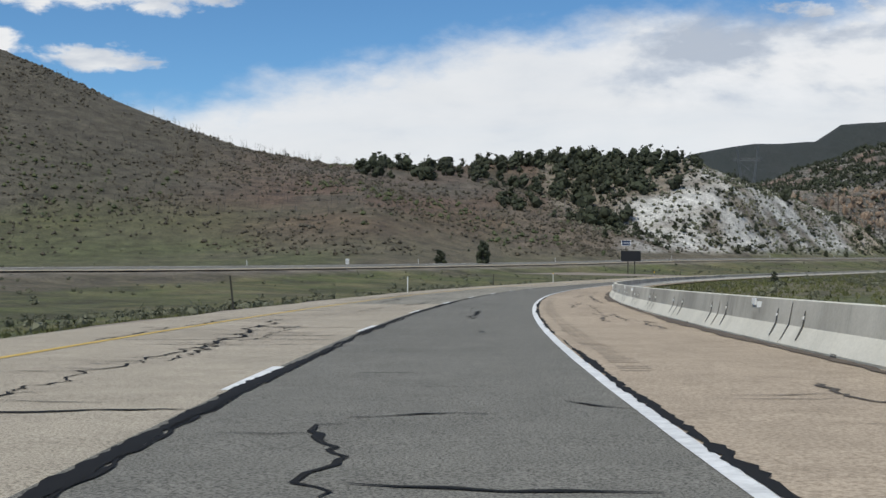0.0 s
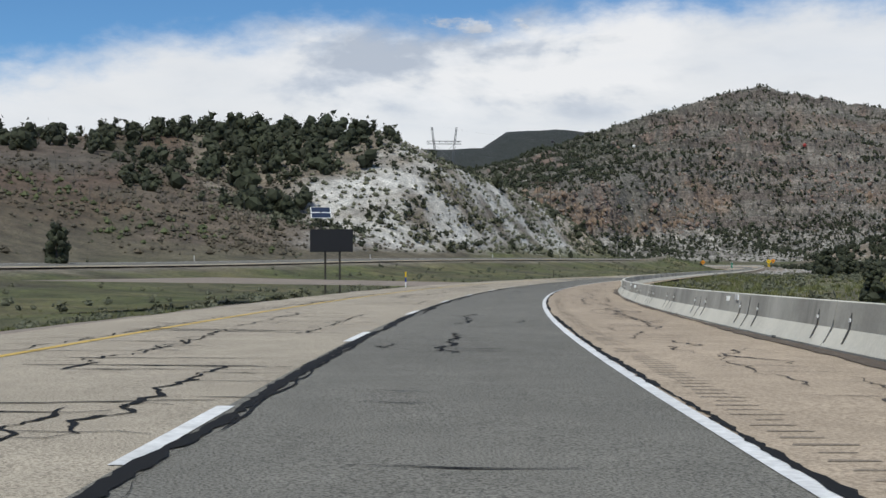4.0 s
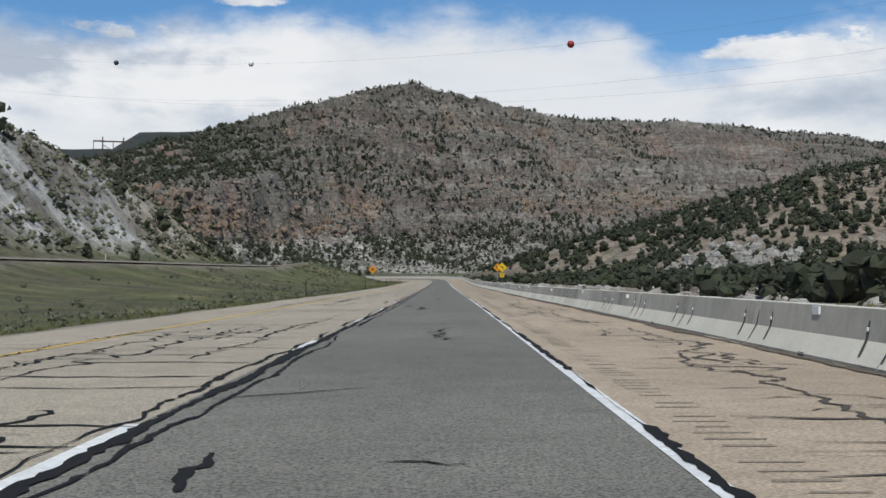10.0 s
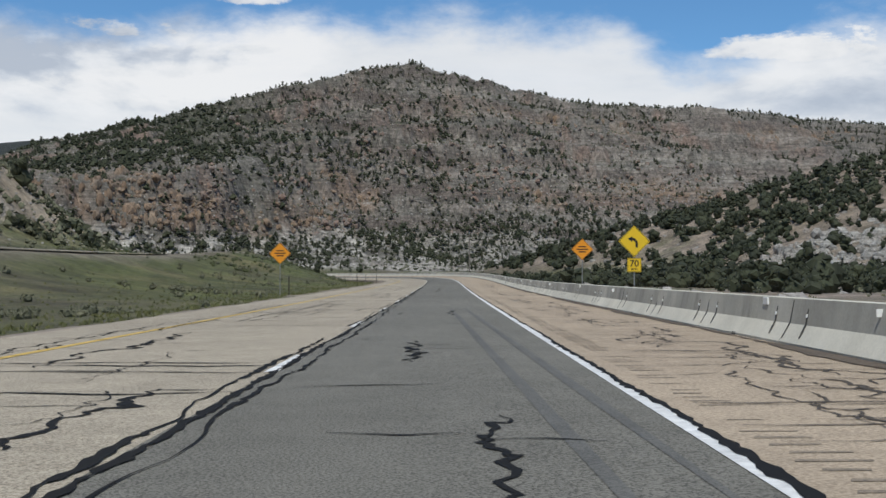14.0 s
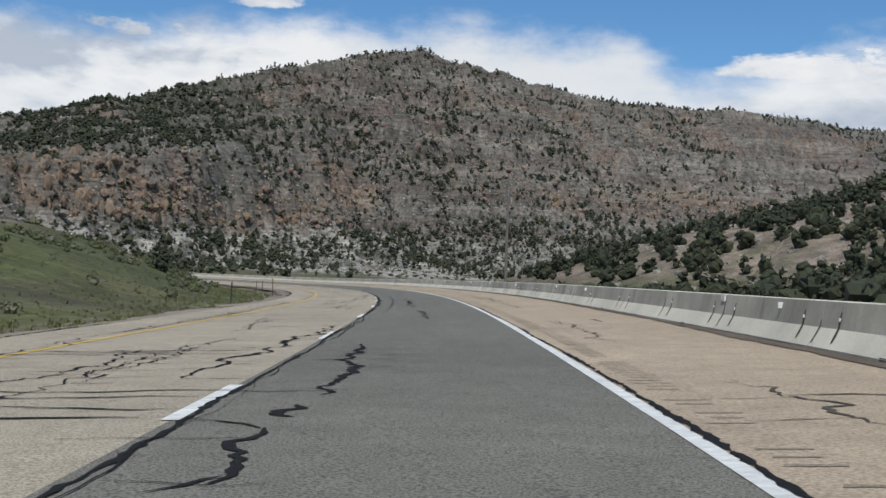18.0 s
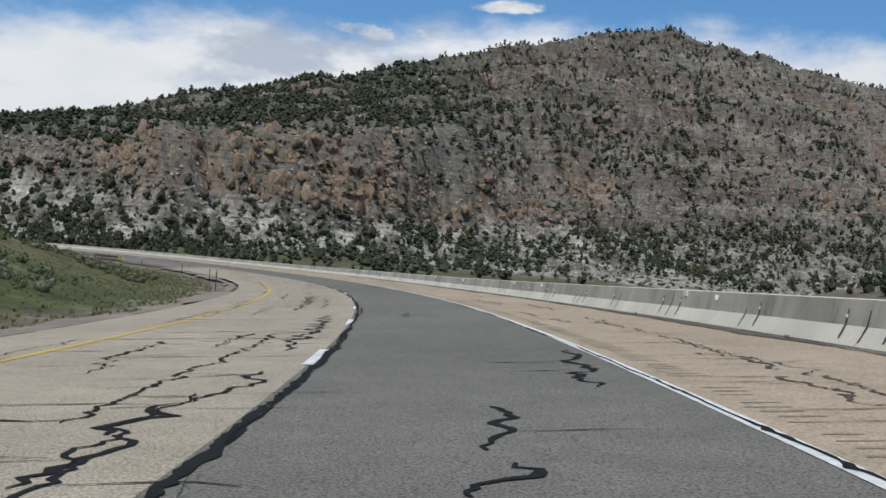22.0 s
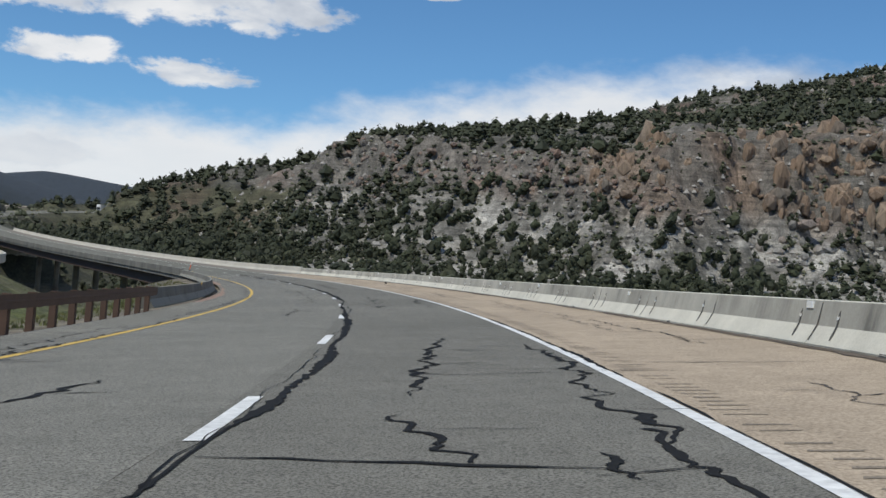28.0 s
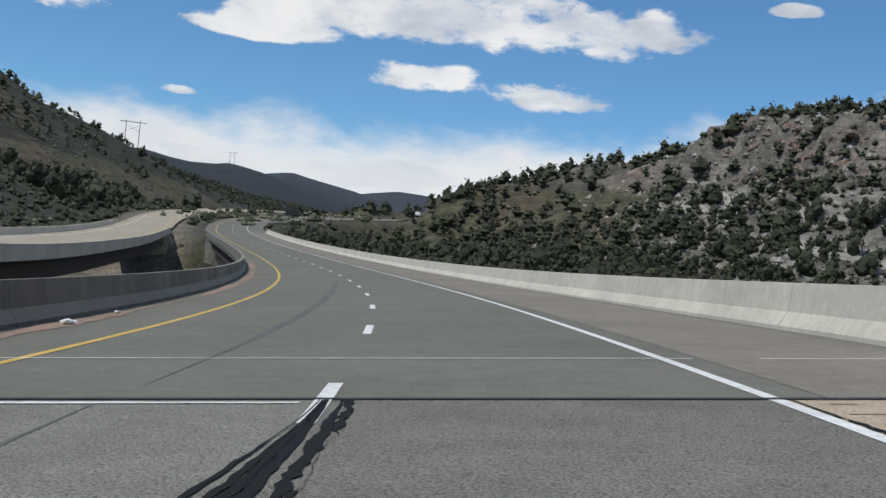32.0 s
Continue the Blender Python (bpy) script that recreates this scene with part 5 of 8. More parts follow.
# stones
stones = [(ICO_V * RNG.uniform(0.55, 1.0, (12, 1)) * (0.6, 0.5, 0.42), ICO_F) for _ in range(6)]
sx, sy = spots(6000, 60, 280, 480, 770, lambda x, y: 0.8 * (ground_z(x, y) > 4.5))
m = clear_of_roads(sx, sy, 20, 9)
scatter("white_stones", stones, sx[m], sy[m], RNG.uniform(0.3, 1.1, m.sum()) , STONE, "white broken stones on the pale slope", "stones", 0.1)
sx, sy = spots(16000, 200, 1300, 1360, 1760, lambda x, y: np.where(face_zone(x, y)[1] < 1.2, 0.8, 0.3))
scatter("talus_stones", [(OCT_V * RNG.uniform(0.4, 0.8, (6, 1)), OCT_F) for _ in range(6)], sx, sy, RNG.uniform(0.6, 2.6, len(sx)), STONE, "grey boulders strewn below the cliffs", "stones", 0.1)


def rock_build(n, red=False):
    g = n.node("ShaderNodeNewGeometry")
    p = g.outputs["Position"]
    slow = n.noise(p, 0.025, 4.0, 0.6)
    streak = n.node("ShaderNodeVectorMath", {0: p, 1: (0.6, 0.6, 0.12)}, operation="MULTIPLY")
    run_ = n.noise(streak, 1.0, 6.0, 0.7, 0.3)
    fine = n.noise(p, 1.3, 6.0, 0.7)
    k = n.math("ADD", n.math("MULTIPLY", slow, 0.8), n.math("MULTIPLY", g.outputs["Random Per Island"], 0.45))
    c = n.ramp(k, [(0.30, (0.155, 0.146, 0.130)), (0.50, (0.195, 0.170, 0.146)), (0.66, (0.235, 0.180, 0.148)), (0.76, (0.255, 0.170, 0.130)), (0.9, (0.29, 0.235, 0.19))])
    if red:
        c = n.ramp(k, [(0.30, (0.150, 0.135, 0.112)), (0.50, (0.205, 0.152, 0.112)), (0.68, (0.262, 0.180, 0.120)), (0.9, (0.31, 0.24, 0.175))])
    low = n.math("MULTIPLY", n.step(n.node("ShaderNodeSeparateXYZ", {0: p}).outputs[2], 34.0 if red else 46.0, 26.0 if red else 30.0), n.ramp(slow, [(0.35, 0.3), (0.6, 1.0)]))
    c = n.mix(low, c, (0.38, 0.365, 0.33))
    layers = n.noise(n.node("ShaderNodeVectorMath", {0: p, 1: (0.03, 0.03, 0.9)}, operation="MULTIPLY"), 1.0, 5.0, 0.7, 0.5)
    c = n.node("ShaderNodeMix", {0: low, 6: c, 7: n.ramp(layers, [(0.38, 0.45), (0.5, 1.0), (0.64, 1.2)])}, data_type="RGBA", blend_type="MULTIPLY").outputs[2]
    f = n.ramp(run_, [(0.3, 0.5), (0.5, 1.0), (0.7, 1.25)])
    c = n.node("ShaderNodeMix", {0: 1.0, 6: c, 7: f}, data_type="RGBA", blend_type="MULTIPLY").outputs[2]
    return c, 0.93, (n.math("ADD", fine, n.math("MULTIPLY", run_, 2.0)), 0.8, 0.5), 0.0


CRAG = material("grey_brown_crag", rock_build)
RED_CRAG = material("dull_red_crag", lambda n: rock_build(n, True))


def crag(wide, tall, rng):
    """A broken block of rock, one metre in scale, its foot sunk."""
    v = ICO_V * rng.uniform(0.72, 1.12, (12, 1)) * rng.uniform(0.8, 1.15, (12, 3))
    v = np.sign(v) * np.abs(v) ** 0.75 * (wide / 2, wide / 2, tall * 0.6)
    v[:, 2] += tall * 0.3
    return v, ICO_F


def cluster(n, wide, tall, rng):
    """A few blocks standing against one another."""
    out = []
    for i in range(n):
        v, f = crag(wide * rng.uniform(0.6, 1.1), tall * rng.uniform(0.5, 1.0), rng)
        out.append((v + (rng.normal(0, 0.28), rng.normal(0, 0.16), -0.1 * i), f))
    return joined(out)


pillars = [cluster(3, 0.8, 0.75, RNG) for _ in range(9)]
sx, sy = spots(26000, 195, 1250, 1360, 1720, lambda x, y: np.where((face_zone(x, y)[1] > -0.15) & (face_zone(x, y)[1] < 1.05), np.clip(0.7 + 1.0 * fbm(x, y, 60, 3, 89), 0, 1) * (1 - 0.6 * sstep(x, 650, 800)), np.where(face_zone(x, y)[2] < 0.9, 0.14 * (x > 640), 0.0)))
size = (2.2 + 6.5 * RNG.random(len(sx)) ** 1.6) * np.interp(sx, [200, 380, 420, 690, 710], [0.6, 0.7, 1.15, 1.15, 1.0])
m = red_rock(sx, sy, ground_z(sx, sy)) > 0.4
scatter("cliff_crags", pillars, sx[~m], sy[~m], size[~m], CRAG, "brown and grey broken rock of the mountain's cliffs", "cliff", 0.30)
scatter("red_crags", pillars, sx[m], sy[m], size[m], RED_CRAG, "dull red broken rock of the mountain's cliffs", "cliff", 0.30)
blocks = [cluster(4, 0.62, 1.3, RNG) for _ in range(8)]
sx, sy = spots(60000, 365, 1650, 1375, 1760, lambda x, y: np.clip(red_rock(x, y, ground_z(x, y)) * np.clip(0.35 + 1.2 * fbm(x, y, 30, 3, 92), 0, 1), 0, 1) * np.where(x < 540, 0.36, 0.12))
scatter("cliff_blocks", blocks, sx, sy, (3.0 + 8.0 * RNG.random(len(sx)) ** 1.8) * np.where(sx < 540, 1.25, 0.8), RED_CRAG, "great broken blocks of tan and dull red rock in the cliff", "cliff", 0.36)
bluffs = [joined([crag(0.9, 0.6, RNG), (lambda q: (q[0] * (1, 1, 0.9) + (0.42, 0.12, -0.08), q[1]))(crag(0.7, 0.4, RNG)), (lambda q: (q[0] + (-0.4, 0.15, 0.05), q[1]))(crag(0.6, 0.5, RNG))]) for _ in range(6)]
sx, sy = spots(4200, 235, 640, 1366, 1490, lambda x, y: np.where(face_zone(x, y)[1] < 0.35, np.clip(0.35 + 1.2 * fbm(x, y, 40, 3, 90), 0, 1), 0.0))
scatter("pale_bluffs", bluffs, sx, sy, RNG.uniform(1.5, 5.0, len(sx)), CRAG, "pale grey broken rock bluffs below the cliffs", "bluffs", 0.42)
scatter("foot_stones", stones, foot_rocks[:, 0], foot_rocks[:, 1], RNG.uniform(0.5, 2.4, len(foot_rocks)), STONE, "pale broken stones on the earth beyond the barrier", "stones", 0.1)
sx, sy = spots(260, 446, 482, 668, 726, lambda x, y: np.ones_like(x))
scatter("rock_outcrop", pillars, sx, sy, RNG.uniform(2.0, 5.5, len(sx)), CRAG, "rough pinkish outcrop at the foot of the wooded hill", "outcrop", 0.15)
sx, sy = spots(1400, 400, 640, 600, 900, lambda x, y: np.clip(fbm(x, y, 40, 3, 87) * 2, 0, 1) * (ground_z(x, y) > 1) * (ground_z(x, y) < 25))
m = clear_of_roads(sx, sy, 26, 30)
scatter("bluff_blocks", stones, sx[m], sy[m], RNG.uniform(1.2, 4.5, m.sum()), CRAG, "pinkish rock ledges on the wooded hillside", "rocks", 0.1)


# ---- sealed cracks, tyre marks and rumble strips ----
CRACK = np.random.default_rng(11)


def track(s, u, w, h, points=road_points):
    """A flat ribbon through places (s, u) with widths w: vertices and quads."""
    s, u, w = np.asarray(s, float), np.asarray(u, float), np.asarray(w, float)
    ds, du = np.gradient(s), np.gradient(u)
    n = np.hypot(ds, du) + 1e-9
    a = points(s - du / n * -w / 2, u - ds / n * w / 2, h)
    b = points(s + du / n * -w / 2, u + ds / n * w / 2, h)
    v = np.stack([a, b], 1).reshape(-1, 3)
    i = np.arange(len(s) - 1) * 2
    return v, np.stack([i, i + 1, i + 3, i + 2], -1)


def broken_line(s, u, w, times=2):
    """Breaks a line into ever smaller crooked pieces."""
    q = np.stack([np.asarray(s, float), np.asarray(u, float), np.asarray(w, float)], -1)
    for _ in range(times):
        d = q[1:, :2] - q[:-1, :2]
        long_ = np.linalg.norm(d, axis=1)
        mid = (q[1:] + q[:-1]) / 2
        mid[:, :2] += np.stack([-d[:, 1], d[:, 0]], -1) * CRACK.normal(0, 0.13, (len(d), 1))
        mid[:, 2] *= CRACK.uniform(0.7, 1.3, len(d))
        out = np.empty((len(q) * 2 - 1, 3))
        out[0::2], out[1::2] = q, mid
        q = out
    return q[:, 0], q[:, 1], q[:, 2]


def long_crack(s0, length, u, sway, width):
    """A sealed crack that runs along the road, with sideways jogs and blots."""
    s, us, w = [s0], [u], [width * 0.2]
    while s[-1] < s0 + length:
        s.append(s[-1] + CRACK.uniform(0.15, 0.9))
        us.append(us[-1] + CRACK.normal(0, sway * 0.3) + (u - us[-1]) * 0.12)
        w.append(width * CRACK.uniform(0.35, 1.25))
        if CRACK.random() < 0.6:
            side = -1 if us[-1] > u else 1
            if CRACK.random() < 0.3:
                side = -side
            s.append(s[-1] + CRACK.uniform(-0.06, 0.10))
            us.append(us[-1] + side * CRACK.uniform(0.2, 1.1) * sway)
            w.append(width * CRACK.uniform(0.2, 0.7))
    w[-1] = width * 0.15
    return broken_line(s, us, w, 2)


def cross_crack(s0, u0, u1, width):
    """A thin sealed crack across the lane."""
    k = max(5, int(abs(u1 - u0) / 0.22))
    u = np.linspace(u0, u1, k)
    s = s0 + np.cumsum(CRACK.normal(0, 0.055, k)) + CRACK.normal(0, 0.04) * (u - u0)
    w = width * (0.5 + CRACK.random(k) * 0.8) * np.clip(np.minimum(np.arange(k), np.arange(k)[::-1]) / 2.0, 0.3, 1)
    return s, u, w


def seam(a, b, u, wander, width, step=0.3, seed=0):
    s = np.arange(a, b, step)
    us = u + wander * fbm(s, s * 0 + seed, 9, 4, 91) + 0.02 * CRACK.normal(0, 1, len(s))
    w = width * np.clip(0.7 + 1.0 * fbm(s, s * 0 + seed + 5, 5, 4, 93) + CRACK.normal(0, 0.09, len(s)), 0.12, 2.2)
    return s, us, w


def strand(a, b, u, wander, width, seed, gaps=0.0, size=3.0):
    """A ragged run of tar whose two edges wander by themselves; u and width may be keyed along the road."""
    s = np.arange(a, b, 0.14)
    at = keyed(u, s) if isinstance(u, list) else u
    wide = keyed(width, s) if isinstance(width, list) else width
    mid = at + wander * fbm(s, s * 0 + seed, size, 4, 91, 0.6)
    half = wide / 2 * np.clip(0.8 + 0.75 * fbm(s, s * 0 + seed + 5, 2.2, 3, 93, 0.6) - gaps * (fbm(s, s * 0 + seed + 9, 7, 3, 95) > 0.35), 0.05, 2)
    right = mid + half + 0.016 * CRACK.normal(0, 1, len(s)) * (half > 0.02)
    left = mid - half - 0.016 * CRACK.normal(0, 1, len(s)) * (half > 0.02)
    v = np.stack([road_points(s, left, 0.010), road_points(s, np.maximum(right, left + 0.004), 0.010)], 1).reshape(-1, 3)
    i = np.arange(len(s) - 1) * 2
    return v, np.stack([i, i + 1, i + 3, i + 2], -1)


def whiskers(pieces):
    """Thin threads of tar running sideways from the cracks."""
    out = []
    for s, u, w in pieces:
        for _ in range(int(len(s) / 14)):
            i = int(CRACK.integers(0, len(s)))
            side = CRACK.choice([-1, 1])
            out.append(cross_crack(s[i], u[i], u[i] + side * CRACK.uniform(0.3, 1.3), CRACK.uniform(0.03, 0.06)))
    return pieces + out


def sealed(name, pieces, h, mat, label, category):
    v, f = joined([track(*p, h) for p in pieces])
    ob = new(name, fast_mesh(name, v, f, mat))
    return tagged(ob, label, category, kind="stuff")


END = BRIDGE[0]
WIDE = [(-40, 0.13), (60, 0.15), (180, 0.14), (255, 0.17), (300, 0.20), (340, 0.17), (400, 0.09), (520, 0.07), (590, 0.05), (650, 0.05), (690, 0.10), (720, 0.10), (840, 0.08), (930, 0.08), (1000, 0.09), (1030, 0.16), (1060, 0.25), (1100, 0.26), (1118, 0.09), (1140, 0.07)]
v, f = joined([
    strand(-40, END, [(-40, -1.70), (330, -1.68), (430, -1.80), (700, -1.72), (850, -1.76), (960, -1.72), (985, -1.66), (996, -1.58), (1003, -1.42), (1012, -1.48), (1020, -1.58), (1031, -1.76), (1039, -1.57), (1052, -1.66), (1140, -1.66)], 0.07, WIDE, 1),
    strand(-40, END, [(-40, -1.62), (300, -1.55), (470, -1.55), (600, -1.66), (960, -1.70), (1030, -1.55), (1140, -1.58)], 0.10, [(-40, 0.055), (570, 0.05), (600, 0.015), (650, 0.015), (690, 0.05), (960, 0.02), (1010, 0.01), (1050, 0.06), (1140, 0.06)], 14, 1.3, 2.0),
    strand(240, 600, [(240, -1.75), (440, -1.98), (520, -1.95), (600, -1.75)], 0.16, 0.06, 23, 1.0, 2.6),
    strand(-40, END, [(-40, 1.87), (190, 1.87), (225, 1.79), (246, 1.70), (270, 1.69), (284, 1.77), (330, 1.79), (480, 1.79), (530, 1.85), (620, 1.87), (690, 1.92), (765, 1.92), (800, 1.78), (900, 1.77), (1000, 1.91), (1140, 1.93)], 0.035, [(-40, 0.085), (200, 0.085), (245, 0.10), (300, 0.11), (340, 0.085), (500, 0.07), (690, 0.06), (765, 0.06), (800, 0.05), (985, 0.06), (1140, 0.06)], 2, 0.6)])
tagged(new("seam_sealant", fast_mesh("seam_sealant", v, f, SEALANT)), "black tar sealing the seams beside the lane lines", "sealant", kind="stuff")
def zigzag(s0, u0, s1, u1, width, sway=0.11):
    """A crooked sealed crack between two places, with sideways jogs and thinning ends."""
    n = max(4, int(abs(s1 - s0) / 0.45) + int(abs(u1 - u0) / 0.3))
    k = np.linspace(0, 1, n)
    bow = np.minimum(1.0, 4 * np.minimum(k, 1 - k) + 0.15)
    jog = CRACK.choice([-1.0, 1.0], n) * CRACK.uniform(0.1, 1.3, n) * sway * bow
    s = s0 + (s1 - s0) * k + CRACK.normal(0, 0.05, n) * bow
    u = u0 + (u1 - u0) * k + jog + 0.6 * sway * np.sin(k * n * 0.5 + CRACK.random() * 6) * bow
    w = width * CRACK.uniform(0.5, 1.25, n) * np.clip(3 * np.minimum(k, 1 - k) + 0.3, 0.3, 1)
    return broken_line(s, u, w, 2)


# where the larger cracks run: metres along and across, from end to end
EDGE_BRANCHES = [(254.2, 1.65, 253.1, 1.3), (256.3, 1.65, 255.6, 1.4), (261.5, 1.5, 260.9, 1.35)]
LANE_CRACKS = [(8.9, -0.5, 5.9, -0.35), (42.2, -0.25, 41.1, -0.25), (78.4, -0.1, 77.2, 0.3), (112.6, 0.5, 111.9, 0.45), (220.9, -1.1, 217.7, -1.05), (223.2, -1, 221.1, -0.75), (252.3, -0.85, 223.2, -1), (254.2, -1.55, 253.1, -0.9), (258.6, -1.25, 254.5, -1.15), (275.9, -1.75, 258.6, -1.25), (289.2, -0.3, 288.3, 0.3), (298.8, -0.5, 292.4, -0.4), (325.7, -0.35, 325.1, -0.3), (329.5, -0.5, 326.1, -0.3), (360.5, -1, 359.1, -0.95), (396.9, -0.3, 395.9, -0.5), (401.1, -0.6, 396.9, -0.3), (404.6, -1.1, 400.6, -1.05), (438.7, 0.4, 435.6, 0.4), (442.3, -0.1, 438.7, -0.4), (466.7, -0.1, 464.9, -0.1), (474.6, -0.4, 467.4, -0.05)]
LANE_CRACKS += [(483, -0.3, 474.6, -0.4), (514.5, -0.4, 509.6, -0.3), (644.1, -1.1, 641.7, -1), (645.7, -1, 644.8, -0.95), (655.3, -1.05, 646.6, -0.9), (698.4, -0.4, 681, -0.35), (713, -0.25, 711.9, -0.2), (714.7, -0.1, 713, -0.25), (721.2, -0.25, 717.4, 0.2), (748.7, -0.5, 747.6, 0.15), (748.7, 1.3, 747.2, 1.3), (750.1, 0.25, 749.2, -0.3), (754.3, -0.15, 750, -0.1), (774.6, 0.1, 754.3, -0.15), (783.6, 0.05, 782.5, -0.25), (786.6, 0.05, 784.1, -0.1), (794.1, 1.55, 788.3, 1.15), (824.8, -0.25, 822.4, -0.15), (854.5, 1.2, 853.1, 1.25), (857.5, -0.5, 855.5, -0.35), (860.7, 1.15, 856.2, 1.05), (865.7, -0.4, 861.7, -0.4)]
LANE_CRACKS += [(868.6, 1.3, 861.2, 1.15), (893.7, -0.1, 892.9, 0.2), (894.2, 1.05, 892.9, 1.05), (899.9, -0.05, 896.8, 0), (995.9, 0.85, 994.9, 0.9), (998, -0.4, 995.5, 0.05), (999.6, 1.45, 996.3, 1.3), (1008, 1.5, 999.6, 1.45), (1009.9, 0.25, 999.6, -0.35), (1031.2, 1.1, 1029.6, 1.15), (1032, -0.4, 1029.6, -0.45), (1037.7, -0.15, 1034.8, -0.5), (1041.4, 1.3, 1033.9, 1.15), (1046.4, -0.2, 1038.1, -0.35), (1066.1, -1.2, 1064.9, -1.1), (1067, 1.3, 1065.2, 1.35), (1068.8, 1.45, 1067.4, 1.4), (1068.9, -0.25, 1067.7, -0.5), (1074.3, -0.45, 1069.2, -0.25), (1088.1, -0.2, 1074.6, -0.4), (1104.7, 1.2, 1103.3, 1.25), (1106.3, -0.3, 1102, -0.35)]
LANE_CRACKS += [(1107.3, 0.15, 1104.6, 0.45)]
CROSS_CRACKS = []
CROSS_CRACKS += [(6.3, -0.25, 6, 1.3), (9.3, -0.5, 9.3, 0.6), (10.5, 1.2, 10, 1.65), (42.4, -1.8, 42.2, -0.3), (45.2, -1.75, 44.7, -0.3), (76.6, -0.3, 77.1, 0.15), (78.3, -0.8, 78.2, -0.1), (116.8, 0.35, 116.1, 1.6), (219.6, -1, 219.6, -0.35), (223, -1.4, 221.7, -0.2), (225.6, -1.15, 224.9, -0.05), (253.6, -0.95, 253.5, -0.25), (254.5, -1.65, 254.4, -1.05), (256.9, -0.95, 256.7, 0), (289.1, -1.65, 289.2, -0.75), (290.5, -1.6, 290.2, 1.05), (295.6, -1.45, 294.7, 0.3), (325.9, -1, 326, -0.4), (360.2, 0.05, 360.2, 0.5), (363.8, -1.65, 364.8, -0.35), (396.7, -0.2, 396.6, 0.3), (398.8, -1.8, 398.2, 0.55)]
CROSS_CRACKS += [(435.4, -1.8, 436.2, 1.7), (506.1, -1.35, 506.3, 0.05), (641.4, -1.3, 641.7, -1), (644.7, -1.65, 644.1, -1.1), (680.7, -1.7, 681, -0.1), (711.9, -0.95, 712, -0.25), (714.1, -1.5, 714.5, 0.15), (753.2, -0.7, 752.9, 0.45), (855.2, -1.25, 855.5, -0.35), (891.8, -1.6, 892.1, 1.15), (995.8, -1.55, 995.6, 0.8), (1032, -1.6, 1032.3, -0.45), (1066.7, -0.9, 1066.4, 0.25), (1066.8, -1.6, 1066.9, -1.05), (1066.9, 0.3, 1066.6, 1.2), (1068.6, -0.2, 1067.7, 0.55), (1068.7, -1.3, 1068.7, -0.2), (1102.4, -1.4, 1102, -0.35), (1104.8, -1.55, 1104.9, -0.4), (1106.3, -1.6, 1106.1, -0.35)]
LEFT_CRACKS = []
LEFT_CRACKS += [(31.3, -4.65, 15.5, -3.35), (50.7, -2.8, 44, -2.8), (55.6, -2.6, 50.7, -2.8), (64.1, -5, 49.3, -4.55), (240.4, -5.4, 223.4, -4.4), (335.8, -4.4, 331.9, -4.45), (380.6, -3.95, 365.9, -4.2), (408.9, -4.55, 401.7, -4.35), (428.1, -4.65, 408.9, -4.55), (437.2, -2.8, 433.2, -2.75), (444.4, -2.75, 437.2, -2.8), (451, -4.45, 436.6, -4.3), (505.9, -2.6, 501.8, -2.6), (518, -4.7, 508.8, -4.7), (610.1, -2.5, 608, -2.6), (614.5, -2.7, 610.5, -2.5), (630.1, -2.25, 614.5, -2.7), (663.9, -2, 648.5, -2.55), (681.1, -2.65, 678.5, -2.5), (714.9, -2.35, 712.7, -2.4), (716.3, -2.25, 714.9, -2.35), (721.1, -2.25, 716.3, -2.25)]
LEFT_CRACKS += [(749.7, -2.4, 748, -2.6), (751.6, -2.65, 749.7, -2.4), (757.3, -2.65, 751.6, -2.65), (784.9, -2.55, 782.8, -2.5), (787.1, -2.4, 784.9, -2.55), (787.8, -2.5, 757.3, -2.65), (790.4, -2.2, 787.1, -2.4), (809.4, -2.5, 794.3, -2.4), (827.1, -3.65, 822.4, -3.65), (834.6, -3.5, 827.1, -3.65), (856, -2.55, 853.4, -2.65), (859.2, -2.6, 856, -2.55), (863.5, -2.5, 859.2, -2.6), (874.1, -2.55, 863.5, -2.5), (890.3, -2.4, 889.1, -2.55), (891.9, -2.5, 890.3, -2.4), (911.8, -3.35, 898.3, -3.2), (1001.4, -3.5, 999, -3.75)]
BUSY = np.array([r[0] for r in LANE_CRACKS] + [r[0] for r in CROSS_CRACKS])
pieces = [zigzag(*r, CRACK.uniform(0.07, 0.12)) for r in LANE_CRACKS]
pieces += [zigzag(*r, 0.09, 0.04) for r in EDGE_BRANCHES]
for a, u0, b, u1 in CROSS_CRACKS:
    k, u, w = cross_crack(0.0, u0, u1, CRACK.uniform(0.05, 0.08))
    pieces.append((k + a + (b - a) * (u - u0) / (u1 - u0), u, w))
s = -30.0
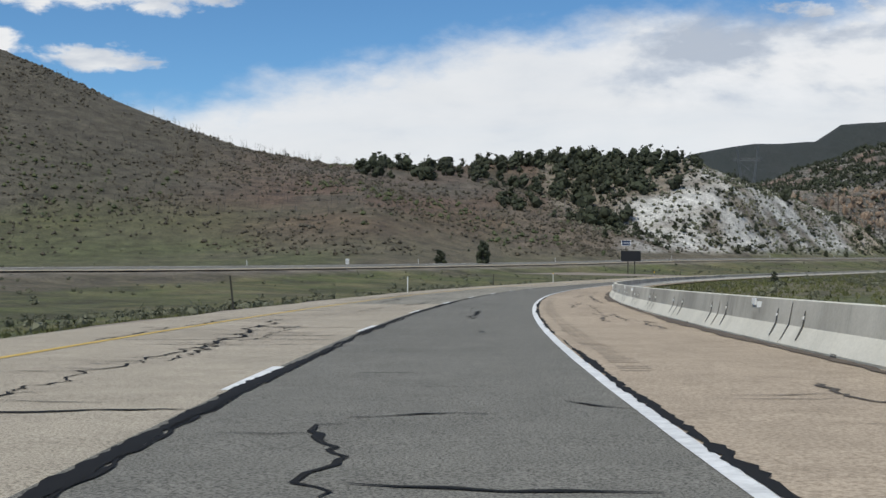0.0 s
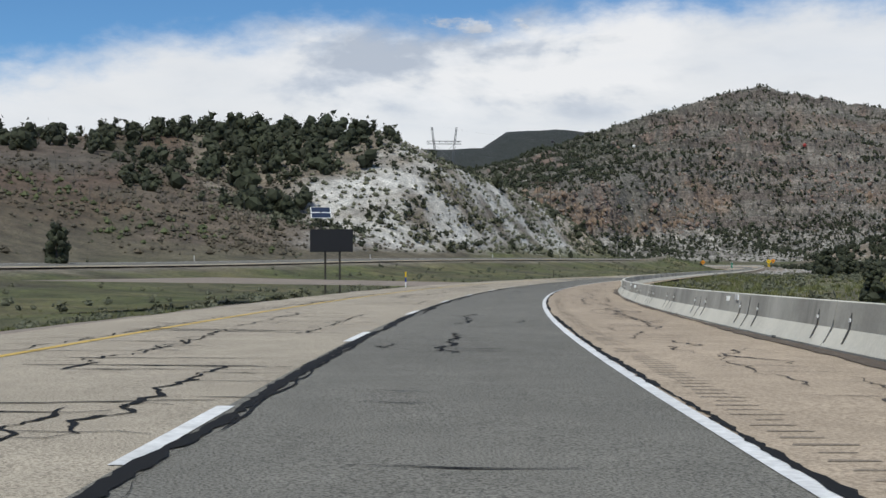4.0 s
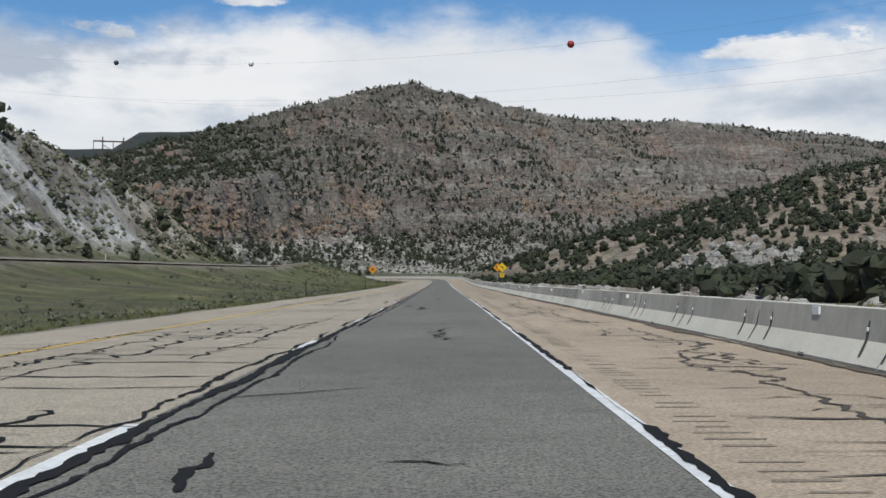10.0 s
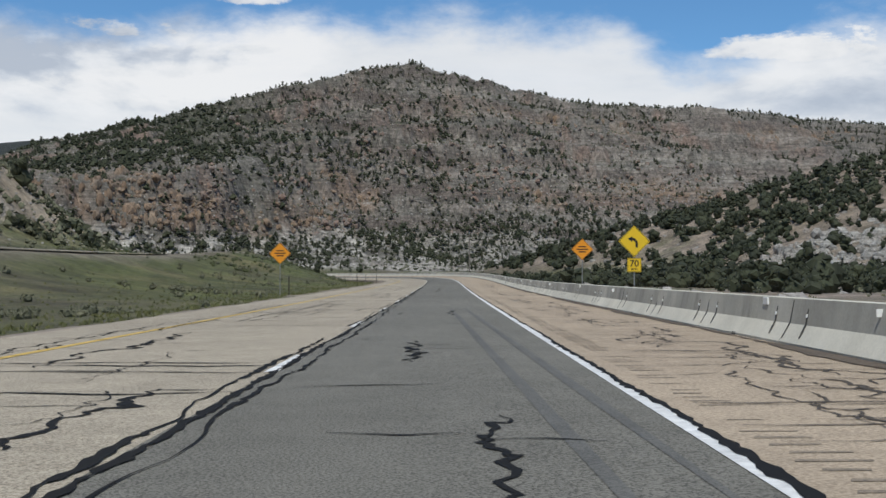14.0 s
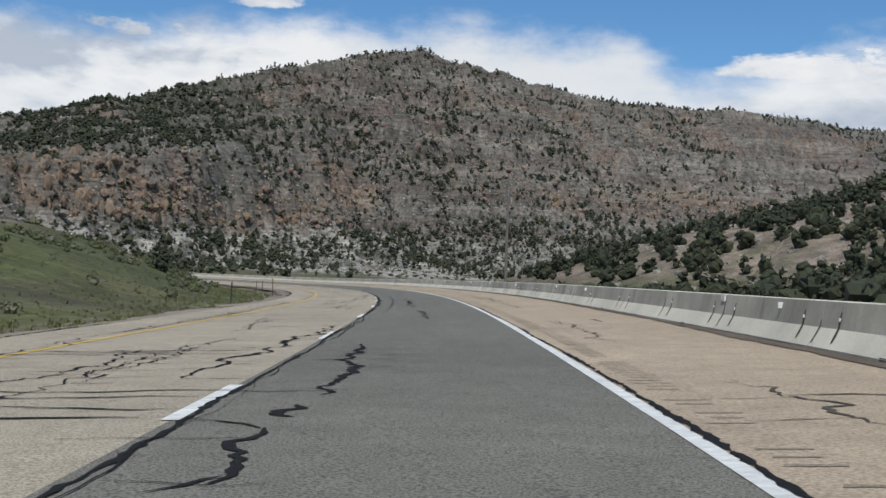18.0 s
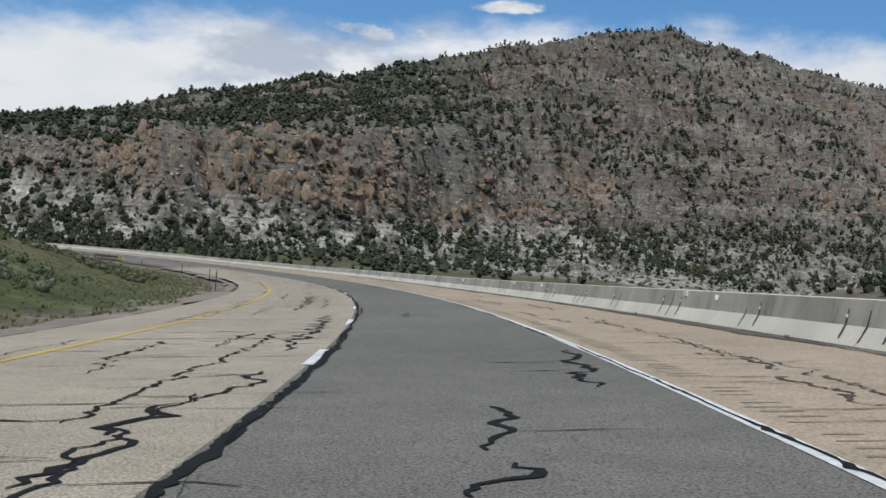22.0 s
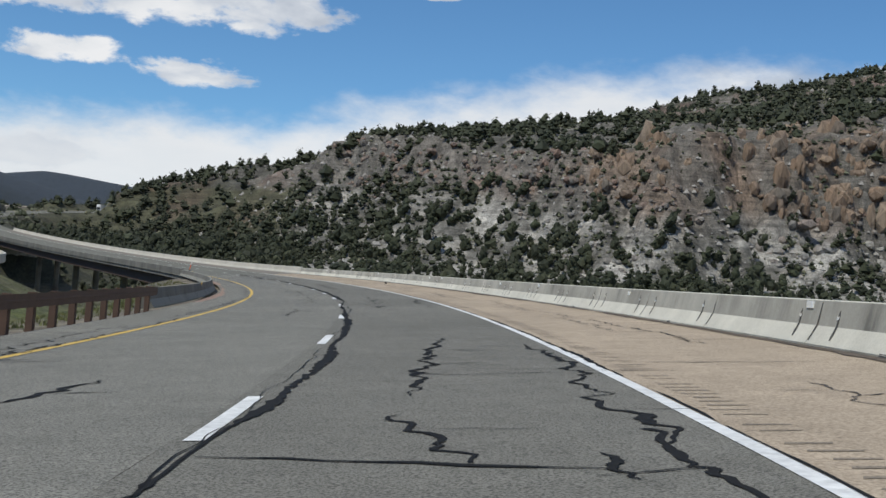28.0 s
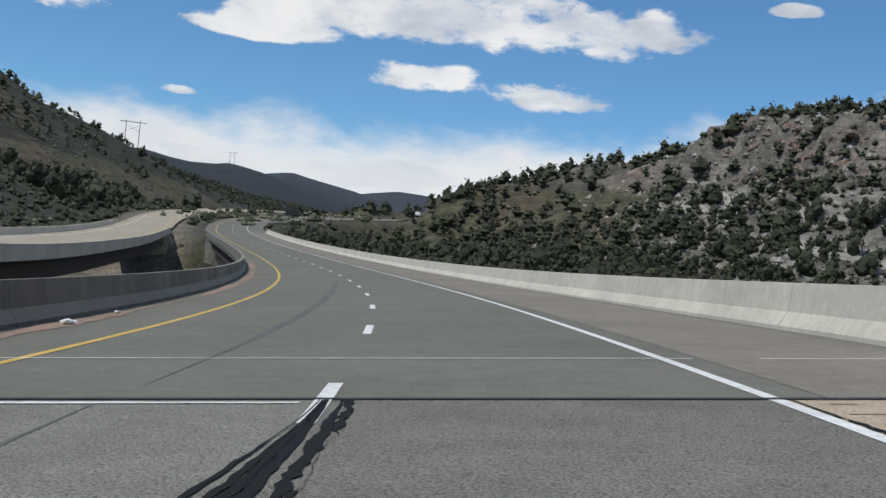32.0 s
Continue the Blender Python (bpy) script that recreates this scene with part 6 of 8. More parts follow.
while s < END - 8:
    free = np.abs(BUSY - s).min() > 9
    # the dark lane's middle
    if free and CRACK.random() < 0.38:
        pieces.append(long_crack(s, CRACK.uniform(2.5, 8.0), CRACK.uniform(-0.5, 0.4), 0.13, CRACK.uniform(0.05, 0.10)))
    if s > CHANGE - 20 and free and CRACK.random() < 0.7:
        pieces.append(long_crack(s, CRACK.uniform(4, 10), CRACK.uniform(0.7, 1.4), 0.12, 0.08))
    for _ in range(CRACK.integers(0, 3)):
        a = CRACK.uniform(-1.6, 0.6)
        pieces.append(cross_crack(s + CRACK.uniform(0, 5), a, a + CRACK.uniform(0.4, 1.5), CRACK.uniform(0.025, 0.05)))
    if free and CRACK.random() < 0.35:
        pieces.append(cross_crack(s + 4, CRACK.uniform(-0.6, 0.6), 1.75, CRACK.uniform(0.02, 0.04)))
    if free and CRACK.random() < 0.4:
        pieces.append(long_crack(s + 1, CRACK.uniform(0.6, 1.6), CRACK.uniform(-1.2, 1.2), 0.12, 0.08))
    s += CRACK.uniform(4.5, 9.5)
sealed("lane_sealant", whiskers(pieces), 0.008, SEALANT, "black zigzags of tar over cracks in the dark asphalt", "sealant")
pieces = [zigzag(*r, CRACK.uniform(0.07, 0.11), 0.15) for r in LEFT_CRACKS]
TAKEN = np.array([(r[0] + r[2]) / 2 for r in LEFT_CRACKS])
s = -30.0
while s < END - 8:
    free = np.abs(TAKEN - s).min() > 8
    tan_lane = s < CHANGE - 6
    if CRACK.random() < ((0.55 if free else 0.2) if tan_lane else 0.08):
        pieces.append(long_crack(s, CRACK.uniform(5, 14), CRACK.choice([-3.9, -3.5, -4.6, -2.7]) + CRACK.normal(0, 0.2), 0.08, CRACK.uniform(0.04, 0.07)))
    if CRACK.random() < ((0.8 if 680 < s < 900 else 0.5) if tan_lane else 0.1):
        for _ in range(CRACK.integers(1, 4)):
            pieces.append(cross_crack(s + CRACK.uniform(0, 3), CRACK.uniform(-6.6, -4.2), CRACK.uniform(-3.4, -1.75), CRACK.uniform(0.045, 0.09)))
    if tan_lane and CRACK.random() < keyed([(0, 0.2), (400, 0.25), (520, 0.5), (860, 0.55), (960, 0.35)], s):
        pieces.append(long_crack(s, CRACK.uniform(2, 7), CRACK.uniform(-5.2, -2.3), 0.16, CRACK.uniform(0.035, 0.07)))
    if tan_lane and CRACK.random() < 0.4:
        pieces.append(cross_crack(s + 2.6, CRACK.uniform(-5.0, -3.8), -1.75, CRACK.uniform(0.05, 0.10)))
    if CRACK.random() < 0.5:
        pieces.append(long_crack(s, CRACK.uniform(4, 12), -6.0 + CRACK.normal(0, 0.12), 0.08, 0.05))
    s += CRACK.uniform(2.6, 5.5)
sealed("left_lane_sealant", whiskers(pieces), 0.008, SEALANT, "black tar lines mapping the cracks of the tan lane", "sealant")
pieces = []
s = -30.0
while s < END - 8:
    if CRACK.random() < 0.75:
        pieces.append(long_crack(s, CRACK.uniform(4, 13), CRACK.choice([3.2, 3.7, 4.2]) + CRACK.normal(0, 0.15), 0.13, CRACK.uniform(0.04, 0.08)))
    for _ in range(CRACK.integers(2, 6) if 180 < s < 560 else CRACK.integers(0, 2)):
        pieces.append(cross_crack(s + CRACK.uniform(0, 5), CRACK.uniform(2.1, 3.4), CRACK.uniform(3.6, 5.0), CRACK.uniform(0.03, 0.07)))
    if CRACK.random() < (0.8 if 180 < s < 560 else 0.2):
        pieces.append(long_crack(s + 2, CRACK.uniform(1, 4), CRACK.uniform(2.9, 4.7), 0.25, 0.08))
    s += CRACK.uniform(4.0, 8.0)
BROWN_TAR = plain("weathered_tar", (0.075, 0.06, 0.045), 0.85, 0.0, 0.3, 9.0)
for s in np.arange(150, 560, 7.0):
    for _ in range(2):
        a, u = s + CRACK.uniform(-3, 3), CRACK.uniform(3.0, 4.3)
        pieces.append(zigzag(a, u, a + CRACK.uniform(1.0, 5.0), u + CRACK.normal(0, 0.35), CRACK.uniform(0.04, 0.08), 0.3))
sealed("shoulder_sealant", whiskers(pieces), 0.008, BROWN_TAR, "weathered brown tar over cracks in the tan shoulder", "sealant")

TYRE = speckled("tyre_rubber", (0.026, 0.025, 0.023), (0.085, 0.083, 0.076), 52.0, 0.5, 0.8, 1.0, 0.004)


def skid(s0, s1, u0, u1, bend=0.0, width=0.13):
    s = np.linspace(s0, s1, 40)
    t = (s - s0) / (s1 - s0)
    return s, u0 + (u1 - u0) * t + bend * np.sin(np.pi * t), np.full(40, width) * np.clip(np.minimum(t, 1 - t) * 5, 0.03, 1)


sealed("skid_mark", [skid(672, 752, -1.25, -1.15, 0.2, 0.11)], 0.004, TYRE, "long dark curved tyre mark on the asphalt", "tyre mark")
FAINT = speckled("faint_rubber", (0.050, 0.049, 0.044), (0.165, 0.160, 0.142), 52.0, 0.5, 0.8, 1.0, 0.004)
sealed("tyre_marks", [skid(494, 538, 1.05, 0.25), skid(497, 536, 1.5, 0.75), skid(1085, 1140, -3.2, -3.6, 0.2, 0.2), skid(1100, 1141, -4.5, -4.9, 0.2, 0.2), skid(1141, 1200, -3.55, -2.6, -0.2, 0.2)], 0.004, FAINT, "faint curved tyre marks on the asphalt", "tyre marks")

GROOVE = speckled("rumble_grooves", (0.165, 0.134, 0.10), (0.33, 0.268, 0.2), 40.0, 0.5, 0.95, 0.6, 0.003)
vs, fs, at = [], [], 0
for s in np.arange(14, END, 0.34):
    if CRACK.random() < 0.25:
        continue
    a, b = 2.07 + CRACK.uniform(-0.04, 0.08), 2.47 + CRACK.uniform(-0.10, 0.04)
    w = CRACK.uniform(0.05, 0.11)
    v = road_points(np.array([s, s + w, s + w * 0.8, s + 0.01]), np.array([a, a + 0.03, b, b - 0.02]), 0.004)
    vs.append(v)
    fs.append(np.array([[3, 2, 1, 0]]) + at)
    at += 4
tagged(new("rumble_strip", fast_mesh("rumble_strip", np.concatenate(vs), np.concatenate(fs), GROOVE)), "worn rumble grooves pressed into the tan shoulder", "rumble strip", kind="stuff")

DIRT = speckled("brown_dirt", (0.055, 0.043, 0.032), (0.15, 0.115, 0.085), 14.0, 0.6, 0.95, 1.0, 0.02)
gs, gu, gw = seam(-60, END, 0.0, 0.05, 0.34, 0.5, 21)
sealed("gutter_dirt", [(gs, gu + keyed(BAR, gs) - 0.1, gw)], 0.012, DIRT, "dark dirt and grit gathered at the barrier's foot", "dirt")
RED_DIRT = speckled("reddish_silt", (0.20, 0.13, 0.10), (0.33, 0.23, 0.18), 14.0, 0.6, 0.95, 1.0, 0.01)
sealed("silt", [seam(1040, 1290, -7.45, 0.12, 0.45, 0.8, 25)], 0.009, RED_DIRT, "reddish silt along the parapet's foot", "dirt")
# paving edge: crumbled gravel
sealed("gravel_edge", [seam(-60, 560, -7.95, 0.12, 0.6, 1.2, 31), seam(560, 1010, -8.3, 0.25, 1.3, 1.2, 32)], -0.03, GRAVEL, "crumbled gravel along the pavement's edge", "gravel")


# ---- barrier fittings ----
def part(name, bm, mat, parent, label=""):
    """Links a bmesh as one mesh under a thing or a part."""
    me = bpy.data.meshes.new(name)
    bm.to_mesh(me)
    bm.free()
    me.materials.append(mat)
    ob = new(name, me)
    ob.parent = parent
    if label:
        tagged(ob, label)
    return ob


def box(bm, x0, x1, y0, y1, z0, z1, bevel=0.0):
    g = bmesh.ops.create_cube(bm, size=1.0)
    bmesh.ops.transform(bm, matrix=Matrix.Translation(((x0 + x1) / 2, (y0 + y1) / 2, (z0 + z1) / 2)) @ Matrix.Diagonal((x1 - x0, y1 - y0, z1 - z0, 1)), verts=g["verts"])
    if bevel:
        bmesh.ops.bevel(bm, geom=list({e for v in g["verts"] for e in v.link_edges}), offset=bevel, segments=2, affect="EDGES")
    return g["verts"]


def tube(bm, a, b, r0, r1=None, sides=12):
    a, b = Vector(a), Vector(b)
    g = bmesh.ops.create_cone(bm, cap_ends=True, segments=sides, radius1=r0, radius2=r0 if r1 is None else r1, depth=(b - a).length)
    m = Matrix.Translation((a + b) / 2) @ (b - a).to_track_quat("Z", "Y").to_matrix().to_4x4()
    bmesh.ops.transform(bm, matrix=m, verts=g["verts"])
    return g["verts"]


def upright(s, u, h=0.0, turn=0.0, points=None):
    """A level pose beside the road, facing back along it."""
    p = road(s, u, h)
    return pose(p.x, p.y, p.z, 0, 0, heading(s) + turn)


SLOT = plain("dark_recess", (0.06, 0.056, 0.05), 0.9, 0.0, 0.3, 20.0)
STAIN = plain("damp_stain", (0.13, 0.125, 0.115), 0.9, 0.0, 0.3, 9.0)
REFLECTOR = plain("white_reflector", (0.85, 0.85, 0.82), 0.3, 0.0, 0.05, 20.0)
AMBER = plain("amber_reflector", (0.85, 0.50, 0.03), 0.35, 0.0, 0.05, 20.0)


def on_face(side, u, h):
    """How far the barrier's face stands back from its foot at height h."""
    return u + side * float(np.interp(h, [0, 0.04, 0.31, 0.69], [0, 0, 0.18, 0.255]))


def patch(name, s, u, side, rows, mat, parent, proud=0.006):
    """A dark mark on the barrier's face: rows of (height, shift along, half width)."""
    v = []
    for h, shift, half in rows:
        w = on_face(side, u, h) - side * proud
        for k in (-1, 1):
            v.append(road(s + shift + k * half, w, h))
    f = [(2 * i, 2 * i + 1, 2 * i + 3, 2 * i + 2) for i in range(len(rows) - 1)]
    return mesh_object(name, v, f, mat, parent)


segments = [o for o in right_barrier.children]
for i, seg in enumerate(segments):
    joint = -60.0 + UNIT * i
    if joint < 0 or joint > END - 3:
        continue
    for d in (-0.85, 0.85):
        if (i * 7 + int(d > 0) * 3) % 11 == 0:
            continue
        patch("connection_slot", joint + d, float(keyed(BAR, joint + d)), 1, [(0.12, -0.08, 0.035), (0.20, -0.05, 0.05), (0.33, 0.0, 0.035), (0.44, 0.01, 0.045), (0.55, 0.01, 0.02)], SLOT, seg)
        # small white block added for the pale spot within each slot
        bm = bmesh.new()
        box(bm, -0.012, 0.012, -0.022, 0.022, 0.0, 0.05)
        r = part("anchor_cap", bm, REFLECTOR, seg, "small pale spot in the slot")
        p = road(joint + d + 0.01, on_face(1, float(keyed(BAR, joint)), 0.46) - 0.016, 0.42)
        r.matrix_world = pose(p.x, p.y, p.z, 0, 0, heading(joint))
    patch("joint_gap", joint, float(keyed(BAR, joint)), 1, [(0.09, -0.06, 0.03), (0.33, 0.0, 0.035), ((0.42, 0.55, 0.66)[i * 5 % 3], 0.0, 0.02)], SLOT if i % 3 else STAIN, seg, 0.004)
    if i % 2 == 0:
        patch("foot_hole", joint + 3.0, float(keyed(BAR, joint + 3)), 1, [(0.0, 0.0, 0.14), (0.055, 0.0, 0.14)], SLOT, seg)
    if i % 4 == 1:
        bm = bmesh.new()
        box(bm, -0.06, 0.06, -0.01, 0.01, 0.0, 0.10)
        r = part("reflector", bm, REFLECTOR, seg, "small white reflector")
        p = road(joint + 2.2, on_face(1, float(keyed(BAR, joint + 2.2)), 0.6) - 0.015, 0.53)
        r.matrix_world = pose(p.x, p.y, p.z, 0, 0, heading(joint))
for i in range(40):
    s = 22.0 + 29.0 * i
    if s > END - 5:
        break
    bm = bmesh.new()
    box(bm, -0.015, 0.015, -0.15, 0.15, 0.0, 0.12, 0.006)
    for k in (-0.1, 0.1):
        box(bm, 0.015, 0.035, k - 0.02, k + 0.02, 0.04, 0.08)
    p = road(s, on_face(1, float(keyed(BAR, s)), 0.66) - 0.03, 0.56)
    marker = mesh_object("barrier_marker", [v.co.copy() for v in bm.verts], [[v.index for v in f.verts] for f in (bm.verts.index_update(), bm.faces)[1]], REFLECTOR)
    bm.free()
    marker.matrix_world = pose(p.x, p.y, p.z, 0, 0, heading(s))
    tagged(marker, "white reflective plate on the face of the concrete barrier", "reflector", "reflective plates on the barrier")


# ---- bridge and left barriers ----
STEEL = plain("weathering_steel", (0.055, 0.036, 0.027), 0.8, 0.2, 0.3, 4.0)
RUSTY = plain("rusty_rail", (0.115, 0.07, 0.05), 0.75, 0.3, 0.35, 3.0)
# grimy copy; shade on the left barriers and piers is put into its tone
DARK_CONCRETE = material("shaded_grimy_concrete", lambda n: concrete_build(n, 0.40))
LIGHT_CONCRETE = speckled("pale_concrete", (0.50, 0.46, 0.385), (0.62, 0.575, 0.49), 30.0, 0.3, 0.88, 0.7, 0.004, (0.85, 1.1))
PARAPET = [(0.0, 0.0), (0.0, 0.075), (0.16, 0.32), (0.22, 0.84), (0.42, 0.84), (0.44, -0.5), (0.30, -0.5)]


def barrier_run(thing, name, points, a, b, u, side, shape, mat, unit):
    s = a
    while s < b - 0.5:
        v, f = barrier_mesh(name, points, s + 0.012, min(s + unit, b) - 0.012, u, side, shape, mat, 3.0)
        mesh_object(name, v, f, mat, thing)
        s += unit


parapet_right = tagged(new("bridge_parapet"), "pale concrete parapet of the bridge, sunlit on its road side", "parapet", "bridge parapets")
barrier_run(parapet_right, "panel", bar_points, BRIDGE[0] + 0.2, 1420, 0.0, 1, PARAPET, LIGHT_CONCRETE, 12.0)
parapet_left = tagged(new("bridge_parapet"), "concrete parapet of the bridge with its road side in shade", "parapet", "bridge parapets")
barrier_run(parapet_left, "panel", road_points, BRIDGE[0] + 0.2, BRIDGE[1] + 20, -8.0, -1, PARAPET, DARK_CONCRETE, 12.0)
barrier_left = tagged(new("concrete_barrier"), "weathered concrete barrier leading from the guard rail to the bridge", "barrier")
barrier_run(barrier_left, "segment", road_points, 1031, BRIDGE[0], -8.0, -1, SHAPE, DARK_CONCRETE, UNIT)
for i, seg in enumerate(list(barrier_left.children)):
    joint = 1031 + UNIT * i
    for d in (-0.85, 0.0, 0.85):
        if joint + d > 1032:
            patch("connection_slot", joint + d, -8.0, -1, [(0.12, -0.06, 0.035), (0.33, 0.0, 0.03), (0.42, 0.01, 0.028)], SLOT, seg)

bridge = tagged(new("highway_bridge"), "curved highway bridge on dark weathering-steel girders", "bridge", kind="structure")
along = run(BRIDGE[0] - 0.5, BRIDGE[1] + 0.5, 4.0)


def girder(points, a, b, u, top, deep, mat, name, parent):
    sh = [(-0.25, top), (0.25, top), (0.25, top - 0.06), (0.03, top - 0.06), (0.03, top - deep + 0.06), (0.25, top - deep + 0.06), (0.25, top - deep), (-0.25, top - deep), (-0.25, top - deep + 0.06), (-0.03, top - deep + 0.06), (-0.03, top - 0.06), (-0.25, top - 0.06), (-0.25, top)]
    v, f = barrier_mesh(name, points, a, b, u, 1, sh, mat, 5.0)
    return mesh_object(name, v, f, mat, parent)


def slab_under(points, a, b, u0, u1, top, thick, mat, name, parent):
    v, f = barrier_mesh(name, points, a, b, u0, 1, [(0, top), (0, top - thick), (u1 - u0, top - thick), (u1 - u0, top)], mat, 4.0)
    return mesh_object(name, v, f, mat, parent)


slab_under(road_points, BRIDGE[0], BRIDGE[1], -8.4, 5.95, -0.012, 0.24, LIGHT_CONCRETE, "deck_slab", bridge)
for u in (-7.6, -3.4, 0.6, 4.8):
    girder(road_points, BRIDGE[0] + 0.3, BRIDGE[1] - 0.3, u, -0.26, 1.9, STEEL, "girder", bridge)
for s in (BRIDGE[0] - 0.8, BRIDGE[1] + 0.8):
    v, f = barrier_mesh("abutment", road_points, s - 0.8, s + 0.8, -8.8, 1, [(0, -0.3), (0, -7.0), (14.8, -7.0), (14.8, -0.3)], CONCRETE, 1.0)
    mesh_object("abutment", v, f, CONCRETE, bridge)
for s in (1190, 1240, 1290, 1335):
    for u in (-1.6, 3.0):
        p = road(s, u, -2.2)
        g = float(ground_z(p.x, p.y))
        bm = bmesh.new()
        tube(bm, (p.x, p.y, g - 1.0), (p.x, p.y, p.z), 0.7, 0.7, 20)
        part("pier", bm, DARK_CONCRETE, bridge)

JOINT = plain("dark_joint", (0.03, 0.03, 0.03), 0.8, 0.0, 0.2, 9.0)
sealed("expansion_joint", [(np.full(30, END) + 0.02, np.linspace(-7.9, 5.1, 30), np.full(30, 0.12))], 0.011, JOINT, "dark expansion joint across the bridge's end", "joint")
sealed("deck_joint", [(np.full(30, 1144.5), np.linspace(-6.2, 2.2, 30), np.full(30, 0.07)), (np.full(12, 1144.5), np.linspace(3.0, 5.1, 12), np.full(12, 0.05)), (np.full(16, END - 0.28), np.linspace(-7.9, -2.0, 16), 0.1 + 0.12 * np.linspace(1, 0, 16))], 0.009, WHITE_PAINT, "thin pale joint line across the bridge deck", "joint")


def strand_of_tar(a, b, u, wander, width, seed):
    """One of the strands that draw together towards the joint."""
    s, us, w = seam(a, b, u, wander, width, 0.22, seed)
    k = sstep(s, b - 9.0, b)
    return s, us * (1 - k) + (-1.82 + 0.12 * (u + 2.1)) * k, w


pieces = [strand_of_tar(1112, END, u, 0.16, 0.08, 40 + i) for i, u in enumerate((-2.42, -2.22, -2.08, -1.92))]
sealed("heavy_sealant", pieces, 0.011, SEALANT, "broad black strands of tar before the bridge joint", "sealant")

# the other bridge
opp_bridge = tagged(new("opposite_bridge"), "second curved bridge carrying the other carriageway on dark girders", "bridge", kind="structure")
slab_under(opp_points, OPP_BRIDGE[0], OPP_BRIDGE[1], -6.0, 6.0, 0.0, 0.3, LIGHT_CONCRETE, "deck_slab", opp_bridge)
for u in (-5.0, -1.7, 1.7, 5.3):
    girder(opp_points, OPP_BRIDGE[0], OPP_BRIDGE[1], u, -0.3, 2.0, STEEL, "girder", opp_bridge)
for s in (OPP_BRIDGE[0] - 0.8, OPP_BRIDGE[1] + 0.8):
    v, f = barrier_mesh("abutment", opp_points, s - 0.8, s + 0.8, -6.2, 1, [(0, -0.3), (0, -8.0), (12.4, -8.0), (12.4, -0.3)], CONCRETE, 1.0)
    mesh_object("abutment", v, f, CONCRETE, opp_bridge)
for side, u in ((1, 5.6), (-1, -5.6)):
    par = tagged(new("bridge_parapet"), "concrete parapet along the second bridge", "parapet", "bridge parapets")
    barrier_run(par, "panel", opp_points, OPP_BRIDGE[0] - 30, OPP_BRIDGE[1] + 12, u, side, PARAPET, LIGHT_CONCRETE, 12.0)

# guard rail
rail = tagged(new("guard_rail"), "rusty brown W-beam guard rail on short posts", "guard rail")
WAVE = [(0.0, 0.74), (-0.04, 0.70), (-0.04, 0.66), (0.03, 0.615), (0.03, 0.575), (-0.04, 0.53), (-0.04, 0.49), (0.0, 0.45), (0.02, 0.45), (0.02, 0.74)]
v, f = barrier_mesh("beam", road_points, 1011, 1031.4, -8.0, -1, [(w * -1, h) for w, h in WAVE], RUSTY, 2.0)
mesh_object("beam", v, f, RUSTY, rail)
for i in range(11):
    s = 1011.6 + 1.9 * i
    bm = bmesh.new()
    box(bm, -0.08, 0.08, -0.1, 0.1, -0.6, 0.76, 0.01)
    o = part("post", bm, RUSTY, rail)
    o.matrix_world = upright(s, -8.18)
    bm = bmesh.new()
    box(bm, -0.07, 0.07, -0.09, 0.09, 0.44, 0.74, 0.01)
    o = part("block", bm, RUSTY, rail)
    o.matrix_world = upright(s, -8.05)
YELLOW = plain("yellow_sheeting", (0.80, 0.52, 0.02), 0.4, 0.0, 0.06, 3.0)
BLACK = plain("black_paint", (0.012, 0.012, 0.012), 0.5, 0.0, 0.2, 5.0)
STEELPOST = plain("galvanised_post", (0.30, 0.30, 0.29), 0.5, 0.7, 0.15, 8.0)
bm = bmesh.new()
box(bm, -0.3, 0.3, -0.03, 0.03, 0.12, 0.82, 0.015)
nose = part("end_terminal", bm, YELLOW, rail, "yellow end terminal with black slanting stripes")
nose.matrix_world = upright(1010.9, -8.1)
for k in range(4):
    bm = bmesh.new()
    z = -0.12 + 0.24 * k
    edge = [(-0.28, z), (0.28, z + 0.34), (0.28, z + 0.46), (-0.28, z + 0.12)]
    bm.faces.new([bm.verts.new((x, -0.035, min(max(q, 0.14), 0.80))) for x, q in edge])
    o = part("stripe", bm, BLACK, nose)



# ---- signs ----
ORANGE = plain("orange_sheeting", (0.80, 0.30, 0.015), 0.45, 0.0, 0.08, 3.0)
GREEN = plain("green_sheeting", (0.004, 0.17, 0.10), 0.4, 0.0, 0.08, 3.0)
WHITE = plain("white_sheeting", (0.80, 0.80, 0.78), 0.4, 0.0, 0.05, 3.0)


def plate(bm, outline, y0, y1):
    """A flat plate: its outline in x and z, between two depths."""
    a = [bm.verts.new((x, y0, z)) for x, z in outline]
    b = [bm.verts.new((x, y1, z)) for x, z in outline]
    n = len(outline)
    bm.faces.new(a)
    bm.faces.new(b[::-1])
    for i in range(n):
        bm.faces.new((a[i], b[i], b[(i + 1) % n], a[(i + 1) % n]))
    bmesh.ops.recalc_face_normals(bm, faces=bm.faces)


def rounded(cx, cz, w, h, r, turn=0.0, n=5):
    out = []
    for qx, qz, a0 in ((1, 1, 0), (-1, 1, 90), (-1, -1, 180), (1, -1, 270)):
        for i in range(n):
            a = radians(a0 + 90 * i / (n - 1))
            out.append((qx * (w / 2 - r) + r * math.cos(a), qz * (h / 2 - r) + r * math.sin(a)))
    c, s = math.cos(radians(turn)), math.sin(radians(turn))
    return [(cx + x * c - z * s, cz + x * s + z * c) for x, z in out]


